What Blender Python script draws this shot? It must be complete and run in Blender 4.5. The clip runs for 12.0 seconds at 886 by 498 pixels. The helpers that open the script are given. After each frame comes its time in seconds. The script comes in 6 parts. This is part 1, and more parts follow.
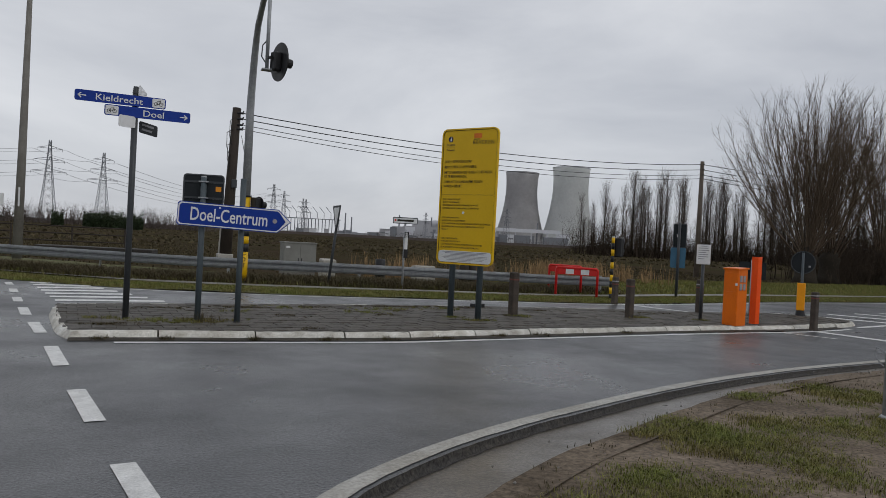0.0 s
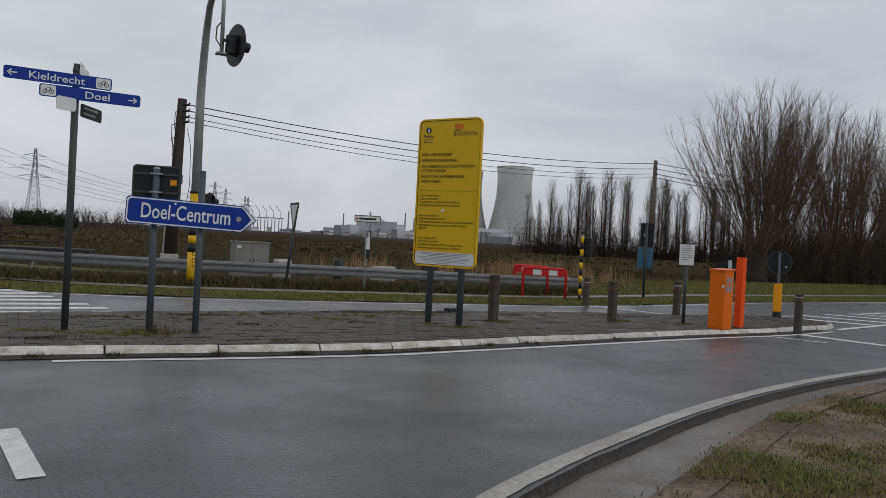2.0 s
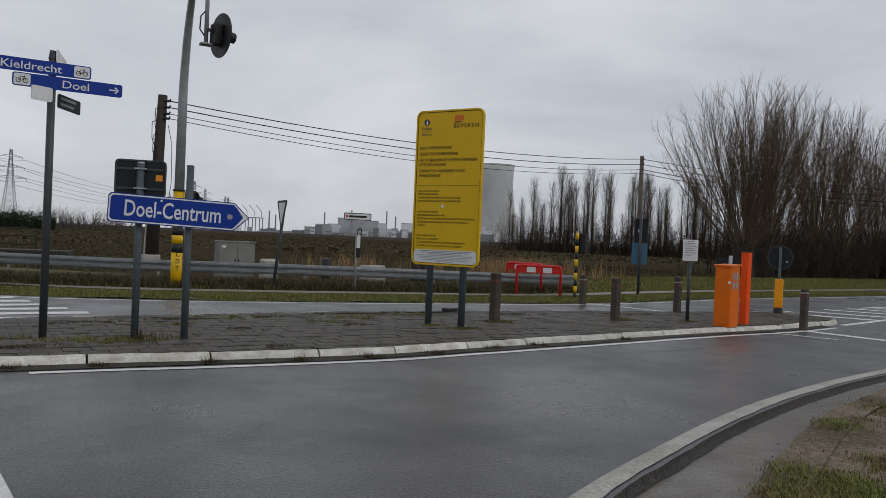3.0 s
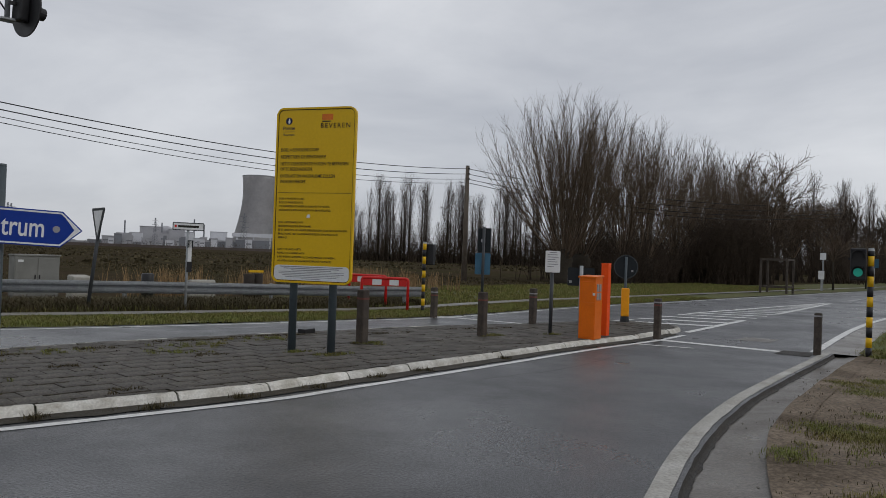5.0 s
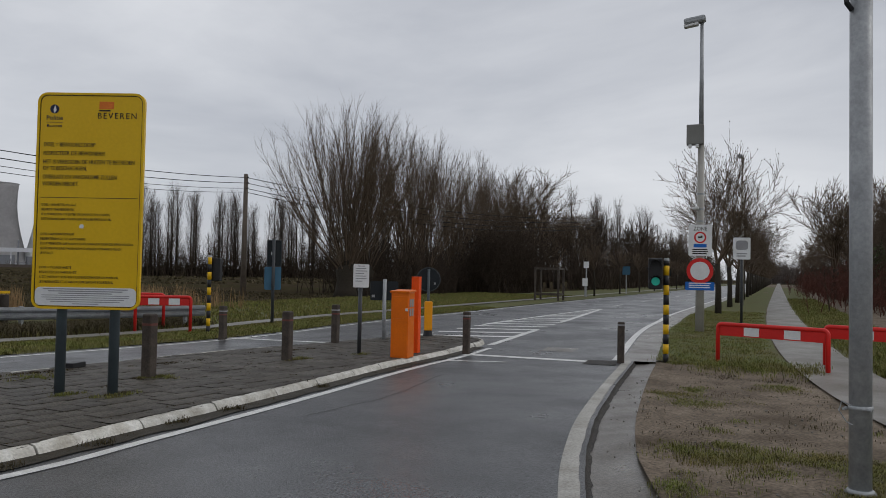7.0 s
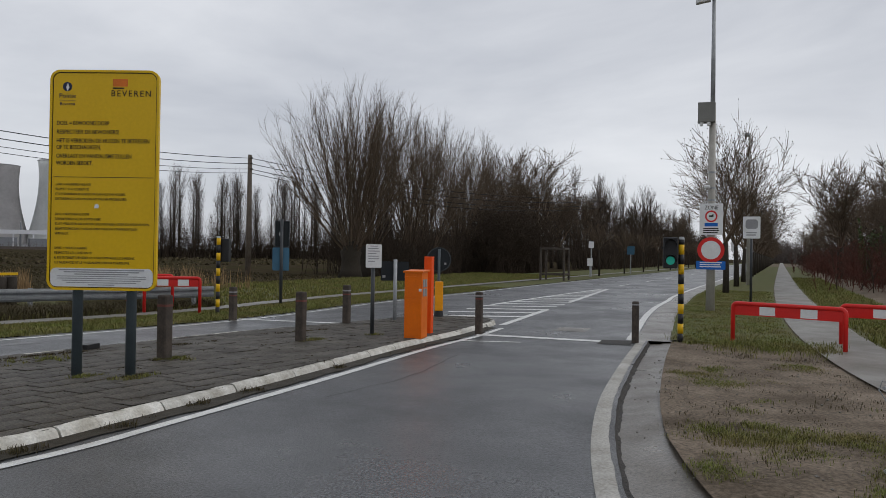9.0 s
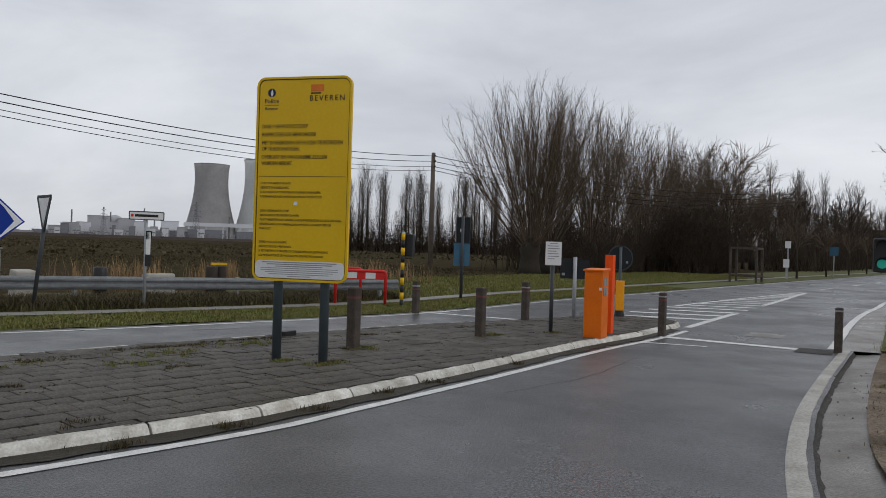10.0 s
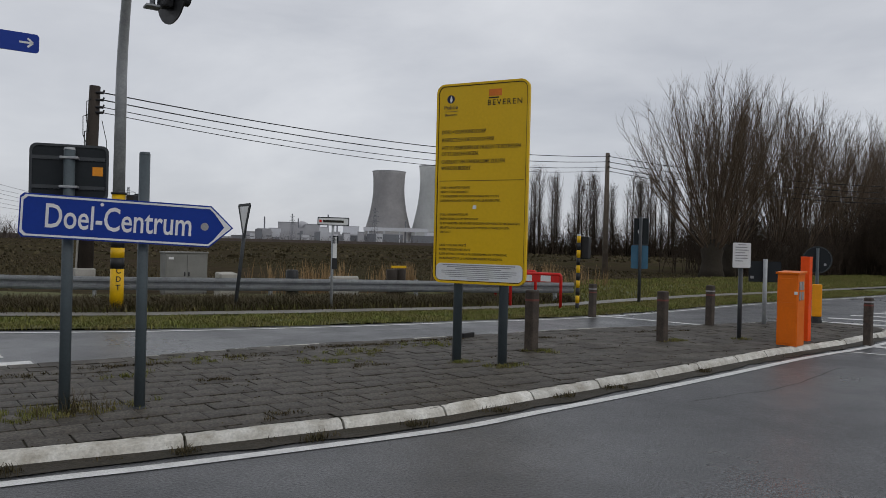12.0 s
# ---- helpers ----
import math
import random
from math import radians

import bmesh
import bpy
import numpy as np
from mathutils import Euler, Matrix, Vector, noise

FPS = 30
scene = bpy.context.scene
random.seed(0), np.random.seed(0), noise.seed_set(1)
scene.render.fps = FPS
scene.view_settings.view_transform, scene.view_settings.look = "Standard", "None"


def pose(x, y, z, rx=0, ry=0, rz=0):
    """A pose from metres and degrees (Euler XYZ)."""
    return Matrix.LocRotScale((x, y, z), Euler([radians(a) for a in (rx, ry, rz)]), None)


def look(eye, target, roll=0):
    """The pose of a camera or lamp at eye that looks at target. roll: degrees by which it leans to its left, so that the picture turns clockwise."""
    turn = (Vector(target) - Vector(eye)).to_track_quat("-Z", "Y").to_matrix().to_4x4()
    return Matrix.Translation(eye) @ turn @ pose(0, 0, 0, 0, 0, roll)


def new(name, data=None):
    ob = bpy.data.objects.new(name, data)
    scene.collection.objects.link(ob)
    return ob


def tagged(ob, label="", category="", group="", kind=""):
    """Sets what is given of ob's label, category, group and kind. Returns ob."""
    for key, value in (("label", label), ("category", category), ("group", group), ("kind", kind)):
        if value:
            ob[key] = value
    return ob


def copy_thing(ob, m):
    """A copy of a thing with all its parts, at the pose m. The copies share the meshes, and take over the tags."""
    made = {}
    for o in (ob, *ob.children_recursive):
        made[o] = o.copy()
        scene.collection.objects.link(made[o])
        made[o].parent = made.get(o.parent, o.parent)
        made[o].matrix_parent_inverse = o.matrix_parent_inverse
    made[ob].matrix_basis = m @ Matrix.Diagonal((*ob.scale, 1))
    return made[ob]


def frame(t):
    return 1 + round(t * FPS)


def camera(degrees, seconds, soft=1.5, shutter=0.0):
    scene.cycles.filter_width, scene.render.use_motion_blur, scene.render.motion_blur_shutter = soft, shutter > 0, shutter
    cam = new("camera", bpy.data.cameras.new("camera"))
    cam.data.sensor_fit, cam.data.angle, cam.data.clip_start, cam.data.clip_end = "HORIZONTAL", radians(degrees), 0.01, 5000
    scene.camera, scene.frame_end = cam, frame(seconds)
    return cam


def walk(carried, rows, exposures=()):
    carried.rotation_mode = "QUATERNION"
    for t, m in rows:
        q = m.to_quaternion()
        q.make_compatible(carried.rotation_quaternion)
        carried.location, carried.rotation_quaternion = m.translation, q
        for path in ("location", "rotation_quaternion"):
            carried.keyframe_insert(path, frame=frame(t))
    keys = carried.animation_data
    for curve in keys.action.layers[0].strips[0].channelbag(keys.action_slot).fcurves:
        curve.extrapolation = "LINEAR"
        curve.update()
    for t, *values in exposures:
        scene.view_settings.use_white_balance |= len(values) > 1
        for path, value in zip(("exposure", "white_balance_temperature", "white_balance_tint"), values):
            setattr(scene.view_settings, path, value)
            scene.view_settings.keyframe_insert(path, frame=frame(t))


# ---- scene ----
cam = camera(59.3, 12.0, 0.65)
PATH = [
    (0, (0.541, -0.162, 1.495), (1.337, 1.673, 1.474), 3.0),
    (0.5, (0.507, 0.064, 1.496), (1.307, 1.898, 1.478), 3.1),
    (1, (0.497, 0.391, 1.492), (1.323, 2.212, 1.47), 3.1),
    (1.5, (0.569, 0.748, 1.499), (1.461, 2.538, 1.48), 3.4),
    (2, (0.501, 1.15, 1.49), (1.426, 2.924, 1.473), 3.0),
    (2.5, (0.521, 1.48, 1.464), (1.469, 3.241, 1.444), 2.7),
    (4.5, (0.52, 2.995, 1.471), (1.702, 4.609, 1.488), 1.9),
    (5, (0.499, 3.347, 1.517), (1.849, 4.823, 1.537), 2.0),
    (5.5, (0.654, 3.694, 1.52), (2.117, 5.057, 1.539), 1.8),
    (6, (0.782, 4.023, 1.53), (2.333, 5.285, 1.572), 1.8),
    (6.5, (0.856, 4.378, 1.555), (2.557, 5.427, 1.619), 1.4),
    (7, (1.005, 4.596, 1.555), (2.717, 5.627, 1.62), 1.1),
    (9, (1.011, 4.847, 1.538), (2.722, 5.882, 1.553), 0.9),
    (9.5, (1.006, 4.83, 1.556), (2.589, 6.053, 1.565), 0.9),
    (10, (0.991, 4.852, 1.552), (2.423, 6.248, 1.547), 1.8),
    (10.5, (0.968, 4.895, 1.549), (2.256, 6.425, 1.517), 2.2),
    (11, (0.956, 4.907, 1.546), (2.105, 6.544, 1.506), 1.8),
    (11.5, (0.942, 4.914, 1.551), (2.035, 6.589, 1.517), 1.5),
    (12, (0.939, 4.913, 1.547), (2.032, 6.588, 1.537), 1.4),
]
walk(cam, [(t, look(eye, target, roll)) for t, eye, target, roll in PATH], [(0.0, 0.0), (2.5, 0.0), (4.5, -0.06), (5.5, 0.0), (7.0, 0.0), (9.0, 0.14), (9.5, 0.19), (10.5, 0.12), (11.5, 0.06), (12.0, 0.02)])

# ---------- overcast daylight ----------
world = bpy.data.worlds.new("overcast sky")
scene.world = world
world.use_nodes = True
wt = world.node_tree
SUN_UP, SUN_ROUND = 38.0, 215.0
sky = wt.nodes.new("ShaderNodeTexSky")
sky.sky_type, sky.sun_disc, sky.sun_elevation, sky.sun_rotation = "NISHITA", False, radians(SUN_UP), radians(SUN_ROUND)
wc = wt.nodes.new("ShaderNodeTexCoord")
wm = wt.nodes.new("ShaderNodeMapping")
wm.inputs["Scale"].default_value = (1.1, 1.1, 3.4)
wt.links.new(wc.outputs["Generated"], wm.inputs["Vector"])
wn = wt.nodes.new("ShaderNodeTexNoise")
wn.inputs["Scale"].default_value, wn.inputs["Detail"].default_value, wn.inputs["Roughness"].default_value = 1.7, 6.0, 0.55
wn.inputs["Distortion"].default_value = 0.4
wt.links.new(wm.outputs[0], wn.inputs["Vector"])
wr = wt.nodes.new("ShaderNodeValToRGB")
wr.color_ramp.elements[0].position, wr.color_ramp.elements[0].color = 0.3, (0.45, 0.47, 0.52, 1)
wr.color_ramp.elements[1].position, wr.color_ramp.elements[1].color = 0.72, (0.72, 0.735, 0.77, 1)
wt.links.new(wn.outputs["Fac"], wr.inputs["Fac"])
wx = wt.nodes.new("ShaderNodeMix")
wx.data_type = "RGBA"
wx.inputs[0].default_value = 0.94
ws = wt.nodes.new("ShaderNodeVectorMath")
ws.operation = "SCALE"
ws.inputs["Scale"].default_value = 0.1
wt.links.new(sky.outputs[0], ws.inputs[0])
wt.links.new(ws.outputs[0], wx.inputs[6])
wt.links.new(wr.outputs[0], wx.inputs[7])
wt.links.new(wx.outputs[2], wt.nodes["Background"].inputs["Color"])
wt.nodes["Background"].inputs["Strength"].default_value = 1.0
sun = new("sun", bpy.data.lights.new("sun", "SUN"))
sun.data.energy, sun.data.angle, sun.data.color = 0.6, radians(30), (1.0, 0.97, 0.93)
sun.matrix_basis = look((0, 0, 30), (-math.sin(radians(SUN_ROUND)) * -10, -math.cos(radians(SUN_ROUND)) * 10, 30 - 10 * math.tan(radians(SUN_UP))))


# ---------- the shape of the ground ----------
def dip(x, y):
    """The road sags slightly at the barrier."""
    return -0.10 * math.exp(-((x - 15) / 5) ** 2)


def smooth(points, step=0.4):
    """Catmull-Rom through plan points, sampled about every step metres."""
    pts = [Vector((p[0], p[1])) for p in points]
    pts = [pts[0] * 2 - pts[1]] + pts + [pts[-1] * 2 - pts[-2]]
    out = []
    for a, b, c, d in zip(pts, pts[1:], pts[2:], pts[3:]):
        n = max(2, min(60, int((c - b).length / step)))
        for i in range(n):
            t = i / n
            out.append(0.5 * (2 * b + (c - a) * t + (2 * a - 5 * b + 4 * c - d) * t * t + (3 * b - a - 3 * c + d) * t ** 3))
    out.append(pts[-2])
    return out


def offset(line, d):
    """A plan line moved d metres to its right."""
    out = []
    for i, p in enumerate(line):
        t = (line[min(i + 1, len(line) - 1)] - line[max(i - 1, 0)]).normalized()
        out.append(p + Vector((t.y, -t.x)) * d)
    return out


def y_on(line, x):
    for a, b in zip(line, line[1:]):
        if a.x <= x <= b.x:
            return a.y + (b.y - a.y) * (x - a.x) / max(b.x - a.x, 1e-6)
    return line[0].y if x < line[0].x else line[-1].y


ISLE = 0.10
FAR_EDGE = smooth([(-30, 44), (-10, 28.5), (-4.5, 23.8), (-1.9, 21.6), (0.7, 19.7), (3.2, 18.85), (5, 18.5), (8, 18.3), (12, 18.6), (15, 19.0), (20, 19.6), (27.7, 20.5), (45, 23.0), (92, 29.3), (200, 44), (600, 99)])
NEAR_EDGE = smooth([(1.45, 3.78), (1.72, 4.15), (2.12, 4.53), (2.8, 5.04), (3.75, 5.6), (5.1, 6.25), (6.2, 6.74), (7.55, 7.25), (9.5, 7.86), (12.6, 8.66), (14.8, 9.18), (16.2, 9.5)], 0.25)
ROAD_EDGE = smooth([(16.2, 9.5), (23, 11.1), (28.8, 12.2), (43.2, 14.5), (110, 23.4), (200, 35.6), (600, 90)])
KERB_IN = smooth([(0.16, 10.75), (1.48, 10.72), (2.5, 10.66), (4.5, 10.66), (5.54, 10.82), (7.4, 11.15), (9.4, 11.58), (12.4, 12.3), (14.9, 12.72), (16.6, 13.06)], 0.25)
TIP = smooth([(16.6, 13.06), (17.4, 13.28), (17.8, 13.6), (17.9, 14.1), (17.75, 14.9), (17.1, 15.5)], 0.25)
KERB_OUT = smooth([(17.1, 15.5), (14.8, 15.75), (11.8, 15.8), (9.3, 15.5), (6.9, 15.3), (4.7, 15.2), (2.7, 14.9), (1.0, 14.75), (-0.2, 14.5)], 0.4)
KERB_END = smooth([(-0.2, 14.5), (-0.22, 13.6), (-0.12, 12.4), (0.0, 11.3), (0.16, 10.75)], 0.25)
ISLAND = KERB_IN + TIP[1:] + KERB_OUT[1:] + KERB_END[1:-1]


def inside(p, poly):
    hit = False
    for a, b in zip(poly, poly[1:] + poly[:1]):
        if (a.y > p.y) != (b.y > p.y) and p.x < (b.x - a.x) * (p.y - a.y) / (b.y - a.y) + a.x:
            hit = not hit
    return hit


# ---------- building helpers ----------
def thing(name, label, category, m=None, group="", kind=""):
    ob = new(name)
    ob.empty_display_size = 0.2
    ob.matrix_basis = m if m is not None else Matrix()
    return tagged(ob, label, category, group, kind)


def part(name, bm, material, parent=None, label="", smooth_faces=False):
    me = bpy.data.meshes.new(name)
    bmesh.ops.recalc_face_normals(bm, faces=bm.faces)
    bm.to_mesh(me)
    bm.free()
    me.materials.append(material)
    if smooth_faces:
        for p in me.polygons:
            p.use_smooth = True
    ob = new(name, me)
    ob.parent = parent
    if label:
        ob["label"] = label
    return ob


def raw(name, verts, faces, material, parent=None, label="", smooth_faces=False):
    me = bpy.data.meshes.new(name)
    me.from_pydata(verts, [], faces)
    me.materials.append(material)
    if smooth_faces:
        for p in me.polygons:
            p.use_smooth = True
    ob = new(name, me)
    ob.parent = parent
    if label:
        ob["label"] = label
    return ob


def box(bm, sx, sy, sz, x=0, y=0, z=0, bevel=0.0, rz=0, rx=0, ry=0):
    m = pose(x, y, z, rx, ry, rz) @ Matrix.Diagonal((sx, sy, sz, 1))
    got = bmesh.ops.create_cube(bm, size=1, matrix=m)
    if bevel:
        edges = list({e for v in got["verts"] for e in v.link_edges})
        bmesh.ops.bevel(bm, geom=edges, offset=bevel, segments=2, affect="EDGES", profile=0.5)
    return bm


def tube(bm, points, radii, seg=12, cap=True):
    """A round bar through 3D points with a radius at each."""
    pts = [Vector(p) for p in points]
    if not isinstance(radii, (list, tuple)):
        radii = [radii] * len(pts)
    rings = []
    side = None
    for i, p in enumerate(pts):
        t = (pts[min(i + 1, len(pts) - 1)] - pts[max(i - 1, 0)]).normalized()
        if side is None:
            side = t.orthogonal().normalized()
        side = (side - t * side.dot(t)).normalized()
        up = t.cross(side)
        rings.append([bm.verts.new(p + radii[i] * (math.cos(a) * side + math.sin(a) * up)) for a in (2 * math.pi * k / seg for k in range(seg))])
    for a, b in zip(rings, rings[1:]):
        for k in range(seg):
            bm.faces.new((a[k], a[(k + 1) % seg], b[(k + 1) % seg], b[k]))
    if cap:
        bm.faces.new(list(reversed(rings[0])))
        bm.faces.new(rings[-1])
    return bm


def plate(bm, outline, y0, y1):
    """A flat plate with an outline in x and z, from y0 to y1."""
    a = [bm.verts.new((x, y0, z)) for x, z in outline]
    b = [bm.verts.new((x, y1, z)) for x, z in outline]
    bm.faces.new(a)
    bm.faces.new(list(reversed(b)))
    n = len(a)
    for i in range(n):
        bm.faces.new((a[i], b[i], b[(i + 1) % n], a[(i + 1) % n]))
    return bm


def ring_plate(bm, outer, inner, y0, y1):
    n = len(outer)
    vs = [[bm.verts.new((x, y, z)) for x, z in line] for line in (outer, inner) for y in (y0, y1)]
    oa, ob_, ia, ib = vs
    for i in range(n):
        j = (i + 1) % n
        bm.faces.new((oa[i], oa[j], ia[j], ia[i]))
        bm.faces.new((ob_[i], ib[i], ib[j], ob_[j]))
        bm.faces.new((oa[i], ob_[i], ob_[j], oa[j]))
        bm.faces.new((ia[i], ia[j], ib[j], ib[i]))
    return bm


def rounded(x0, z0, x1, z1, r, n=5):
    out = []
    for cx, cz, a0 in ((x1 - r, z1 - r, 0), (x0 + r, z1 - r, 90), (x0 + r, z0 + r, 180), (x1 - r, z0 + r, 270)):
        for k in range(n + 1):
            a = radians(a0 + 90 * k / n)
            out.append((cx + r * math.cos(a), cz + r * math.sin(a)))
    return out


def circle(cx, cz, r, n=32):
    return [(cx + r * math.cos(2 * math.pi * k / n), cz + r * math.sin(2 * math.pi * k / n)) for k in range(n)]


def lettering(text, size, x, z, y, material, parent, width=None, name="lettering", bold=0.0, gap=1.0):
    """Built-in letters on a face that looks along -y; x, z is the left end of the base line. width: squeezes the line to it."""
    cu = bpy.data.curves.new(name, "FONT")
    cu.body, cu.size, cu.extrude, cu.offset, cu.resolution_u = text, size, 0.0008, bold, 3
    cu.space_character = gap
    tmp = bpy.data.objects.new(name, cu)
    scene.collection.objects.link(tmp)
    dg = bpy.context.evaluated_depsgraph_get()
    me = bpy.data.meshes.new_from_object(tmp.evaluated_get(dg))
    bpy.data.objects.remove(tmp)
    k = 1.0
    if width:
        xs = [v.co.x for v in me.vertices]
        k = width / (max(xs) - min(xs))
    me.transform(pose(x, y, z, 90) @ Matrix.Diagonal((k, 1, 1, 1)))
    me.materials.clear()
    me.materials.append(material)
    ob = new(name, me)
    ob.parent = parent
    return ob


def bars(bm, x, z, y, widths, h, gap):
    """Writing that cannot be read: bars of its size."""
    for i, w in enumerate(widths):
        box(bm, w, 0.0016, h, x + w / 2, y, z - i * gap)
    return bm


def sheet(name, lines, material, z=0.0, wave=0.0, parent=None, label="", kind="structure", category="", freq=0.35):
    """A ground sheet between plan lines with equal counts of points."""
    n = len(lines[0])
    verts = []
    for k, line in enumerate(lines):
        for p in line:
            h = wave * noise.noise((p.x * freq, p.y * freq, 3.1)) + 0.35 * wave * noise.noise((p.x * freq * 5, p.y * freq * 5, 7.7)) if wave else 0
            verts.append((p.x, p.y, dip(p.x, p.y) + z + h))
    faces = [(k * n + i, k * n + i + 1, (k + 1) * n + i + 1, (k + 1) * n + i) for k in range(len(lines) - 1) for i in range(n - 1)]
    ob = raw(name, verts, faces, material, parent, label, True)
    me = ob.data
    bm = bmesh.new()
    bm.from_mesh(me)
    bmesh.ops.recalc_face_normals(bm, faces=bm.faces)
    if bm.faces and sum(f.normal.z for f in bm.faces) < 0:
        bmesh.ops.reverse_faces(bm, faces=bm.faces)
    bm.to_mesh(me)
    bm.free()
    return tagged(ob, label, category, kind=kind)


# ---------- materials ----------
def material(name, base, rough=0.6, metal=0.0, second=None, scale=3.0, amount=0.5, grain=60.0, grain_amount=0.12, bump=0.15, bump_scale=None, rough_var=0.1, spec=0.28, vary=0.0, coords="Object", island=0.0):
    """A surface with broad stains (scale), fine grain and relief; vary: from piece to piece."""
    m = bpy.data.materials.new(name)
    m.use_nodes = True
    nt = m.node_tree
    b = nt.nodes["Principled BSDF"]
    b.inputs["Metallic"].default_value = metal
    b.inputs["Specular IOR Level"].default_value = spec
    tc = nt.nodes.new("ShaderNodeTexCoord")
    if second is None:
        second = tuple(c * 0.7 for c in base)

    def tex(s, detail=5.0, rough_=0.6):
        n = nt.nodes.new("ShaderNodeTexNoise")
        n.inputs["Scale"].default_value = s
        n.inputs["Detail"].default_value = detail
        n.inputs["Roughness"].default_value = rough_
        nt.links.new(tc.outputs[coords], n.inputs["Vector"])
        return n

    def mixer(kind, fac, a, c):
        n = nt.nodes.new("ShaderNodeMix")
        n.data_type, n.blend_type = "RGBA", kind
        for key, value in ((0, fac), (6, a), (7, c)):
            if hasattr(value, "is_linked"):
                nt.links.new(value, n.inputs[key])
            else:
                n.inputs[key].default_value = value
        return n.outputs[2]

    broad = tex(scale)
    ramp = nt.nodes.new("ShaderNodeMapRange")
    ramp.inputs[1].default_value, ramp.inputs[2].default_value = 0.35, 0.65
    ramp.inputs[3].default_value, ramp.inputs[4].default_value = 0.0, amount
    nt.links.new(broad.outputs["Fac"], ramp.inputs[0])
    col = mixer("MIX", ramp.outputs[0], (*base, 1), (*second, 1))
    fine = tex(grain, 3.0)
    g = nt.nodes.new("ShaderNodeMapRange")
    g.inputs[1].default_value, g.inputs[2].default_value = 0.25, 0.75
    g.inputs[3].default_value, g.inputs[4].default_value = 1 - grain_amount, 1 + grain_amount
    nt.links.new(fine.outputs["Fac"], g.inputs[0])
    gv = nt.nodes.new("ShaderNodeCombineColor")
    for k in range(3):
        nt.links.new(g.outputs[0], gv.inputs[k])
    col = mixer("MULTIPLY", 1.0, col, gv.outputs[0])
    if vary or island:
        src = nt.nodes.new("ShaderNodeObjectInfo").outputs["Random"] if vary else nt.nodes.new("ShaderNodeNewGeometry").outputs["Random Per Island"]
        v = nt.nodes.new("ShaderNodeMapRange")
        v.inputs[3].default_value, v.inputs[4].default_value = 1 - (vary or island), 1 + (vary or island)
        nt.links.new(src, v.inputs[0])
        vv = nt.nodes.new("ShaderNodeCombineColor")
        for k in range(3):
            nt.links.new(v.outputs[0], vv.inputs[k])
        col = mixer("MULTIPLY", 1.0, col, vv.outputs[0])
    nt.links.new(col, b.inputs["Base Color"])
    rr = nt.nodes.new("ShaderNodeMapRange")
    rr.inputs[1].default_value, rr.inputs[2].default_value = 0.3, 0.7
    rr.inputs[3].default_value, rr.inputs[4].default_value = max(0.03, rough - rough_var), min(1, rough + rough_var)
    nt.links.new(broad.outputs["Fac"], rr.inputs[0])
    nt.links.new(rr.outputs[0], b.inputs["Roughness"])
    if bump:
        bt = fine if bump_scale is None else tex(bump_scale, 4.0)
        bn = nt.nodes.new("ShaderNodeBump")
        bn.inputs["Strength"].default_value = bump
        bn.inputs["Distance"].default_value = 0.01
        nt.links.new(bt.outputs["Fac"], bn.inputs["Height"])
        nt.links.new(bn.outputs["Normal"], b.inputs["Normal"])
    return m


def glowing(name, colour, strength):
    m = bpy.data.materials.new(name)
    m.use_nodes = True
    b = m.node_tree.nodes["Principled BSDF"]
    b.inputs["Base Color"].default_value = (*colour, 1)
    b.inputs["Emission Color"].default_value = (*colour, 1)
    b.inputs["Emission Strength"].default_value = strength
    return m


ASPHALT = material("wet asphalt", (0.075, 0.077, 0.08), 0.36, second=(0.04, 0.041, 0.044), scale=0.45, amount=0.8, grain=48, grain_amount=1.1, bump=0.7, bump_scale=45, rough_var=0.14, spec=0.5)
TARPATCH = material("smooth dark tar", (0.03, 0.03, 0.032), 0.3, second=(0.05, 0.05, 0.052), scale=2, grain=60, grain_amount=0.3, bump=0.3, spec=0.5)
LINE = material("worn road paint", (0.68, 0.68, 0.66), 0.45, second=(0.42, 0.42, 0.41), scale=6, amount=0.6, grain=90, grain_amount=0.25, bump=0.2)
BAND = material("worn painted concrete band", (0.4, 0.39, 0.36), 0.5, second=(0.25, 0.235, 0.2), scale=1.6, amount=0.9, grain=40, grain_amount=0.35, bump=0.3)
SEAM = material("tarred seam", (0.028, 0.026, 0.024), 0.7, second=(0.06, 0.052, 0.042), scale=5, grain=35, grain_amount=1.0, bump=1.0)
DIRT = material("dark wet dirt", (0.035, 0.028, 0.02), 0.7, second=(0.022, 0.022, 0.012), scale=3, grain=40, grain_amount=0.5, bump=0.8)
GUTTER = material("damp concrete gutter", (0.135, 0.12, 0.1), 0.34, second=(0.075, 0.062, 0.046), scale=1.1, amount=0.9, grain=40, grain_amount=0.7, bump=0.35, spec=0.5)
KERB = material("white-painted kerb concrete", (0.62, 0.61, 0.565), 0.6, second=(0.3, 0.275, 0.225), scale=4.5, amount=0.8, grain=45, grain_amount=0.22, bump=0.35, vary=0.12)
TILE = material("weathered concrete paving tile", (0.071, 0.062, 0.05), 0.65, second=(0.042, 0.036, 0.028), scale=1.7, amount=0.9, grain=42, grain_amount=0.9, bump=0.3, vary=0.18)
TILE_FAR = material("weathered concrete paving tiles", (0.071, 0.062, 0.05), 0.65, second=(0.042, 0.036, 0.028), scale=1.7, amount=0.9, grain=42, grain_amount=0.9, bump=0.3, island=0.18)
JOINT = material("mossy joint sand", (0.056, 0.048, 0.035), 0.9, second=(0.035, 0.045, 0.02), scale=3, grain=70, grain_amount=0.4)
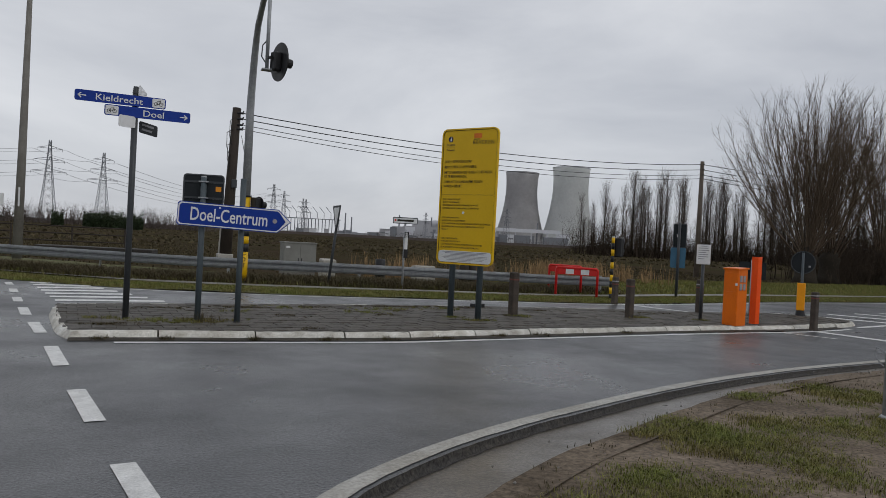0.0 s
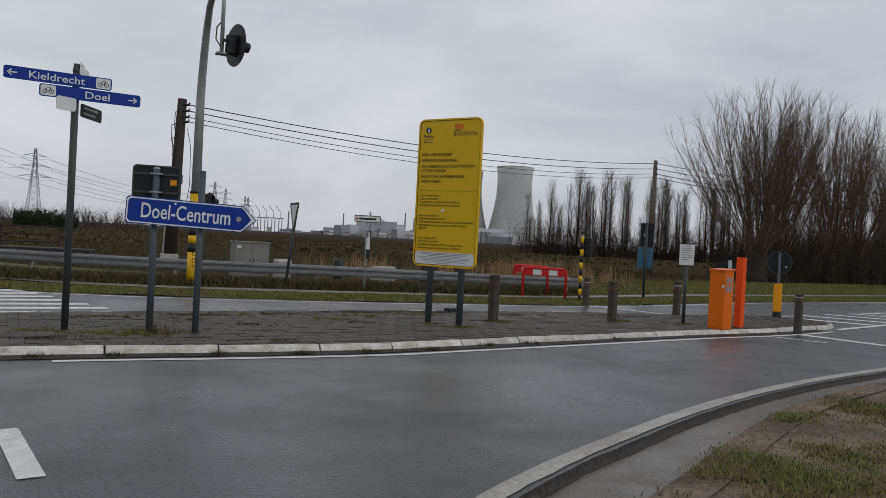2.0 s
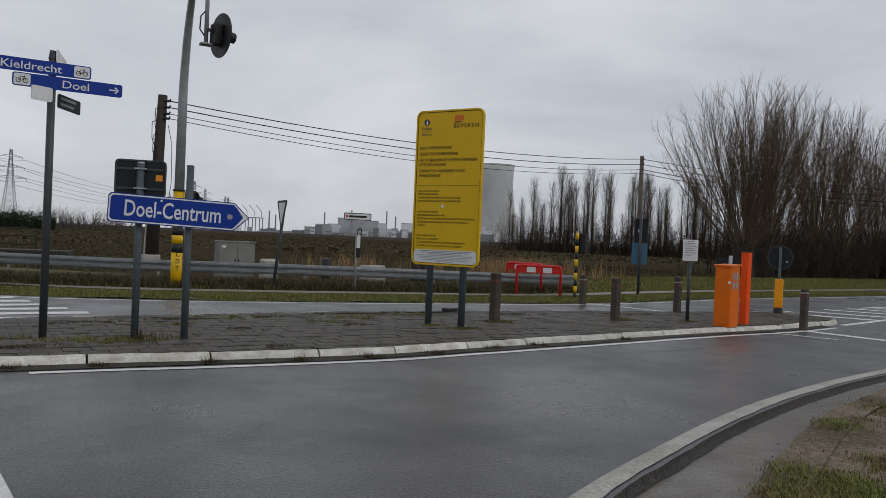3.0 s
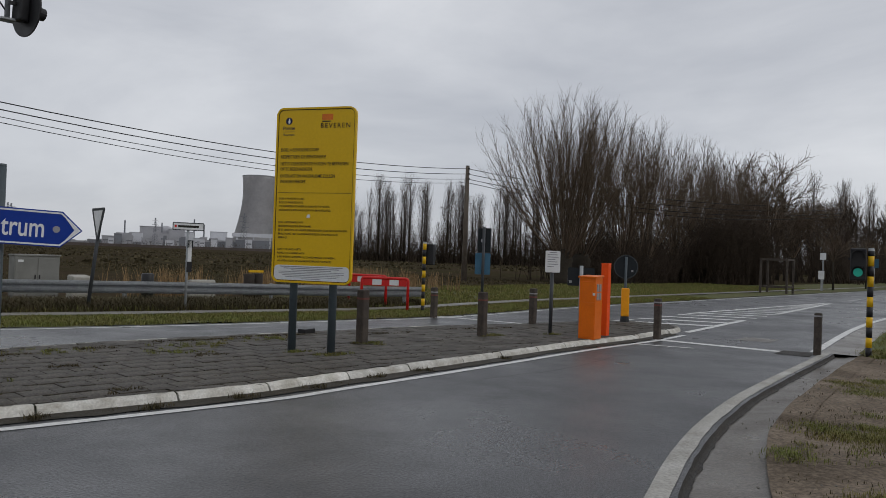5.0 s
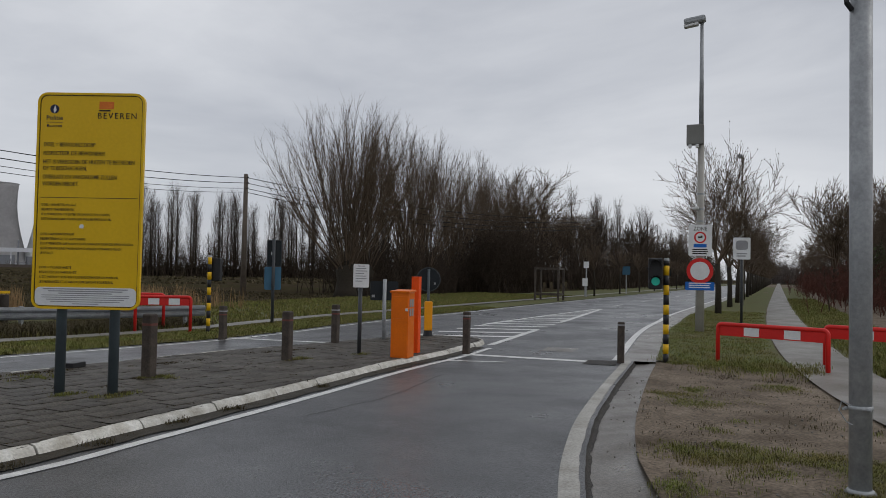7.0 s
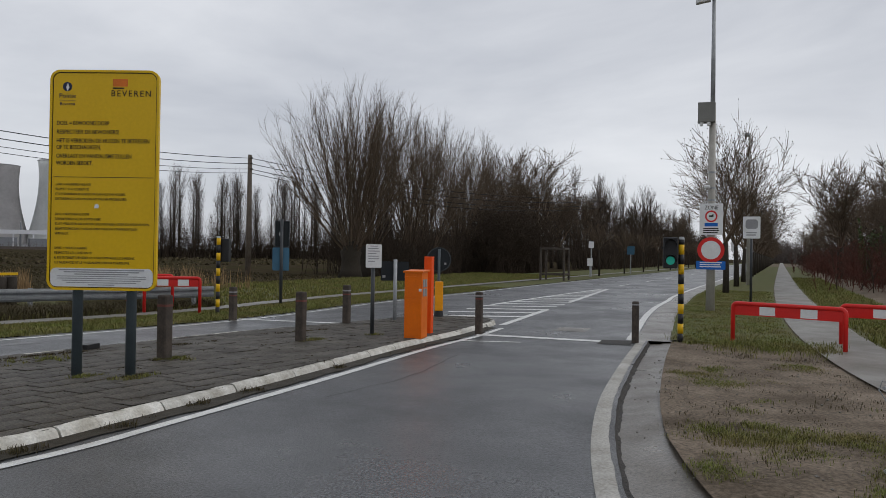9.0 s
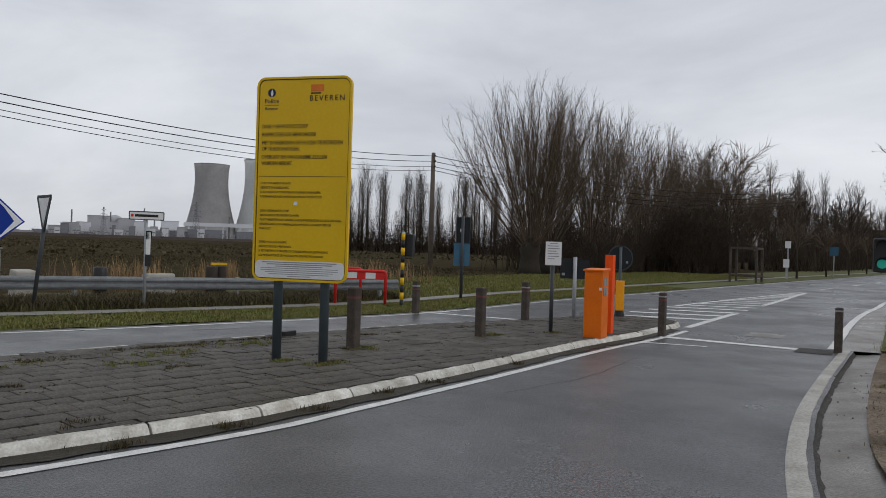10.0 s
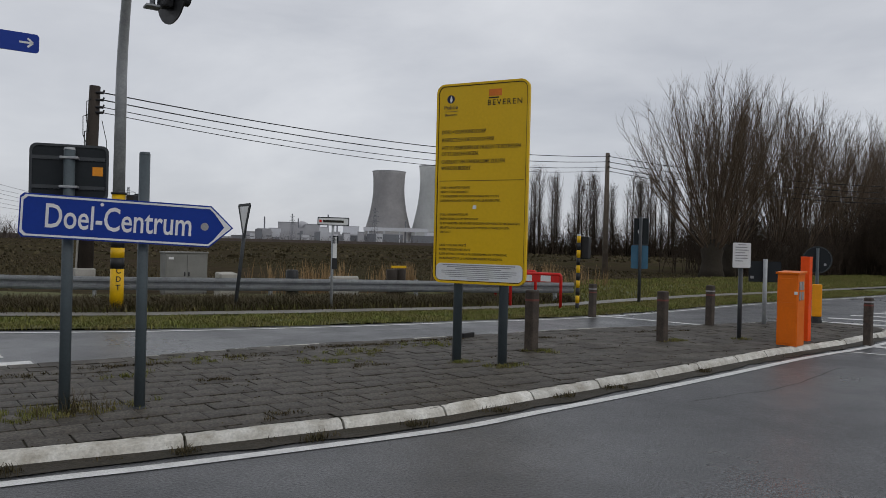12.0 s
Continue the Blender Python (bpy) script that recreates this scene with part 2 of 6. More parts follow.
SOIL = material("ploughed field soil", (0.052, 0.039, 0.028), 0.9, second=(0.045, 0.042, 0.022), scale=0.06, amount=0.9, grain=0.9, grain_amount=0.35, bump=0.8, bump_scale=1.5, spec=0.0)
MUD = material("trodden muddy soil", (0.185, 0.147, 0.11), 0.82, second=(0.09, 0.07, 0.05), scale=1.1, amount=1.0, grain=26, grain_amount=0.6, bump=0.6, bump_scale=12, spec=0.12)
TURF = material("winter turf", (0.085, 0.1, 0.028), 0.85, second=(0.10, 0.085, 0.04), scale=0.6, amount=0.8, grain=22, grain_amount=0.45, bump=0.8, bump_scale=16, spec=0.2)
PATH_C = material("damp concrete footpath", (0.2, 0.19, 0.17), 0.5, second=(0.13, 0.12, 0.10), scale=0.8, amount=0.8, grain=50, grain_amount=0.2, bump=0.2)
BLADE = material("grass blades", (0.135, 0.155, 0.035), 0.75, second=(0.17, 0.135, 0.055), scale=1.2, amount=0.8, grain=9, grain_amount=0.4, bump=0, island=0.35, spec=0.2)
REED = material("dry reeds", (0.30, 0.20, 0.10), 0.8, second=(0.2, 0.13, 0.065), scale=1.5, grain=9, grain_amount=0.3, bump=0, island=0.3, spec=0.2)
DRY = material("dead weeds", (0.075, 0.058, 0.032), 0.85, second=(0.05, 0.05, 0.02), scale=1.5, grain=9, grain_amount=0.4, bump=0, island=0.35, spec=0.2)
YELLOW = material("yellow sign enamel", (0.7, 0.44, 0.004), 0.4, second=(0.63, 0.39, 0.004), scale=1.2, amount=0.6, grain=25, grain_amount=0.05, bump=0.02)
SIGNBLUE = material("blue sign foil", (0.002, 0.032, 0.27), 0.45, second=(0.002, 0.026, 0.21), scale=2, grain=30, grain_amount=0.06, bump=0.02)
WHITE = material("white sign foil", (0.72, 0.73, 0.74), 0.4, second=(0.55, 0.55, 0.53), scale=3, amount=0.5, grain=30, grain_amount=0.06, bump=0.02)
BLACK = material("black paint", (0.016, 0.016, 0.018), 0.45, second=(0.03, 0.03, 0.03), scale=4, grain=40, grain_amount=0.2, bump=0.05)
PRINT = material("black print", (0.02, 0.018, 0.012), 0.5, bump=0)
FAINT = material("faded grey print", (0.3, 0.3, 0.31), 0.5, bump=0)
POSTGREY = material("grey-blue painted steel", (0.075, 0.095, 0.105), 0.45, second=(0.05, 0.06, 0.068), scale=3, grain=50, grain_amount=0.12, bump=0.05)
DARKPOST = material("dark grey painted steel", (0.05, 0.055, 0.06), 0.45, second=(0.035, 0.038, 0.04), scale=3, grain=50, grain_amount=0.12, bump=0.05)
SIGNBACK = material("dark sign back", (0.018, 0.022, 0.025), 0.5, second=(0.012, 0.015, 0.017), scale=3, grain=50, grain_amount=0.1, bump=0.03, spec=0.2)
GALV = material("galvanised steel", (0.36, 0.375, 0.385), 0.5, 0.25, second=(0.26, 0.27, 0.28), scale=5, amount=0.8, grain=35, grain_amount=0.15, bump=0.06)
CONCRETE = material("pale concrete", (0.4, 0.385, 0.35), 0.75, second=(0.26, 0.25, 0.22), scale=1.6, amount=0.7, grain=50, grain_amount=0.15, bump=0.2)
AGED = material("aged grey concrete", (0.2, 0.19, 0.17), 0.8, second=(0.13, 0.12, 0.105), scale=1.6, amount=0.7, grain=40, grain_amount=0.2, bump=0.2)
ORANGE = material("orange enamel", (0.74, 0.15, 0.002), 0.4, second=(0.62, 0.12, 0.002), scale=2.5, amount=0.6, grain=30, grain_amount=0.06, bump=0.03)
ORANGERED = material("fluorescent orange enamel", (0.85, 0.085, 0.003), 0.4, second=(0.72, 0.07, 0.003), scale=2.5, amount=0.5, grain=30, grain_amount=0.06, bump=0.03)
AMBER = material("amber plastic", (0.92, 0.36, 0.008), 0.4, second=(0.8, 0.29, 0.008), scale=3, grain=30, grain_amount=0.06, bump=0.02)
RED = material("red enamel", (0.62, 0.022, 0.018), 0.36, second=(0.5, 0.018, 0.016), scale=3, amount=0.5, grain=40, grain_amount=0.06, bump=0.03)
STRIPE = material("yellow pole paint", (0.7, 0.42, 0.006), 0.42, second=(0.5, 0.3, 0.01), scale=4, grain=40, grain_amount=0.1, bump=0.03)
OLDWOOD = material("weathered dark timber", (0.075, 0.06, 0.048), 0.75, second=(0.04, 0.034, 0.03), scale=6, amount=0.8, grain=40, grain_amount=0.35, bump=0.5)
POLEWOOD = material("creosoted pole wood", (0.03, 0.023, 0.018), 0.75, second=(0.048, 0.038, 0.03), scale=2, amount=0.8, grain=30, grain_amount=0.3, bump=0.4)
GREYWOOD = material("grey pole wood", (0.14, 0.115, 0.09), 0.75, second=(0.09, 0.075, 0.06), scale=2, amount=0.8, grain=30, grain_amount=0.3, bump=0.4)
CABINET = material("grey cabinet polyester", (0.21, 0.21, 0.195), 0.65, second=(0.15, 0.148, 0.135), scale=2, amount=0.7, grain=40, grain_amount=0.1, bump=0.05)
BARK = material("bare branches", (0.105, 0.077, 0.054), 0.85, second=(0.13, 0.098, 0.07), scale=1.0, grain=12, grain_amount=0.3, bump=0, spec=0.15, island=0.25)
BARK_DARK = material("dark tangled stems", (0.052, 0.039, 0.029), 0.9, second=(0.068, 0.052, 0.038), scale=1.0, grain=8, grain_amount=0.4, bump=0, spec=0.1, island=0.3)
BARK_FAR = material("distant bare branches", (0.1, 0.083, 0.074), 0.9, second=(0.125, 0.105, 0.095), scale=0.3, grain=3, grain_amount=0.3, bump=0, spec=0.1, island=0.25)
TRUNK = material("tree bark", (0.034, 0.028, 0.022), 0.9, second=(0.045, 0.04, 0.028), scale=2, grain=14, grain_amount=0.4, bump=0.8, spec=0.15)
LEAF = material("evergreen leaves", (0.022, 0.035, 0.016), 0.7, second=(0.04, 0.055, 0.02), scale=0.5, grain=5, grain_amount=0.4, bump=0, spec=0.2, island=0.4)
# skyline surfaces: the haze of distance is mixed into the base colour
HAZE_C = material("haze-tinted far weathered concrete", (0.42, 0.42, 0.44), 0.85, second=(0.33, 0.33, 0.35), scale=0.02, amount=0.8, grain=0.3, grain_amount=0.06, bump=0)
HAZE_W = material("haze-tinted far white cladding", (0.62, 0.63, 0.66), 0.8, scale=0.02, amount=0.2, grain=0.3, grain_amount=0.05, bump=0)
HAZE_S = material("haze-tinted far lattice steel", (0.22, 0.23, 0.25), 0.8, grain=0.3, grain_amount=0.05, bump=0)
# tower concrete: base colours raised to stand in for aerial haze
HAZE_TOWER_D = material("stained cooling tower concrete lightened for haze", (0.55, 0.54, 0.54), 0.9, second=(0.42, 0.41, 0.415), scale=0.025, amount=0.7, grain=0.15, grain_amount=0.08, bump=0)
HAZE_TOWER_L = material("pale cooling tower concrete lightened for haze", (0.75, 0.76, 0.75), 0.9, second=(0.64, 0.65, 0.64), scale=0.02, amount=0.7, grain=0.15, grain_amount=0.06, bump=0)
CABLE = material("black cable", (0.012, 0.012, 0.013), 0.6, bump=0)
GREEN_LIT = glowing("lit green lens", (0.01, 0.3, 0.22), 0.25)
STICKER = material("orange sticker", (0.75, 0.28, 0.02), 0.5, bump=0)
LOGO_O = material("faded orange logo", (0.72, 0.18, 0.02), 0.5, bump=0)
NAVY = material("navy emblem", (0.012, 0.018, 0.06), 0.5, bump=0)
CYANB = material("bright blue sign foil", (0.01, 0.13, 0.5), 0.4, bump=0)
PALEBLUE = material("blue-grey sign back", (0.05, 0.14, 0.22), 0.45, second=(0.035, 0.1, 0.16), scale=3, grain=40, grain_amount=0.1, bump=0.03)

# ---------- ground, roads, kerbs ----------
xs = [-3800, -1500, -600, -250, -120, -60] + list(range(-40, 121, 8)) + [160, 250, 400, 700, 1200, 2000, 3800]
ys = [-3800, -1000, -300, -120, -60] + list(range(-40, 161, 8)) + [220, 320, 500, 800, 1300, 2200, 3800]
verts = [(x, y, -0.45 if -20 < x < 40 and -30 < y < 15 else -0.12 + (0.1 * noise.noise((x * 0.05, y * 0.05, 0)) if abs(x) < 200 and 30 < y < 220 else 0)) for y in ys for x in xs]
faces = [(j * len(xs) + i, j * len(xs) + i + 1, (j + 1) * len(xs) + i + 1, (j + 1) * len(xs) + i) for j in range(len(ys) - 1) for i in range(len(xs) - 1)]
tagged(raw("ground", verts, faces, SOIL, None, "", True), "brown ploughed winter field reaching the horizon", "field", kind="structure")

# the carriageway: between the far edge and the near edge, station by station
road_x = [-30 + 2 * i for i in range(15)] + [0.0, 0.6, 0.95] + [0.96 + 0.04 * i for i in range(12)] + [1.45 + 0.3 * i for i in range(80)] + [26 + 4 * i for i in range(20)] + [110 + 30 * i for i in range(16)]


def near_y(x):
    if x <= 0.95:
        return -60.0
    if x < 1.45:
        return 3.78 - 3.38 * ((1.45 - x) / 0.5) ** 2
    if x < 16.2:
        return y_on(NEAR_EDGE, x)
    return y_on(ROAD_EDGE, x)


cols = [[Vector((x, near_y(x) - 0.02 + (y_on(FAR_EDGE, x) - near_y(x) + 0.02) * k / 24)) for k in range(25)] for x in road_x]
sheet("road", cols, ASPHALT, 0.0, 0, label="wet dark grey asphalt road at a junction", category="road")

# right-hand edge: painted band, tarred seam, gutter
edge = smooth([(0.95, -20), (0.95, 0.4), (1.15, 2.6)], 0.5) + NEAR_EDGE


def gutter_width(p):
    """The gutter narrows along the bend."""
    return 0.84 - 0.2 * min(1.0, max(0.0, (p.x - 4.0) / 3.5))


def offset_by(line, fn):
    """A plan line moved to its right by a distance that changes along it."""
    out = []
    for i, p in enumerate(line):
        t = (line[min(i + 1, len(line) - 1)] - line[max(i - 1, 0)]).normalized()
        out.append(p + Vector((t.y, -t.x)) * fn(p))
    return out


def ragged(base, amount, f, seed):
    return lambda p: base + amount * noise.noise((p.x * f, p.y * f, seed)) + 0.5 * amount * noise.noise((p.x * f * 4, p.y * f * 4, seed + 3))


def swath(name, rows, mt, label, wave=0.0):
    """A strip of ground whose rows each have a plan line and a height."""
    n = len(rows[0][0])
    verts = [(p.x, p.y, dip(p.x, p.y) + z + (wave * noise.noise((p.x * 7, p.y * 7, k * 1.7)) if 0 < k < len(rows) - 1 else 0)) for k, (line, z) in enumerate(rows) for p in line]
    faces = [(k * n + i, (k + 1) * n + i, (k + 1) * n + i + 1, k * n + i + 1) for k in range(len(rows) - 1) for i in range(n - 1)]
    return tagged(raw(name, verts, faces, mt, None, "", True), label, "road edge", kind="structure")


edge = [q for i, p in enumerate(edge[:-1]) for q in (p, p.lerp(edge[i + 1], 0.33), p.lerp(edge[i + 1], 0.67))] + edge[-1:]
swath("road_edge_band", [(edge, 0.006), (offset(edge, 0.05), 0.012), (offset(edge, 0.1), 0.012), (offset_by(edge, ragged(0.155, 0.012, 3.0, 1.0)), 0.009)], BAND, "worn white-painted band along the broken road edge", 0.003)
swath("road_edge_strip", [(offset(edge, 0.12), 0.003), (offset_by(edge, ragged(0.2, 0.014, 2.6, 5.0)), 0.001)], ASPHALT, "narrow strip of bare asphalt beside the band")
swath("road_edge_side", [(offset_by(edge, ragged(0.2, 0.014, 2.6, 5.0)), 0.001), (offset_by(edge, ragged(0.21, 0.014, 2.6, 5.0)), -0.03), (offset_by(edge, ragged(0.225, 0.016, 2.6, 5.0)), -0.055), (offset_by(edge, ragged(0.25, 0.03, 3.6, 8.0)), -0.058)], SEAM, "dark rough broken asphalt edge above the gutter", 0.008)
swath("gutter", [(offset(edge, 0.2), -0.066), (offset(edge, 0.26), -0.062), (offset(edge, 0.42), -0.05), (offset_by(edge, lambda p: gutter_width(p) * 0.75), -0.034), (offset_by(edge, lambda p: gutter_width(p) + 0.1), -0.012), (offset_by(edge, lambda p: gutter_width(p) + 0.4), -0.012)], GUTTER, "damp grey concrete gutter strip with dirt", 0.004)
edge2 = offset(ROAD_EDGE, -0.1)
tagged(sheet("gutter", [offset(edge2, 0.06), offset(edge2, 0.3), offset(edge2, 0.9)], GUTTER, 0.001, 0.0), "concrete gutter strip along the road", "road edge", kind="structure")


def stripe(name, line, w, z=0.006, label="white painted road line", mt=None):
    return tagged(sheet(name, [offset(line, -w / 2), offset(line, w / 2)], mt or LINE, z), label, "road marking", kind="structure")


dirt_l, dirt_r = [], []
for p, q in zip(offset(KERB_IN, -0.05), offset(KERB_IN, 0.09)):
    f = 0.5 + 0.5 * noise.noise((p.x * 2.3, p.y * 2.3, 1.0)) + 0.3 * noise.noise((p.x * 9, p.y * 9, 2.0))
    dirt_l.append(p)
    dirt_r.append(p.lerp(q, max(1.0, min(2.5, 1.15 + f))))
kd = sheet("kerb_dirt", [dirt_l, dirt_r], DIRT, 0.01)
for v in list(kd.data.vertices)[:len(dirt_l)]:
    v.co.z += 0.012
tagged(kd, "dark wet dirt along the kerb foot", "dirt", kind="structure")
stripe("road_line", offset(ROAD_EDGE, -0.15), 0.16)
stripe("road_line", offset(KERB_IN[2:], 0.33), 0.12)
stripe("road_line", offset(KERB_OUT[4:], 0.22), 0.12)
stripe("road_line", [p for p in offset(FAR_EDGE, 0.35) if -1 < p.x < 60], 0.12)
# broken line across the mouth of the side road
dash = [(0.88, 3.8, 0.70, 5.04), (0.53, 6.2, 0.36, 7.44), (0.18, 8.73, 0.0, 10.12), (-0.19, 11.35, -0.37, 12.55), (-0.54, 13.52, -0.69, 14.66), (-0.85, 15.7, -0.96, 16.6), (-1.1, 17.7, -1.22, 18.6), (-1.38, 19.7, -1.5, 20.5)]
for x0, y0, x1, y1 in dash:
    stripe("road_dash", [Vector((x0, y0)), Vector((x1, y1))], 0.155)
# give-way bars west of the island
for k in range(8):
    y = 15.35 + 0.75 * k
    x = -0.15 - 0.13 * k
    stripe("crossing_bar", [Vector((x, y)), Vector((x + 2.1 - 0.15 * k, y + 0.12))], 0.36)
# hatched taper east of the island
taper_n = [Vector((18.2, 15.75)), Vector((23.7, 16.3)), Vector((29, 16.9)), Vector((37.5, 17.75))]
taper_s = [Vector((17.3, 13.05)), Vector((20.9, 13.75)), Vector((28, 15.3)), Vector((37.5, 17.55))]
stripe("road_line", taper_n, 0.16)
stripe("road_line", taper_s, 0.18)
for k in range(14):
    x = 18.6 + 1.25 * k
    ya, yb = y_on(taper_s, x + 0.5), y_on(taper_n, x)
    if yb - ya > 0.3:
        stripe("hatch_bar", [Vector((x + 0.9, ya)), Vector((x - 0.2, yb))], 0.3, label="white painted hatch bar on the road")
for k in range(8):
    x = 42 + 9 * k
    stripe("road_dash", [Vector((x, 18.2 + 0.133 * (x - 40))), Vector((x + 3, 18.2 + 0.133 * (x - 37)))], 0.15)
stripe("stop_line", [Vector((15.15, 12.55)), Vector((15.6, 9.95))], 0.28, label="white painted stop line across the lane")
stripe("stop_line", [Vector((13.9, 12.2)), Vector((14.4, 11.2))], 0.12, label="short worn white road line")
stripe("road_line", [Vector((14.6, 18.9)), Vector((15.4, 16.0))], 0.2)
tagged(sheet("drain_plate", [[Vector((15.25, 9.35)), Vector((16.0, 9.55))], [Vector((15.1, 9.95)), Vector((15.85, 10.1))]], SEAM, 0.008), "dark iron drain plate beside the bollard", "drain", kind="structure")
tagged(sheet("manhole_cover", [[Vector((17.0, 10.9)), Vector((17.8, 11.05))], [Vector((16.85, 11.6)), Vector((17.65, 11.75))]], GUTTER, 0.005), "dull iron manhole cover in the road", "manhole", kind="structure")

# cracks and tar seams in the asphalt
for pts in (((7.5, 10.2), (9.5, 10.4), (11.8, 11.1)), ((4.0, 16.9), (7.0, 17.2), (9.5, 16.9))):
    ln = [p + Vector((0.03 * noise.noise((p.x * 3, p.y * 3, 0)), 0.06 * noise.noise((p.x * 2, p.y * 2, 9)))) for p in smooth(pts, 0.15)]
    tagged(sheet("road_crack", [offset(ln, -0.005), offset(ln, 0.005)], SEAM, 0.004), "thin dark crack across the asphalt", "crack", kind="structure")
for cx, cy, w, h in ((8.2, 17.3, 0.55, 0.12),):
    ring = [Vector((cx + w * math.cos(a) * (1 + 0.2 * math.sin(3 * a)), cy + h * math.sin(a))) for a in (2 * math.pi * k / 24 for k in range(25))]
    tagged(sheet("tar_patch", [ring, [Vector((cx, cy)).lerp(p, 0.02) for p in ring]], TARPATCH, 0.003), "darker smooth tar patch in the asphalt", "patch", kind="structure")

# verges
gutter_out = offset_by(edge, gutter_width)


def south_y(x):
    """The verge's edge beside the gutter or the road."""
    if x > 16.6:
        return y_on(offset_road, x)
    hits = [a.y + (b.y - a.y) * (x - a.x) / (b.x - a.x) for a, b in zip(gutter_out, gutter_out[1:]) if b.x - a.x > 1e-4 and a.x <= x <= b.x]
    return max(hits) if hits else -20.0


offset_road = offset(edge2, 0.72)
verge_x = [1.76 + 0.06 * i for i in range(20)] + [3.0 + 0.25 * i for i in range(56)] + [17 + 1.5 * i for i in range(30)] + [65 + 20 * i for i in range(14)]
cols = []
for x in verge_x:
    top = south_y(x)
    cols.append([Vector((x, top - 0.0 - (top + 45) * (k / 30) ** 2.2)) for k in range(31)])
tagged(sheet("verge_south", cols, MUD, 0.022, 0.03, freq=0.9), "trodden muddy verge with tufts of grass", "verge", kind="structure")
gd_in, gd_out = [], []
for p, q in zip(offset_by(NEAR_EDGE, lambda p: gutter_width(p) - 0.22), offset_by(NEAR_EDGE, lambda p: gutter_width(p) + 0.3)):
    f = 0.55 + 0.6 * noise.noise((p.x * 1.7, p.y * 1.7, 4.0)) + 0.3 * noise.noise((p.x * 7, p.y * 7, 6.0))
    gd_in.append(p.lerp(q, max(0.55, min(0.9, f))))
    gd_out.append(q)
tagged(swath("gutter_dirt", [(gd_in, -0.026), ([p.lerp(q, 0.4) for p, q in zip(gd_in, gd_out)], 0.008), (gd_out, 0.034)], MUD, "mud washed over the gutter's edge"), "mud washed over the gutter's edge", "dirt", kind="structure")
north = [p for p in FAR_EDGE if p.x < 320]
lines = [offset(north, -d) for d in (0.0, 0.3, 0.8, 1.4, 2.0, 2.6, 3.3, 4.0, 5.0, 6.5, 8.5)]
ob = sheet("verge_north", lines, TURF, 0.014, 0.03, freq=0.7)
tagged(ob, "rough green and brown winter grass verge", "verge", kind="structure")
tagged(sheet("footpath_north", [offset(north, -d) for d in (2.05, 2.75)], PATH_C, 0.05, 0.0), "narrow grey concrete footpath through the verge", "footpath", kind="structure")
foot = smooth([(1.9, -1.2), (4, 0.6), (8, 3.0), (10.5, 4.05), (12.5, 4.7), (16, 5.62), (20, 6.55), (27, 7.78), (40, 9.75), (70, 13.9), (200, 31.5), (500, 72)])
tagged(sheet("footpath_south", [offset(foot, -0.62), offset(foot, 0.62)], PATH_C, 0.05, 0.0), "grey concrete footpath running beside the road", "footpath", kind="structure")

far_foot = [p for p in foot if 16.3 < p.x < 190]
lawn = [[Vector((p.x, y_on(offset_road, p.x) + (p.y + 0.66 - y_on(offset_road, p.x)) * k / 6)) for p in far_foot] for k in range(7)]
sheet("verge_strip", lawn, TURF, 0.038, 0.02, label="rough green grass strip between road and footpath", category="verge", freq=0.9)
sheet("verge_strip", [offset(far_foot, d) for d in (0.6, 1.0, 1.5, 2.1, 2.9)], TURF, 0.036, 0.03, label="green and straw-coloured grass beyond the footpath", category="verge", freq=0.9)

# ---------- the paved island ----------
isle = thing("traffic_island", "raised traffic island paved with weathered concrete tiles and white kerbs", "traffic island", kind="structure")
bm = bmesh.new()
BED = offset(KERB_IN, -0.1) + offset(TIP, -0.1)[1:] + offset(KERB_OUT, -0.08)[1:] + offset(KERB_END, -0.1)[1:-1]
ring = [bm.verts.new((p.x, p.y, ISLE - 0.012 + dip(p.x, p.y))) for p in BED]
low = [bm.verts.new((p.x, p.y, -0.05 + dip(p.x, p.y))) for p in BED]
for i in range(len(ring)):
    j = (i + 1) % len(ring)
    bm.faces.new((low[i], low[j], ring[j], ring[i]))
edges_top = [e for e in bm.edges if all(v in set(ring) for v in e.verts)]
bmesh.ops.triangle_fill(bm, edges=edges_top, use_beauty=True)
part("bed", bm, JOINT, isle, "dark mossy bed between the tiles")


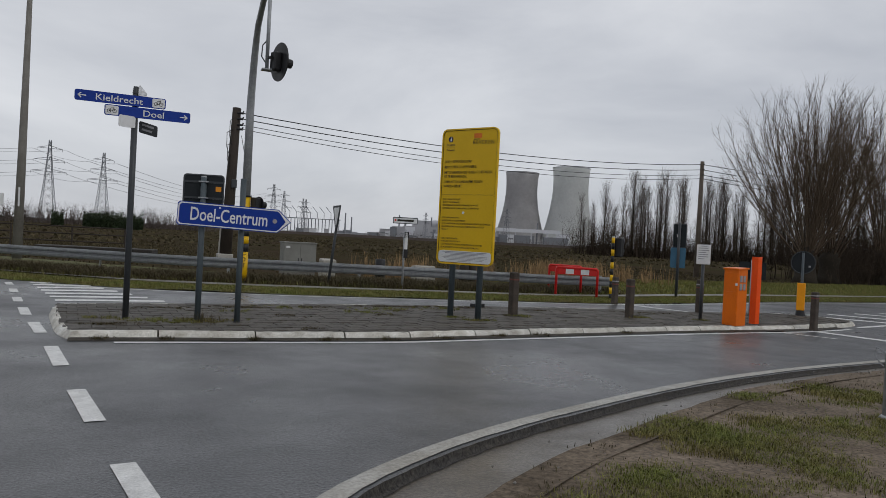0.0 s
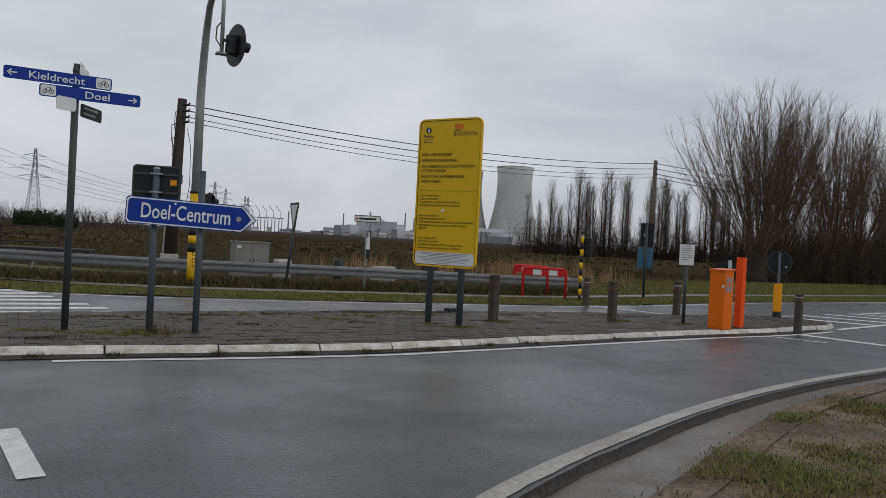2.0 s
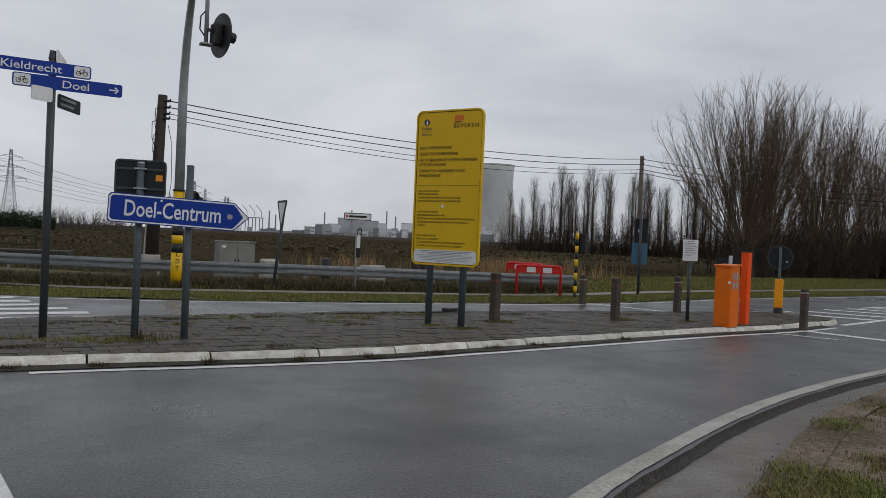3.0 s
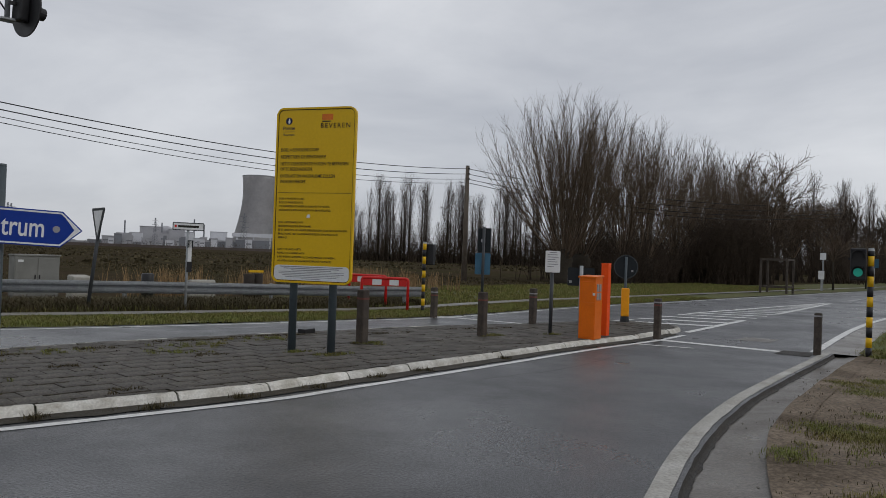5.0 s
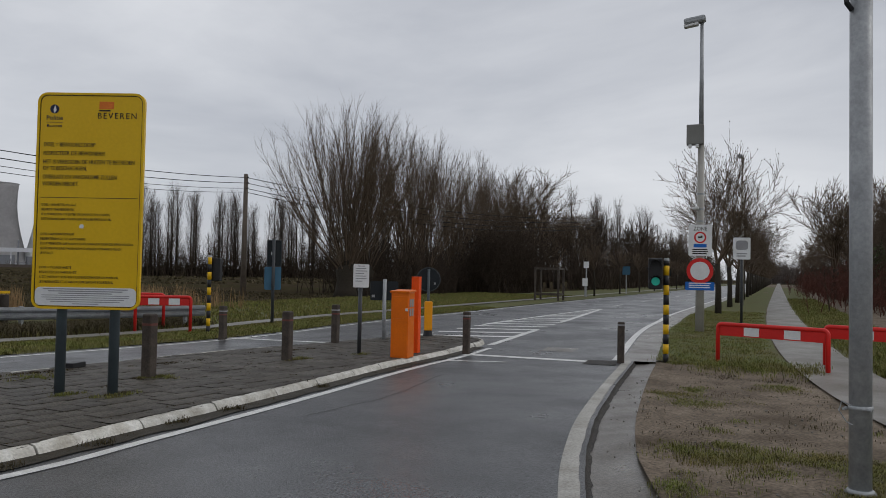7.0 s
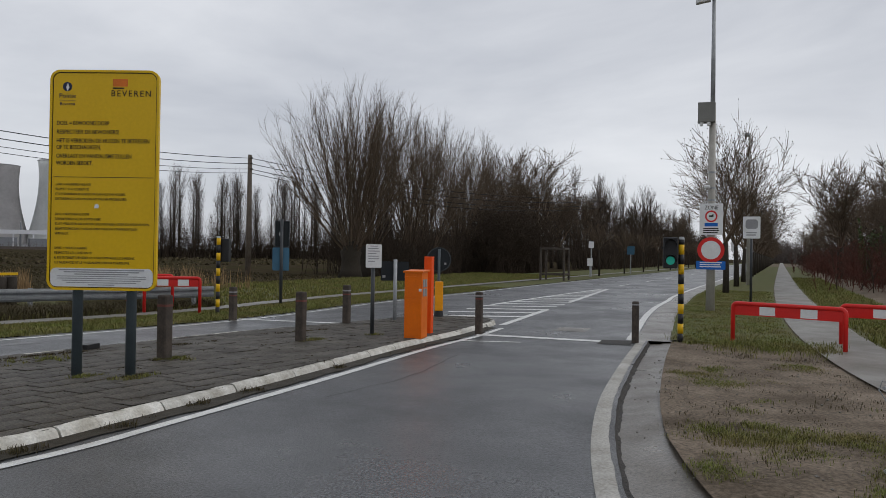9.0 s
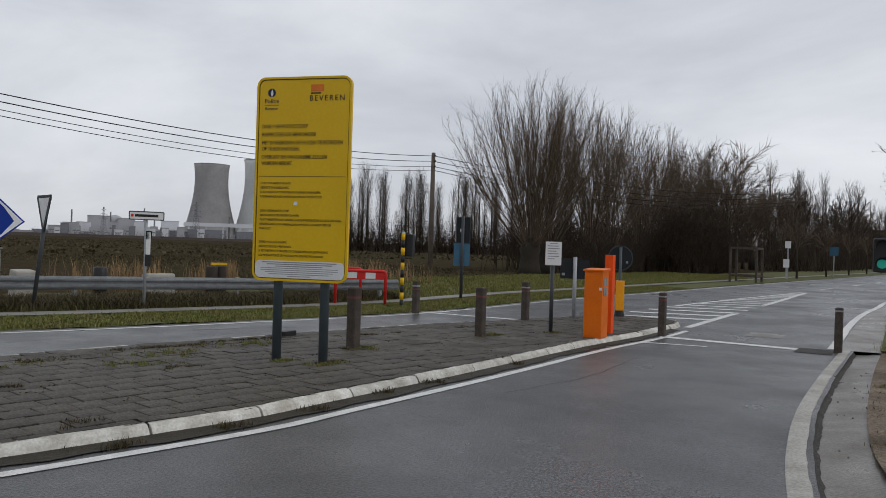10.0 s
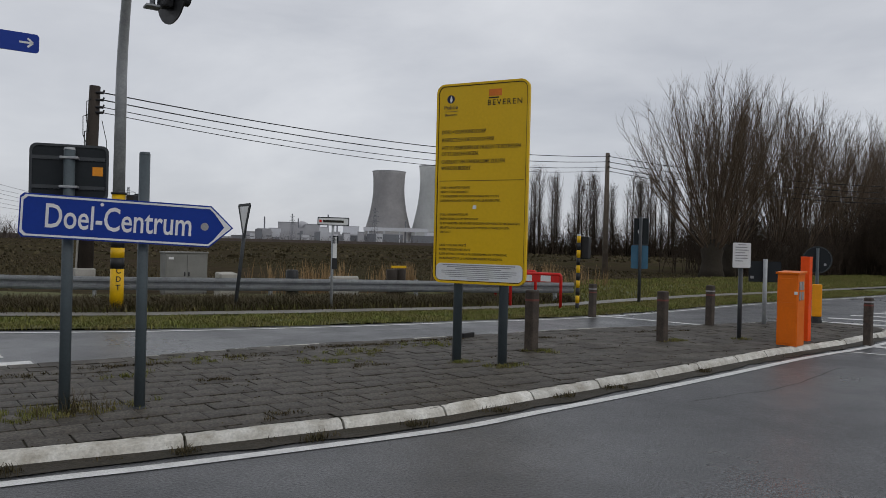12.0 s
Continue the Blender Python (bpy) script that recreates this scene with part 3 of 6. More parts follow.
def kerb_run(line, length=1.0, h=0.098, w=0.125, mt=KERB, skip=0.012):
    """Kerb stones end to end along a plan line, the face on the line's right."""
    total, runs, acc = 0.0, [[line[0]]], 0.0
    for a, b in zip(line, line[1:]):
        acc += (b - a).length
        runs[-1].append(b)
        if acc >= length:
            runs.append([b])
            acc = 0.0
    for run in runs:
        if len(run) < 2:
            continue
        first, last = run[0], run[-1]
        run = [first + (run[1] - first).normalized() * skip] + run[1:-1] + [last + (run[-2] - last).normalized() * skip] if len(run) > 2 else [first + (last - first).normalized() * skip, last + (first - last).normalized() * skip]
        sink = random.uniform(-0.008, 0.006)
        prof = [(0.014, -0.06), (0.01, 0.008), (-0.022, h * 0.7), (-0.05, h * 0.96), (-w + 0.02, h + 0.004), (-w, h - 0.01), (-w, -0.06)]
        rows = []
        run = [q for p, r in zip(run, run[1:]) for q in (p, p.lerp(r, 0.33), p.lerp(r, 0.67))] + run[-1:]
        for k, (d, z) in enumerate(prof):
            chip = 0.011 if k in (2, 3) else 0.004
            rows.append([(p.x, p.y, dip(p.x, p.y) + z + sink - (chip * max(0.0, 0.3 + 1.6 * noise.noise((p.x * 6, p.y * 6, k * 0.6))) if 0 < k < 6 else 0)) for p in offset(run, d)])
        n = len(run)
        vs = [v for r in rows for v in r]
        fs = [(k * n + i, k * n + i + 1, (k + 1) * n + i + 1, (k + 1) * n + i) for k in range(len(prof) - 1) for i in range(n - 1)]
        fs += [tuple(k * n for k in range(len(prof))), tuple(k * n + n - 1 for k in reversed(range(len(prof))))]
        raw("kerb_stone", vs, fs, mt, isle)


kerb_run(offset(KERB_IN, -0.03))
kerb_run(TIP, 0.6)
kerb_run(KERB_END, 0.9)
kerb_run(KERB_OUT, 1.0, 0.1, 0.11, KERB)


# ---------- signs and posts on the island ----------
def at(x, y, z=0.0, rz=0.0):
    return pose(x, y, z + dip(x, y), 0, 0, rz)


def heading(x0, y0, x1, y1):
    return math.degrees(math.atan2(y1 - y0, x1 - x0))


def notice_board():
    rz = heading(6.24, 13.23, 6.84, 12.18)
    t = thing("notice_board", "tall yellow enamel notice board with black text on two grey posts", "notice board", at(6.545, 12.70, ISLE, rz))
    w, z0, z1 = 0.62, 0.985, 3.47
    bm = plate(bmesh.new(), rounded(-w, z0, w, z1, 0.11, 8), 0.0, 0.03)
    panel = part("panel", bm, YELLOW, t)
    ring_plate(bm := bmesh.new(), rounded(-w - 0.004, z0 - 0.004, w + 0.004, z1 + 0.004, 0.114, 8), rounded(-w + 0.022, z0 + 0.022, w - 0.022, z1 - 0.022, 0.09, 8), -0.012, 0.036)
    part("frame", bm, YELLOW, t)
    ring_plate(bm := bmesh.new(), rounded(-w + 0.024, z0 + 0.024, w - 0.024, z1 - 0.024, 0.088, 8), rounded(-w + 0.031, z0 + 0.031, w - 0.031, z1 - 0.031, 0.082, 8), -0.003, 0.0)
    part("border_line", bm, PRINT, t)
    for s in (-0.31, 0.31):
        p = part("post", tube(bmesh.new(), [(s, 0.09, -0.1), (s, 0.09, 3.2)], 0.057, 16), POSTGREY, t, "grey-blue round steel post", True)
        for z in (1.3, 2.9):
            part("clamp", box(bmesh.new(), 0.16, 0.09, 0.05, s, 0.075, z, 0.01), GALV, p)
    white = part("white_panel", plate(bmesh.new(), rounded(-w + 0.035, z0 + 0.035, w - 0.035, z0 + 0.245, 0.06, 5), -0.004, 0.0), WHITE, t, "white printed strip")
    rnd = random.Random(5)
    bm = bmesh.new()
    for i, wd in enumerate((0.98, 0.86, 0.62, 1.02, 1.02, 0.9, 0.8, 0.3)):
        box(bm, wd, 0.0016, 0.008 if i > 2 else 0.012, (0.0 if i != 0 else 0.0), -0.0055, z0 + 0.225 - i * 0.024)
    part("small_print", bm, FAINT, white)

    def zz(f):
        return z1 - f * (z1 - z0)
    x0 = -w + 0.075
    # crest and municipal mark as plain shapes
    part("emblem", plate(bmesh.new(), circle(-0.43, zz(0.075), 0.052), -0.003, 0.0), NAVY, t)
    part("emblem_flame", plate(bmesh.new(), [(-0.43, zz(0.095)), (-0.406, zz(0.08)), (-0.424, zz(0.058)), (-0.444, zz(0.078))], -0.0045, -0.003), WHITE, t)
    lettering("Politie", 0.075, -0.525, zz(0.126), -0.003, NAVY, t, 0.19)
    part("rule", box(bmesh.new(), 0.19, 0.002, 0.004, -0.43, -0.002, zz(0.137)), NAVY, t)
    lettering("Beveren", 0.05, -0.515, zz(0.16), -0.003, NAVY, t, 0.17)
    part("municipal_mark", box(bmesh.new(), 0.17, 0.003, 0.085, 0.175, -0.0015, zz(0.055)), LOGO_O, t, "faded orange mark")
    part("mark_bar", box(bmesh.new(), 0.13, 0.003, 0.016, 0.155, -0.0015, zz(0.08)), PRINT, t)
    lettering("BEVEREN", 0.098, 0.07, zz(0.117), -0.003, PRINT, t, 0.45, bold=0.0004, gap=1.3)
    for text, f, wd in (("DOEL = BEWOOND DORP", 0.262, 0.60), ("RESPECTEER DE BEWONERS!", 0.302, 0.71), ("HET IS VERBODEN DE HUIZEN TE BETREDEN", 0.342, 1.06), ("OF TE BESCHADIGEN.", 0.372, 0.51), ("OVERLAST EN VANDALISME ZULLEN", 0.412, 0.86), ("WORDEN BEBOET.", 0.444, 0.42)):
        lettering(text, 0.068, x0, zz(f - 0.012), -0.003, PRINT, t, wd, bold=0.0004)
    part("divider", box(bmesh.new(), 1.14, 0.002, 0.006, 0, -0.001, zz(0.487)), PRINT, t)
    small = (("DOEL = INHABITED VILLAGE", 0.526, 0.40), ("RESPECT THE RESIDENTS!", 0.548, 0.38), ("IT IS FORBIDDEN TO ENTER OR DAMAGE THE HOUSES.", 0.57, 0.80), ("DISTURBANCE AND VANDALISM WILL BE PROSECUTED.", 0.592, 0.82),
             ("DOEL = BEWOHNTES DORF", 0.662, 0.39), ("RESPEKTIEREN SIE DIE BEWOHNER!", 0.684, 0.52), ("ES IST VERBOTEN DIE H\u00c4USER EINZUDRINGEN ODER ZU BESCH\u00c4DIGEN.", 0.706, 1.08), ("BEL\u00c4STIGUNG UND VANDALISMUS WERDEN STRAFRECHTLICH", 0.728, 0.94), ("VERFOLGT.", 0.750, 0.16),
             ("DOEL = VILLAGE HABIT\u00c9", 0.816, 0.37), ("RESPECTEZ LES HABITANTS!", 0.838, 0.43), ("IL EST INTERDIT D'ENTRER OU D'ENDOMMAGER LES MAISONS.", 0.860, 0.92), ("LES NUISANCES ET LE VANDALISME SERONT POURSUIVIS.", 0.882, 0.86))
    for text, f, wd in small:
        lettering(text, 0.04, x0, zz(f), -0.003, PRINT, t, wd)
    part("sticker", plate(bmesh.new(), [(-0.10, zz(0.628)), (-0.05, zz(0.628)), (-0.045, zz(0.615)), (-0.06, zz(0.609)), (-0.09, zz(0.611))], -0.003, 0.0), WHITE, t, "small torn white sticker")


notice_board()


def direction_sign():
    rz = heading(1.852, 11.966, 2.411, 11.814)
    t = thing("direction_sign", "blue arrow-shaped road sign with white letters on two grey posts", "road sign", at(1.852, 11.966, ISLE, rz))
    z0, z1, xl, xr, tip = 1.40, 1.755, -0.345, 1.12, 1.31
    zm = (z0 + z1) / 2

    def outline(d):
        return [(xl + d + 0.03, z0 + d), (xr + d * -0.4, z0 + d), (tip - d * 1.3, zm), (xr + d * -0.4, z1 - d), (xl + d + 0.03, z1 - d), (xl + d, z1 - d - 0.03), (xl + d, z0 + d + 0.03)]
    face = part("panel", plate(bmesh.new(), outline(0.0), -0.105, -0.075), SIGNBLUE, t)
    face.matrix_basis = pose(0, 0, 1.60, 0, 2.2, 0) @ pose(0, 0, -1.58)
    ring_plate(bm := bmesh.new(), outline(0.012), outline(0.028), -0.108, -0.105)
    part("border", bm, WHITE, face, "white border line")
    part("arrow_head", plate(bmesh.new(), [(xr + 0.005, z0 + 0.03), (tip - 0.03, zm), (xr + 0.005, z1 - 0.03), (xr + 0.115, zm)], -0.1085, -0.105), WHITE, face, "white arrow point")
    lettering("Doel-Centrum", 0.275, -0.165, 1.49, -0.107, WHITE, face, 1.12, bold=0.003)
    part("sticker", plate(bmesh.new(), circle(0.262, 1.70, 0.014, 10), -0.108, -0.105), WHITE, face, "white sticker")
    part("sticker", plate(bmesh.new(), circle(1.075, 1.575, 0.034, 9), -0.108, -0.105), FAINT, face, "grey torn sticker")
    for x, top in ((0.0, 2.155), (0.579, 2.15)):
        p = part("post", tube(bmesh.new(), [(x, 0, -0.1), (x, 0, top)], 0.045, 14), POSTGREY, t, "grey-blue steel post", True)
        part("cap", tube(bmesh.new(), [(x, 0, top), (x, 0, top + 0.02)], [0.047, 0.04], 14), GALV if x == 0 else POSTGREY, p)
        part("foot", tube(bmesh.new(), [(x, 0, -0.01), (x, 0, 0.02)], [0.06, 0.05], 14), DARKPOST, p)
    back = thing("road_sign", "rounded rectangular road sign seen from its dark back", "road sign", at(1.852, 11.966, ISLE, rz))
    part("panel", plate(bmesh.new(), rounded(-0.30, 1.75, 0.29, 2.20, 0.05), 0.05, 0.065), SIGNBACK, back)
    ring_plate(bm := bmesh.new(), rounded(-0.305, 1.745, 0.295, 2.205, 0.055), rounded(-0.285, 1.765, 0.275, 2.185, 0.045), 0.04, 0.05)
    part("rim", bm, DARKPOST, back)
    for z in (1.85, 2.09):
        part("rail", box(bmesh.new(), 0.56, 0.012, 0.03, -0.015, 0.044, z), DARKPOST, back)
        part("clamp", box(bmesh.new(), 0.14, 0.1, 0.02, 0, 0.0, z, 0.004), GALV, back)
    part("sticker", box(bmesh.new(), 0.08, 0.003, 0.075, 0.21, 0.048, 1.99), STICKER, back, "faded orange sticker")


direction_sign()


def finger(t, z, angle, x0, x1, text, arrow, bike):
    """One arm of the cycle signpost."""
    def put(ob):
        ob.matrix_basis = pose(0, 0, 0, 0, 0, angle)
        return ob
    h = 0.078
    arm = put(part("arm", plate(bmesh.new(), rounded(x0, z - h, x1, z + h, 0.03), -0.055, -0.04), SIGNBLUE, t, "blue cycle direction arm"))
    bx = x1 - 0.19 if bike > 0 else x0 + 0.015
    part("bike_panel", plate(bmesh.new(), rounded(bx, z - h + 0.012, bx + 0.175, z + h - 0.012, 0.02), -0.058, -0.055), WHITE, arm, "white panel with a bicycle sign")
    bm = bmesh.new()
    for cx in (bx + 0.05, bx + 0.125):
        ring_plate(bm, circle(cx, z - 0.014, 0.028, 16), circle(cx, z - 0.014, 0.021, 16), -0.0595, -0.058)
    for a, b in (((0.05, -0.014), (0.075, 0.03)), ((0.075, 0.03), (0.112, 0.03)), ((0.05, -0.014), (0.09, -0.014)), ((0.09, -0.014), (0.112, 0.03)), ((0.125, -0.014), (0.108, 0.045))):
        dx, dz = b[0] - a[0], b[1] - a[1]
        box(bm, math.hypot(dx, dz), 0.0015, 0.006, bx + (a[0] + b[0]) / 2, -0.0588, z + (a[1] + b[1]) / 2, 0, 0, 0, -math.degrees(math.atan2(dz, dx)))
    part("bicycle_sign", bm, PRINT, arm)
    tx = x0 + 0.27 if bike > 0 else 0.1
    lettering(text, 0.13, tx, z - 0.046, -0.057, WHITE, arm, 0.64 if bike > 0 else 0.29, bold=0.001)
    s = -1 if arrow < 0 else 1
    ax = x0 + 0.1 if arrow < 0 else x1 - 0.1
    bm = bmesh.new()
    box(bm, 0.1, 0.002, 0.016, ax, -0.056, z)
    for k in (1, -1):
        box(bm, 0.055, 0.002, 0.016, ax + s * 0.033, -0.056, z + k * 0.018, 0, 0, 0, s * k * 42)
    part("arrow", bm, WHITE, arm)


def signpost():
    t = thing("cycle_signpost", "dark steel cycle signpost with blue and white direction arms", "signpost", at(0.86, 12.3, ISLE))
    post = part("post", tube(bmesh.new(), [(0, 0, -0.1), (0, 0, 3.36)], 0.045, 14), DARKPOST, t, "", True)
    part("cap", tube(bmesh.new(), [(0, 0, 3.34), (0, 0, 3.44)], [0.05, 0.035], 14), DARKPOST, post)
    finger(t, 3.22, 2, -0.82, 0.42, "Kieldrecht", -1, 1)
    finger(t, 3.05, 2, -0.42, 0.78, "Doel", 1, -1)
    for z, ang, x0, x1, mt, lab in ((3.38, 80, -0.05, 0.75, WHITE, "pale back of a direction arm"), (2.9, 30, -0.28, -0.02, WHITE, "pale end of a direction arm"), (2.86, 62, 0.06, 0.65, SIGNBACK, "dark direction arm with worn writing")):
        ob = part("arm", plate(bmesh.new(), rounded(x0, z - 0.085, x1, z + 0.085, 0.03), -0.055, -0.042), mt, t, lab)
        ob.matrix_basis = pose(0, 0, 0, 0, 0, ang)
    ob = part("writing", bars(bmesh.new(), 0.12, 2.9, -0.057, (0.4, 0.34), 0.03, 0.07), FAINT, t)
    ob.matrix_basis = pose(0, 0, 0, 0, 0, 62)


signpost()


def bollard(x, y, h, w, mt, rz, label, bands, base=None, group="bollards round the traffic island"):
    t = thing("bollard", label, "bollard", at(x, y, ISLE if base is None else base, rz), group)
    bm = box(bmesh.new(), w, w, h + 0.1, 0, 0, h / 2 - 0.05)
    ed = [e for e in bm.edges if abs(e.verts[0].co.z - e.verts[1].co.z) > 0.2]
    bmesh.ops.bevel(bm, geom=ed, offset=w * 0.22, segments=3, affect="EDGES", profile=0.6)
    top = [e for e in bm.edges if e.verts[0].co.z > h - 0.02 and e.verts[1].co.z > h - 0.02]
    bmesh.ops.bevel(bm, geom=top, offset=0.022, segments=2, affect="EDGES", profile=0.5)
    part("post", bm, mt, t)
    for z, m2 in bands:
        bm = box(bmesh.new(), w + 0.004, w + 0.004, 0.03, 0, 0, z)
        ed = [e for e in bm.edges if abs(e.verts[0].co.z - e.verts[1].co.z) > 0.01]
        bmesh.ops.bevel(bm, geom=ed, offset=w * 0.22, segments=3, affect="EDGES", profile=0.6)
        part("band", bm, m2, t)
    return t


BANDRED = material("faded red reflector", (0.16, 0.05, 0.04), 0.5, bump=0)
bollard(8.0, 13.4, 0.86, 0.155, OLDWOOD, 10, "weathered square timber bollard with a worn top", ((0.72, BANDRED),))
bollard(11.02, 13.68, 0.83, 0.15, OLDWOOD, 12, "weathered timber bollard with moss at its foot", ((0.68, BANDRED),))
bollard(14.57, 15.5, 0.84, 0.15, OLDWOOD, 12, "grey timber bollard with pale reflector bands", ((0.72, FAINT), (0.64, BANDRED)))
bollard(15.25, 12.56, 0.88, 0.14, OLDWOOD, 12, "dark bollard with pale reflector bands beside the kerb", ((0.8, FAINT), (0.74, BANDRED)), 0.0)
b5 = bollard(15.74, 9.41, 0.88, 0.13, OLDWOOD, 12, "dark bollard with a light reflector at the gutter", ((0.82, FAINT),), -0.08)
bollard(14.2, 18.6, 0.80, 0.15, OLDWOOD, 10, "brown timber bollard with pale reflector bands", ((0.68, FAINT), (0.6, BANDRED)), 0.0)


def ticket_machine():
    t = thing("access_control_box", "orange enamel access control box standing on the island", "control box", at(12.97, 12.64, ISLE, 285))
    w, d, h = 0.33, 0.37, 1.2
    body = part("body", box(bmesh.new(), w, d, h, 0, 0, h / 2, 0.008), ORANGE, t)
    part("lid", box(bmesh.new(), w + 0.05, d + 0.05, 0.035, 0, 0, h + 0.015, 0.008, 0, 3), ORANGE, t)
    part("door", box(bmesh.new(), w - 0.03, 0.012, 0.40, 0, -d / 2 - 0.005, h - 0.28, 0.004), ORANGE, t)
    part("door", box(bmesh.new(), w - 0.03, 0.012, 0.68, 0, -d / 2 - 0.005, 0.38, 0.004), ORANGE, t)
    part("lock", box(bmesh.new(), 0.05, 0.012, 0.05, 0.14, -d / 2 - 0.014, h - 0.32, 0.004), WHITE, t, "white lock plate")
    for i in range(2):
        for j in range(2):
            part("window", box(bmesh.new(), 0.012, 0.09, 0.14, w / 2 + 0.003, -0.07 + 0.13 * i, h - 0.2 - 0.17 * j, 0.003), FAINT, t, "grey glazed slot")


ticket_machine()
t = thing("barrier_column", "tall fluorescent orange square column behind the control box", "column", at(13.80, 12.89, ISLE, 15))
part("shaft", box(bmesh.new(), 0.17, 0.15, 1.48, 0, 0, 0.74, 0.008), ORANGERED, t)
part("cap", box(bmesh.new(), 0.175, 0.155, 0.02, 0, 0, 1.485, 0.006), ORANGERED, t)
part("foot_plate", box(bmesh.new(), 0.24, 0.22, 0.02, 0, 0, 0.005, 0.003), DARKPOST, t)


def info_sign():
    t = thing("information_sign", "small white text sign on a dark steel post", "sign", at(12.88, 13.56, ISLE, heading(0, 0, 0.75, -0.66)))
    part("post", tube(bmesh.new(), [(0, 0, -0.1), (0, 0, 1.35)], 0.038, 12), DARKPOST, t, "", True)
    pan = part("panel", plate(bmesh.new(), rounded(-0.15, 1.26, 0.15, 1.70, 0.02), -0.06, -0.035), WHITE, t)
    bm = bmesh.new()
    bars(bm, -0.07, 1.665, -0.0615, (0.14,), 0.015, 0.05)
    bars(bm, -0.11, 1.62, -0.0615, (0.2, 0.22, 0.16, 0.2, 0.21, 0.13), 0.016, 0.048)
    part("writing", bm, FAINT, pan)


info_sign()


def back_sign():
    t = thing("road_sign", "small dark rectangular road sign seen from behind on a grey post", "road sign", at(16.02, 15.22, ISLE - 0.04, heading(0, 0, 0.7, -0.72)))
    part("post", tube(bmesh.new(), [(0, 0, -0.1), (0, 0, 1.45)], 0.045, 12), GALV, t, "", True)
    part("panel", plate(bmesh.new(), rounded(-0.33, 0.95, 0.33, 1.40, 0.03), 0.05, 0.065), SIGNBACK, t)
    part("sticker", box(bmesh.new(), 0.07, 0.003, 0.06, -0.26, 0.047, 1.05), FAINT, t)


back_sign()


def keep_right_sign():
    t = thing("keep_right_sign", "round sign seen from its dark back above an amber bollard box", "road sign", at(17.38, 14.85, ISLE, heading(0, 0, 0.6, -0.8)))
    part("foot", tube(bmesh.new(), [(0, 0, -0.1), (0, 0, 0.14)], [0.14, 0.1], 12), BLACK, t)
    part("post", tube(bmesh.new(), [(0, 0.05, 0), (0, 0.05, 1.66)], 0.035, 12), POSTGREY, t, "", True)
    part("amber_box", box(bmesh.new(), 0.2, 0.1, 0.72, 0, -0.03, 0.5, 0.02), AMBER, t, "amber plastic box")
    part("disc", plate(bmesh.new(), circle(0.0, 1.40, 0.30), 0.09, 0.105), SIGNBACK, t)
    ring_plate(bm := bmesh.new(), circle(0.0, 1.40, 0.305), circle(0.0, 1.40, 0.28), 0.075, 0.09)
    part("rim", bm, DARKPOST, t)
    part("sticker", box(bmesh.new(), 0.05, 0.003, 0.05, 0.16, 0.088, 1.3), FAINT, t)


keep_right_sign()


# ---------- traffic signals ----------
def striped_pole(t, h, r, bands, pitch=0.22, start=0.0):
    """Black and yellow rings one above the other."""
    z, k = start, 0
    while z < h - 0.01:
        z2 = min(h, z + pitch)
        part("ring", tube(bmesh.new(), [(0, 0, z), (0, 0, z2)], r, 14), BLACK if k % 2 == 0 else STRIPE, t, "", True)
        z, k = z2, k + 1
    part("cap", tube(bmesh.new(), [(0, 0, h), (0, 0, h + 0.05)], [r * 1.02, r * 0.9], 14), GALV, t)


def signal_head(t, x, y, z, face, lit=None, n=2):
    """A black housing with visors that looks along +face (a turn about z); z is its middle."""
    e = part("housing", box(bmesh.new(), 0.27, 0.2, 0.3 * n, 0, 0, 0, 0.025), BLACK, t, "black signal housing")
    m = pose(x, y, z, 0, 0, face)
    e.matrix_basis = m
    for k in range(n):
        zc = 0.3 * (n - 1) / 2 - 0.3 * k
        part("lens", tube(bmesh.new(), [(0, 0.1, zc), (0, 0.112, zc)], 0.08, 18), GREEN_LIT if lit == k else BLACK, e, "lit green lens" if lit == k else "")
        bm = bmesh.new()
        n2 = 14
        ring = []
        for j in range(n2 + 1):
            a = radians(-20 + 220 * j / n2)
            ring.append([bm.verts.new((0.115 * math.cos(a), yy, zc + 0.115 * math.sin(a))) for yy in (0.1, 0.1 + 0.17 * (0.35 + 0.65 * max(0.0, math.sin(a))))])
        for a, b in zip(ring, ring[1:]):
            bm.faces.new((a[0], b[0], b[1], a[1]))
        bmesh.ops.solidify(bm, geom=bm.faces[:], thickness=0.006)
        part("visor", bm, BLACK, e)
    part("bracket", box(bmesh.new(), 0.1, 0.05, 0.04, -0.12 if x > 0 else 0.12, 0, 0.1), BLACK, e)
    return e


t = thing("traffic_signal", "black two-lamp traffic signal on a black and yellow striped pole", "traffic signal", at(15.2, 20.2, 0.0), "striped traffic signals")
striped_pole(t, 1.98, 0.052, 9, 0.2)
signal_head(t, 0.2, -0.02, 1.67, -65, None)
t = thing("traffic_signal", "black traffic signal with a lit green lamp on a striped pole", "traffic signal", at(16.23, 8.68, 0.0), "striped traffic signals")
striped_pole(t, 2.0, 0.055, 9, 0.19)
signal_head(t, -0.12, 0.18, 1.74, 108, 1)


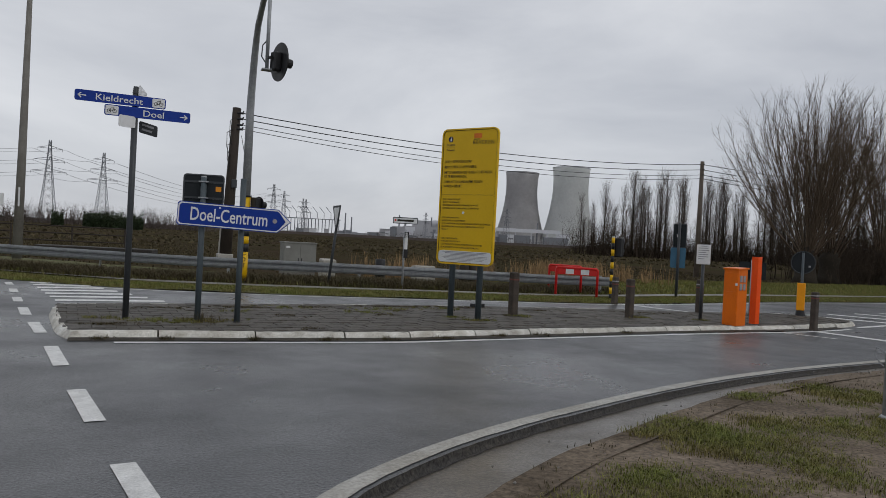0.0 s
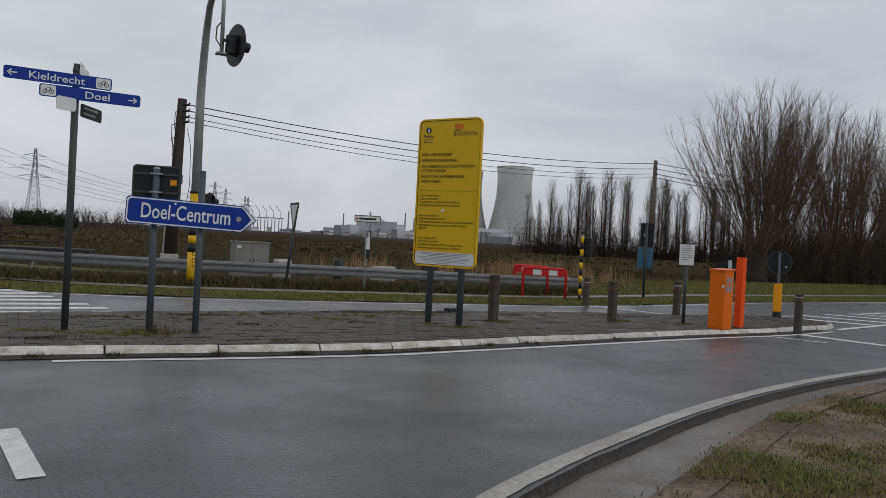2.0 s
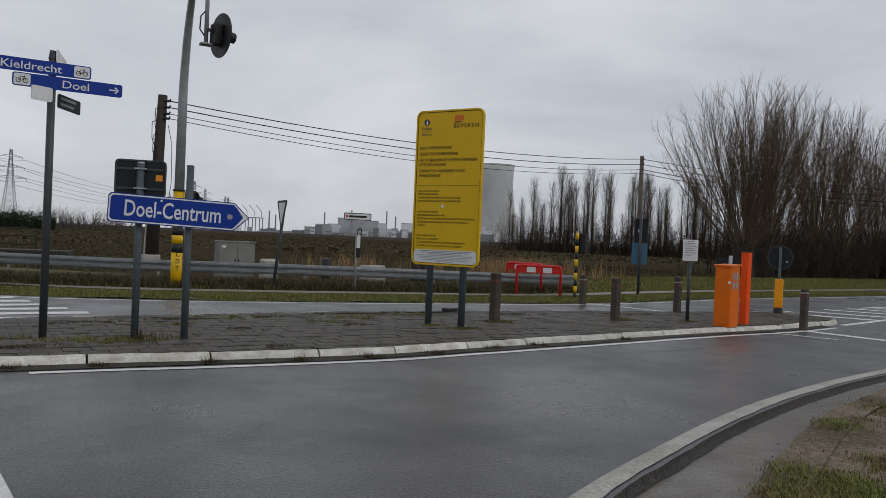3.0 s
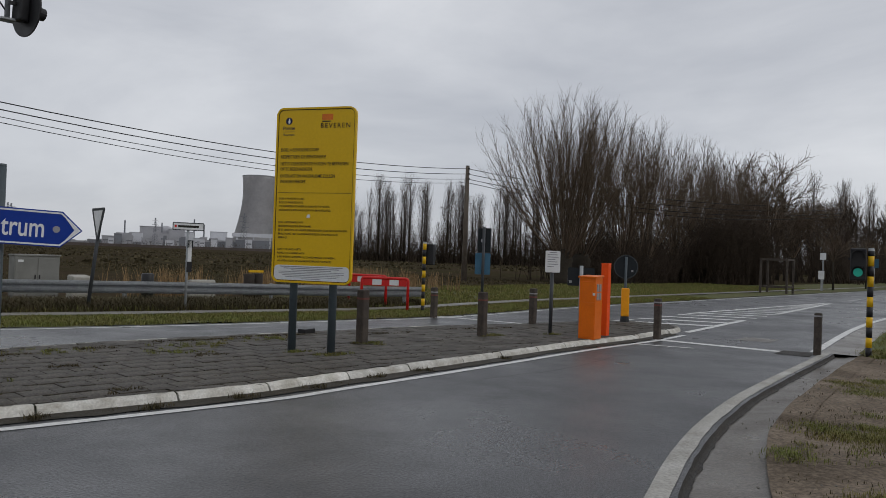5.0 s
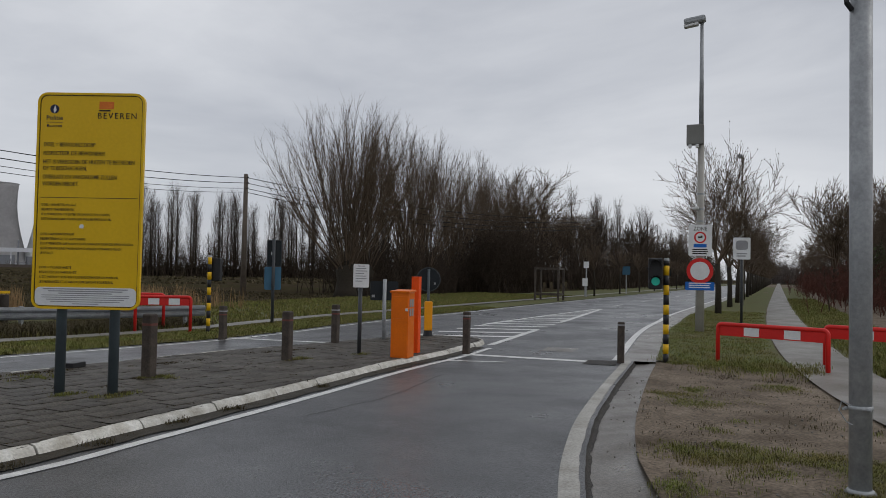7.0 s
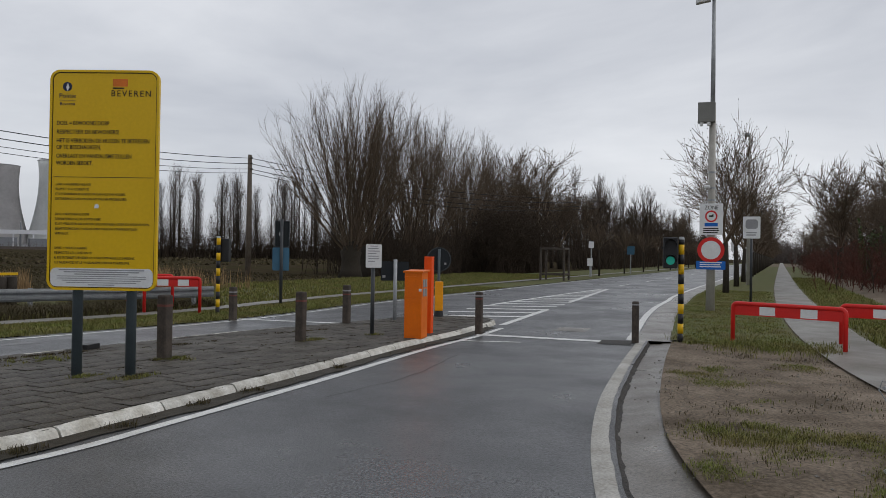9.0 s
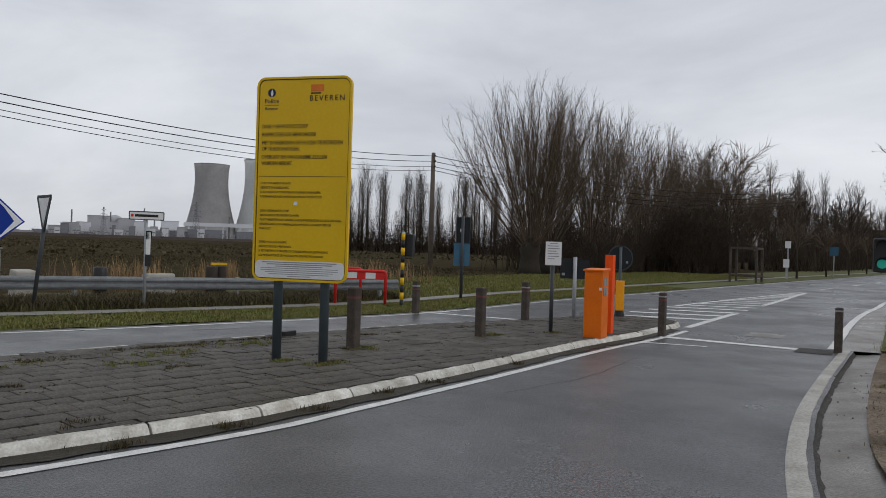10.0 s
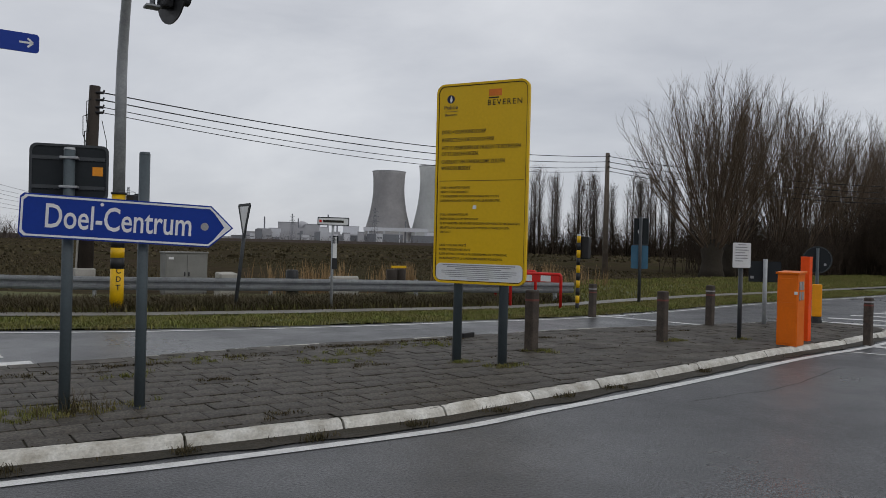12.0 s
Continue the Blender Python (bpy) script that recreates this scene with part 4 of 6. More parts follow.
def mast():
    """The tall bent signal mast beyond the far lane."""
    t = thing("signal_mast", "tall bent grey steel mast with hanging signal and yellow black foot", "signal mast", at(4.06, 21.85, 0.0) @ Matrix.Diagonal((1.13, 1.13, 1.13, 1)))
    part("ring", tube(bmesh.new(), [(0, 0, -0.1), (0, 0, 0.08)], 0.14, 16), DARKPOST, t, "", True)
    for z0, z1, mt in ((0.08, 0.8, STRIPE), (0.8, 1.0, BLACK), (1.0, 1.18, STRIPE), (1.18, 1.36, BLACK), (1.36, 2.14, STRIPE)):
        part("ring", tube(bmesh.new(), [(0, 0, z0), (0, 0, z1)], 0.12, 16), mt, t, "", True)
    for k, letter in enumerate("CDT"):
        lettering(letter, 0.14, -0.045, 0.72 - 0.15 * k, -0.124, BLACK, t, 0.08, bold=0.002)
    part("collar", tube(bmesh.new(), [(0, 0, 2.14), (0, 0, 2.18)], 0.135, 16), BLACK, t, "", True)
    ux, uy = -0.09, -1.0
    arm = ((0.0, 4.2), (0.12, 4.7), (0.4, 5.24), (0.75, 5.7), (1.2, 6.05), (2.4, 6.28), (3.99, 6.32))
    pts = [(0, 0, 2.18)] + [(ux * d, uy * d, z) for d, z in arm]
    part("shaft", tube(bmesh.new(), pts, [0.105, 0.095, 0.09, 0.085, 0.078, 0.07, 0.062, 0.055], 14), GALV, t, "", True)
    hx, hy = ux * 3.95, uy * 3.95
    part("hanger", tube(bmesh.new(), [(hx, hy, 6.32), (hx, hy, 4.5)], 0.036, 12), GALV, t, "", True)
    part("hanger_foot", box(bmesh.new(), 0.2, 0.2, 0.03, hx, hy, 4.5, 0.005), GALV, t)
    part("cable", tube(bmesh.new(), [(hx, hy, 5.1), (hx - 0.1, hy, 4.97), (hx - 0.11, hy, 4.75), (hx, hy, 4.6)], 0.012, 6), CABLE, t)
    sig = part("target_board", plate(bmesh.new(), circle(0, 0, 0.38, 36), -0.01, 0.01), BLACK, t, "round black target board")
    sig.matrix_basis = pose(hx + 0.23, hy - 0.08, 4.67, 0, 0, 0) @ pose(0, 0, 0, 0, 4, -76)
    part("housing", box(bmesh.new(), 0.24, 0.15, 0.36, 0, -0.08, 0, 0.03), BLACK, sig)
    bm = bmesh.new()
    tube(bm, [(0, 0.0, 0.02), (0, 0.25, 0.0)], [0.11, 0.09], 16)
    part("visor", bm, BLACK, sig)
    part("bracket", box(bmesh.new(), 0.05, 0.1, 0.05, 0, -0.2, 0.05), BLACK, sig)
    lo = part("target_board", plate(bmesh.new(), circle(0, 0, 0.19, 24), -0.008, 0.008), BLACK, t, "small round black target board")
    lo.matrix_basis = pose(0.30, -0.08, 1.98, 0, 0, -60)
    part("housing", box(bmesh.new(), 0.2, 0.16, 0.32, 0, -0.09, 0, 0.02), BLACK, lo)
    part("visor", tube(bmesh.new(), [(0, 0, 0), (0, 0.2, -0.01)], [0.1, 0.08], 14), BLACK, lo)
    part("bracket", box(bmesh.new(), 0.24, 0.05, 0.05, 0.16, -0.02, 1.9), BLACK, t)


mast()


# ---------- red hoop barriers ----------
def hoop(x0, y0, x1, y1, h, z, patches=2, drop=0.2):
    L = math.hypot(x1 - x0, y1 - y0)
    t = thing("hoop_barrier", "red steel hoop barrier with white reflector patches", "barrier", pose(x0, y0, z, 0, 0, heading(x0, y0, x1, y1)), "red hoop barriers")
    r = 0.042
    pts = [(0, 0, -0.1), (0, 0, h - 0.08)] + [(0.08 - 0.08 * math.cos(a), 0, h - 0.08 + 0.08 * math.sin(a)) for a in (radians(v) for v in (25, 50, 75, 90))]
    pts += [(L - p[0], 0, p[2]) for p in reversed(pts)]
    part("hoop", tube(bmesh.new(), pts, r, 12), RED, t, "", True)
    pl = part("board", box(bmesh.new(), L - 2 * r, 0.03, drop, L / 2, 0, h - 0.02 - drop / 2, 0.004), RED, t)
    for k in range(patches):
        x = L * (0.33 + 0.37 * k) if patches == 2 else L / 2
        for s in (-1, 1):
            part("reflector", box(bmesh.new(), min(0.3, L * 0.2), 0.004, drop * 0.8, x, s * 0.018, h - 0.02 - drop / 2), WHITE, pl, "white reflector patch")


hoop(14.05, 21.6, 14.92, 20.55, 0.84, 0.0)
hoop(14.75, 23.2, 15.3, 22.05, 0.84, 0.02)
hoop(16.89, 7.84, 16.27, 5.85, 0.80, -0.11)
hoop(17.5, 6.0, 17.0, 3.95, 0.80, -0.1)

# ---------- lane signs beyond the far lane ----------
t = thing("road_sign", "two blue-grey rectangular road signs seen from behind on one post", "road sign", at(18.72, 21.3, 0.0, heading(0, 0, 0.72, -0.69)))
part("post", tube(bmesh.new(), [(0, 0, -0.1), (0, 0, 2.6)], 0.05, 12), DARKPOST, t, "", True)
part("panel", plate(bmesh.new(), rounded(-0.2, 1.74, 0.24, 2.56, 0.04), 0.055, 0.07), SIGNBACK, t, "dark sign back")
part("panel", plate(bmesh.new(), rounded(-0.26, 1.04, 0.24, 1.74, 0.04), 0.055, 0.07), PALEBLUE, t, "blue-grey sign back")
ring_plate(bm := bmesh.new(), rounded(-0.205, 1.745, 0.245, 2.565, 0.04), rounded(-0.18, 1.77, 0.22, 2.54, 0.03), 0.045, 0.055)
part("rim", bm, DARKPOST, t)
part("sticker", box(bmesh.new(), 0.07, 0.003, 0.09, -0.04, 0.05, 2.15), WHITE, t)

t = thing("give_way_sign", "triangular give-way sign seen nearly edge-on, on a leaning post", "road sign", at(6.45, 21.6, 0.0, 88))
part("post", tube(bmesh.new(), [(0, 0.02, -0.1), (-0.1, -0.2, 2.35)], 0.04, 12), DARKPOST, t, "", True)
gw = part("panel", plate(bmesh.new(), [(-0.42, 2.3), (0.42, 2.3), (0.45, 2.25), (0.04, 1.55), (-0.04, 1.55), (-0.45, 2.25)], 0.0, 0.015), SIGNBACK, t)
gw.matrix_basis = pose(-0.1, -0.13, 0.05)
part("face", plate(bmesh.new(), [(-0.33, 2.24), (0.33, 2.24), (0.0, 1.66)], 0.015, 0.018), WHITE, gw, "white sign face")

t = thing("street_name_sign", "narrow white street name sign on a slim grey post", "street sign", at(8.62, 21.35, 0.0, heading(0, 0, 0.93, -0.3)))
part("post", tube(bmesh.new(), [(0, 0, -0.1), (0, 0, 2.14)], 0.032, 12), GALV, t, "", True)
pan = part("panel", plate(bmesh.new(), rounded(-0.36, 1.96, 0.36, 2.14, 0.02), -0.05, -0.03), WHITE, t)
ring_plate(bm := bmesh.new(), rounded(-0.365, 1.955, 0.365, 2.145, 0.025), rounded(-0.345, 1.975, 0.345, 2.125, 0.02), -0.055, -0.05)
part("rim", bm, DARKPOST, t)
part("writing", bars(bmesh.new(), -0.24, 2.05, -0.0515, (0.48,), 0.055, 0.1), PRINT, pan)
part("mark", bars(bmesh.new(), -0.32, 2.05, -0.0515, (0.05,), 0.06, 0.1), RED, pan)
part("route_plate", box(bmesh.new(), 0.09, 0.012, 0.5, 0.05, -0.04, 1.45, 0.003), WHITE, t, "narrow white route plate")
part("route_plate", box(bmesh.new(), 0.13, 0.012, 0.18, 0.06, -0.04, 1.63, 0.003), SIGNBACK, t)
part("route_plate", box(bmesh.new(), 0.12, 0.012, 0.26, 0.05, -0.04, 1.08, 0.003), BLACK, t)


# ---------- the guard rail and what stands behind it ----------
def guard_rail():
    line = smooth([(-22, 45), (-8, 33.5), (-3.1, 29.6), (2.3, 25.2), (5.5, 23.9), (9, 23.3), (13, 23.0), (16.7, 22.0)], 0.5)
    t = thing("guard_rail", "galvanised W-beam guard rail on steel posts along the verge", "guard rail")
    prof = [(0.0, 0.32), (0.03, 0.34), (0.055, 0.38), (0.055, 0.42), (0.005, 0.46), (0.005, 0.49), (0.055, 0.53), (0.055, 0.57), (0.03, 0.61), (0.0, 0.63)]
    cut = [line[i:i + 9] for i in range(0, len(line) - 1, 8)]
    for seg in cut:
        if len(seg) < 2:
            continue
        bm = bmesh.new()
        rows = []
        for d, z in prof:
            rows.append([bm.verts.new((p.x, p.y, z + dip(p.x, p.y))) for p in offset(seg, d)])
        for a, b in zip(rows, rows[1:]):
            for i in range(len(a) - 1):
                bm.faces.new((a[i], a[i + 1], b[i + 1], b[i]))
        bmesh.ops.solidify(bm, geom=bm.faces[:], thickness=0.006)
        part("rail", bm, GALV, t, "galvanised rail beam")
        p = offset(seg, -0.09)[0]
        part("post", box(bmesh.new(), 0.07, 0.12, 0.75, p.x, p.y, 0.2, 0.004), GALV, t)


guard_rail()
t = thing("utility_cabinet", "grey polyester utility cabinet behind the guard rail", "cabinet", at(6.95, 27.75, 0.0, 5))
part("body", box(bmesh.new(), 1.22, 0.45, 1.14, 0, 0, 0.57, 0.015), CABINET, t)
part("roof", box(bmesh.new(), 1.27, 0.5, 0.05, 0, 0, 1.16, 0.012), CABINET, t)
part("plinth", box(bmesh.new(), 1.18, 0.42, 0.14, 0, 0, 0.0), AGED, t)
for s in (-0.3, 0.3):
    d = part("door", box(bmesh.new(), 0.57, 0.02, 0.98, s, -0.23, 0.6, 0.006), CABINET, t)
    part("handle", box(bmesh.new(), 0.03, 0.02, 0.12, s * 0.2, -0.245, 0.55), BLACK, d)
part("label_plate", box(bmesh.new(), 0.14, 0.004, 0.07, -0.45, -0.242, 1.0), WHITE, t)


def lump(name, x, y, sx, sy, sz, mt, label, category, rz=0.0, tilt=0.0, z=0.0):
    ob = part(name, box(bmesh.new(), sx, sy, sz, 0, 0, sz / 2, min(sx, sy, sz) * 0.12), mt)
    ob.matrix_basis = pose(x, y, z + dip(x, y), tilt, 0, rz)
    return tagged(ob, label, category)


lump("concrete_block", 7.35, 25.2, 0.5, 0.35, 0.7, CONCRETE, "pale broken concrete block behind the guard rail", "concrete block", 8, 6)
lump("concrete_block", 11.0, 25.6, 0.8, 0.45, 0.62, CONCRETE, "pale rubble block behind the guard rail", "concrete block", -5, -4)
for x, y, h in ((9.3, 25.4, 0.78), (12.6, 25.6, 0.85), (12.95, 25.7, 0.86)):
    bm = tube(bmesh.new(), [(0, 0, 0), (0, 0, h - 0.03), (0, 0, h)], [0.17, 0.17, 0.14], 16)
    ob = part("stub_post", bm, BLACK if x < 10 else POLEWOOD, None, "", True)
    ob.matrix_basis = at(x, y)
    tagged(ob, "short dark round post stump behind the guard rail", "post", "post stumps behind the rail")
bm = box(bmesh.new(), 0.5, 0.06, 0.07, 0, 0, 0)
ob = part("yellow_strap", bm, STRIPE)
ob.matrix_basis = pose(12.78, 25.5, 0.85)
tagged(ob, "yellow strap across two post stumps", "strap")

# left field fence and poles
t = thing("field_railing", "low dark steel pipe railing at the field edge", "railing")
fl = smooth([(-22, 54), (-12, 49), (-4, 46.0), (1.5, 45.2)], 2.2)
for i, p in enumerate(fl):
    part("post", tube(bmesh.new(), [(p.x, p.y, -0.2), (p.x, p.y, 1.25)], 0.045, 8), POLEWOOD, t)
for z in (0.45, 0.85, 1.22):
    part("rail", tube(bmesh.new(), [(p.x, p.y, z) for p in fl], 0.035, 6), POLEWOOD, t)
lump("soil_mound", 0.2, 42.5, 5.5, 1.4, 0.28, SEAM, "low dark heap of soil beyond the guard rail", "heap", -15)
t = thing("lamp_post", "tall tapered concrete lamp post behind the guard rail", "lamp post", at(-2.45, 32.6, 0, 0))
part("shaft", tube(bmesh.new(), [(0, 0, -0.2), (0.02, 0, 4), (0.04, 0, 11)], [0.18, 0.145, 0.08], 12), AGED, t, "", True)
part("number_plate", bars(bmesh.new(), -0.03, 2.3, -0.19, (0.06,), 0.7, 0.2), WHITE, t, "narrow white tag with bars")
part("head", box(bmesh.new(), 0.7, 0.25, 0.14, 0.5, 0, 11.0, 0.04), GALV, t)
t = thing("direction_sign", "small white and orange direction signs on a dark post", "road sign", at(-3.55, 32.6, 0, 0))
part("post", tube(bmesh.new(), [(0, 0, -0.1), (0, 0, 2.4)], 0.06, 8), DARKPOST, t)
part("panel", box(bmesh.new(), 1.6, 0.04, 0.42, -0.2, -0.08, 2.2, 0.01), WHITE, t)
part("panel", box(bmesh.new(), 1.4, 0.04, 0.36, -0.35, -0.08, 1.75, 0.01), AMBER, t)


# ---------- overhead line ----------
def sag(a, b, s, n=24):
    a, b = Vector(a), Vector(b)
    return [a.lerp(b, i / n) - Vector((0, 0, s * 4 * (i / n) * (1 - i / n))) for i in range(n + 1)]


A0 = Vector((5.1, 33.0))
t = thing("utility_pole", "leaning dark wooden utility pole in a concrete footing", "utility pole", at(A0.x, A0.y))
part("shaft", tube(bmesh.new(), [(0, 0, -0.3), (0.1, 0, 3.4), (0.2, 0, 6.55)], [0.25, 0.21, 0.17], 14), POLEWOOD, t, "", True)
part("footing", box(bmesh.new(), 0.62, 0.55, 0.55, -0.02, -0.05, 0.22, 0.03), CONCRETE, t, "pale concrete footing")
part("pale_stay", tube(bmesh.new(), [(-0.27, 0, 0), (-0.18, 0, 2.9)], 0.035, 8), CONCRETE, t)
part("fuse_box", box(bmesh.new(), 0.22, 0.18, 0.34, 0.2, -0.2, 3.4, 0.02), DARKPOST, t)
heights = (6.32, 6.08, 5.84, 5.66)
for z in heights:
    part("insulator", tube(bmesh.new(), [(0.2, -0.15, z), (0.42, -0.22, z), (0.45, -0.22, z + 0.09)], [0.04, 0.05, 0.03], 8), BLACK, t)
for k, (z, d) in enumerate(((6.4, 0.35), (5.9, 0.5), (5.4, 0.42), (5.0, 0.3))):
    pts = [(0.18, -0.1, z), (0.18 - d * 0.7, -0.15, z - 0.4), (0.14 - d * 0.6, -0.15, z - 1.0), (0.1, -0.12, z - 1.6)]
    part("loose_wire", tube(bmesh.new(), sag(pts[0], pts[1], 0.1, 4) + sag(pts[1], pts[2], 0.05, 4) + sag(pts[2], pts[3], 0.05, 4), 0.014, 5), CABLE, t)
part("loose_wire", tube(bmesh.new(), [(0.4, -0.22, 5.4), (0.55, -0.25, 4.7), (0.58, -0.25, 3.2), (0.42, -0.25, 2.0)], 0.012, 5), CABLE, t)
B0 = Vector((37.9, 42.0))
t = thing("utility_pole", "grey wooden utility pole at the field edge", "utility pole", at(B0.x, B0.y))
part("shaft", tube(bmesh.new(), [(0, 0, -0.3), (0, 0, 7.87)], [0.2, 0.13], 12), GREYWOOD, t, "", True)
wire = thing("overhead_line", "four black overhead cables strung between wooden poles", "cables")
for k, (za, zb) in enumerate(zip(heights, (7.66, 7.3, 6.95, 6.7))):
    part("cable", tube(bmesh.new(), sag((A0.x + 0.43, A0.y - 0.22, za), (B0.x, B0.y, zb), 0.6 + 0.04 * k, 20), 0.02 if k < 2 else 0.014, 5), CABLE, wire)
    part("cable", tube(bmesh.new(), sag((B0.x, B0.y, zb), (75, 31, zb - 0.2), 0.9 + 0.1 * k, 16), 0.02, 5), CABLE, wire)
    if k < 3:
        part("insulator", tube(bmesh.new(), [(B0.x, B0.y, zb), (B0.x - 0.05, B0.y - 0.25, zb)], 0.05, 6), BLACK, t).parent = wire

# ---------- the near right: steel pole ----------
t = thing("steel_sign_pole", "thick galvanised steel sign pole on the muddy verge", "sign pole", at(7.5, 4.915, 0.03, 2.9))
part("shaft", tube(bmesh.new(), [(0, 0, -0.2), (0, 0, 4.3)], 0.078, 20), GALV, t, "", True)
part("collar", tube(bmesh.new(), [(0, 0, 0.0), (0, 0, 0.03)], [0.11, 0.085], 20), GALV, t, "", True)
part("clamp", tube(bmesh.new(), [(0, 0, 0.60), (0, 0, 0.635)], 0.084, 20), GALV, t, "", True)
for s in (-1, 1):
    part("bolt", tube(bmesh.new(), [(-0.06, s * 0.04 + 0.05, 0.617), (-0.1, s * 0.09 + 0.02, 0.617)], 0.012, 8), GALV, t)
part("wire_loop", tube(bmesh.new(), [(-0.08, 0.06, 0.64), (-0.1, 0.12, 0.67), (-0.09, 0.14, 0.6), (-0.08, 0.09, 0.52), (-0.08, 0.05, 0.5)], 0.005, 6), GALV, t)
ob = part("disc", plate(bmesh.new(), circle(0.34, 2.98, 0.33), -0.070, -0.062), RED, t, "red disc sign")
ob = part("disc_face", plate(bmesh.new(), circle(0.34, 2.98, 0.24), -0.072, -0.070), WHITE, t)
ob = part("plate", plate(bmesh.new(), rounded(0.0, 2.12, 0.54, 2.55, 0.03), -0.070, -0.062), FAINT, t, "grey plate")
part("red_bar", box(bmesh.new(), 0.4, 0.008, 0.06, 0.27, -0.066, 2.6), RED, t)
for s, x in ((1, -0.1), (1, -0.07)):
    part("strap", tube(bmesh.new(), [(x * 0.7, 0.07, 4.0), (x, 0.1, 3.75), (x * 1.05, 0.095, 3.6), (x * 0.75, 0.06, 3.55)], 0.018, 6), BLACK, t)

# ---------- lamp post with signs on the right ----------
def lamp_with_signs():
    t = thing("lamp_post", "tall pale lamp post carrying traffic signs and a camera box", "lamp post", at(24.3, 9.87, 0.02, heading(0, 0, 0.19, -0.98)))
    part("shaft", tube(bmesh.new(), [(0, 0, -0.2), (0, 0, 5.9)], [0.13, 0.085], 16), CONCRETE, t, "", True)
    part("upper_shaft", tube(bmesh.new(), [(0, 0, 5.9), (0, 0, 9.1)], [0.07, 0.05], 12), GALV, t, "", True)
    hd = part("lamp_head", box(bmesh.new(), 0.62, 0.28, 0.2, -0.2, -0.05, 9.15, 0.06, 0, 0, -8), GALV, t, "grey lantern head")
    part("lamp_glass", box(bmesh.new(), 0.42, 0.22, 0.1, -0.3, -0.05, 9.02, 0.03, 0, 0, -8), WHITE, hd)
    bx = part("camera_box", box(bmesh.new(), 0.48, 0.3, 0.58, -0.16, -0.1, 5.75, 0.02), CABINET, t, "pale equipment box")
    for x in (-0.3, -0.1):
        part("camera", tube(bmesh.new(), [(x, -0.18, 5.48), (x, -0.2, 5.36)], [0.06, 0.045], 12), WHITE, bx)
    for z in (3.55, 3.2, 4.0):
        part("strap", tube(bmesh.new(), [(0, 0, z), (0, 0, z + 0.05)], 0.112, 14), GALV, t)
    part("small_camera", box(bmesh.new(), 0.16, 0.2, 0.08, -0.12, -0.15, 3.6, 0.02), WHITE, t)
    y = -0.15
    pz = part("zone_plate", plate(bmesh.new(), rounded(-0.32, 2.22, 0.32, 3.12, 0.03), y, y + 0.012), WHITE, t, "white zone sign plate")
    lettering("ZONE", 0.16, -0.19, 2.95, y - 0.002, PRINT, pz, 0.38)
    ring_plate(bm := bmesh.new(), circle(0, 2.75, 0.17, 28), circle(0, 2.75, 0.125, 28), y - 0.003, y)
    part("red_ring", bm, RED, pz)
    bm = box(bmesh.new(), 0.12, 0.003, 0.05, 0, y - 0.001, 2.755)
    box(bm, 0.05, 0.003, 0.03, 0.04, y - 0.001, 2.79)
    part("lorry_sign", bm, PRINT, pz)
    part("blue_bar", box(bmesh.new(), 0.36, 0.003, 0.1, 0, y - 0.001, 2.51), CYANB, pz)
    part("writing", bars(bmesh.new(), -0.22, 2.4, y - 0.002, (0.42, 0.44, 0.4), 0.03, 0.06), PRINT, pz)
    d = part("no_entry_disc", plate(bmesh.new(), circle(0, 1.78, 0.37, 40), y, y + 0.012), RED, t, "red ringed white disc sign")
    part("disc_face", plate(bmesh.new(), circle(0, 1.78, 0.265, 36), y - 0.003, y), WHITE, d)
    pb = part("blue_plate", plate(bmesh.new(), rounded(-0.4, 1.22, 0.4, 1.46, 0.02), y, y + 0.012), CYANB, t, "small blue text plate")
    part("writing", bars(bmesh.new(), -0.3, 1.42, y - 0.001, (0.6, 0.56, 0.58), 0.03, 0.06), WHITE, pb)


lamp_with_signs()
t = thing("road_sign", "white rectangular sign on a dark post beside the avenue", "road sign", at(29.6, 9.66, 0.05, heading(0, 0, 0.2, -0.98)))
part("post", tube(bmesh.new(), [(0, 0, -0.1), (0, 0, 2.95)], 0.045, 10), DARKPOST, t, "", True)
pan = part("panel", plate(bmesh.new(), rounded(-0.28, 2.22, 0.28, 2.98, 0.04), -0.07, -0.05), WHITE, t)
part("picture", plate(bmesh.new(), rounded(-0.2, 2.55, 0.2, 2.88, 0.1), -0.073, -0.07), FAINT, pan)
part("writing", bars(bmesh.new(), -0.17, 2.42, -0.072, (0.34, 0.3), 0.04, 0.08), FAINT, pan)


def verge_sign(x, y, h, w, ph, mt, label):
    t = thing("verge_sign", label, "road sign", at(x, y, 0.05, heading(0, 0, 0.2, -0.98)))
    part("post", tube(bmesh.new(), [(0, 0, -0.1), (0, 0, h)], 0.05, 8), GALV, t)
    part("panel", plate(bmesh.new(), rounded(-w / 2, h - ph, w / 2, h, 0.03), -0.08, -0.055), mt, t)


verge_sign(62, 16.3, 2.8, 0.5, 0.7, WHITE, "white sign on a post beside the avenue footpath")
verge_sign(58.5, 26.2, 2.7, 0.4, 0.5, WHITE, "white bus stop sign on a post on the verge")
verge_sign(58.4, 26.25, 1.4, 0.4, 0.6, WHITE, "white timetable case on a post on the verge")
verge_sign(74, 28.0, 2.6, 0.7, 0.8, PALEBLUE, "blue-grey sign back on a post on the verge")
verge_sign(105, 32.3, 2.8, 0.8, 0.9, SIGNBACK, "dark sign back on a post on the verge")

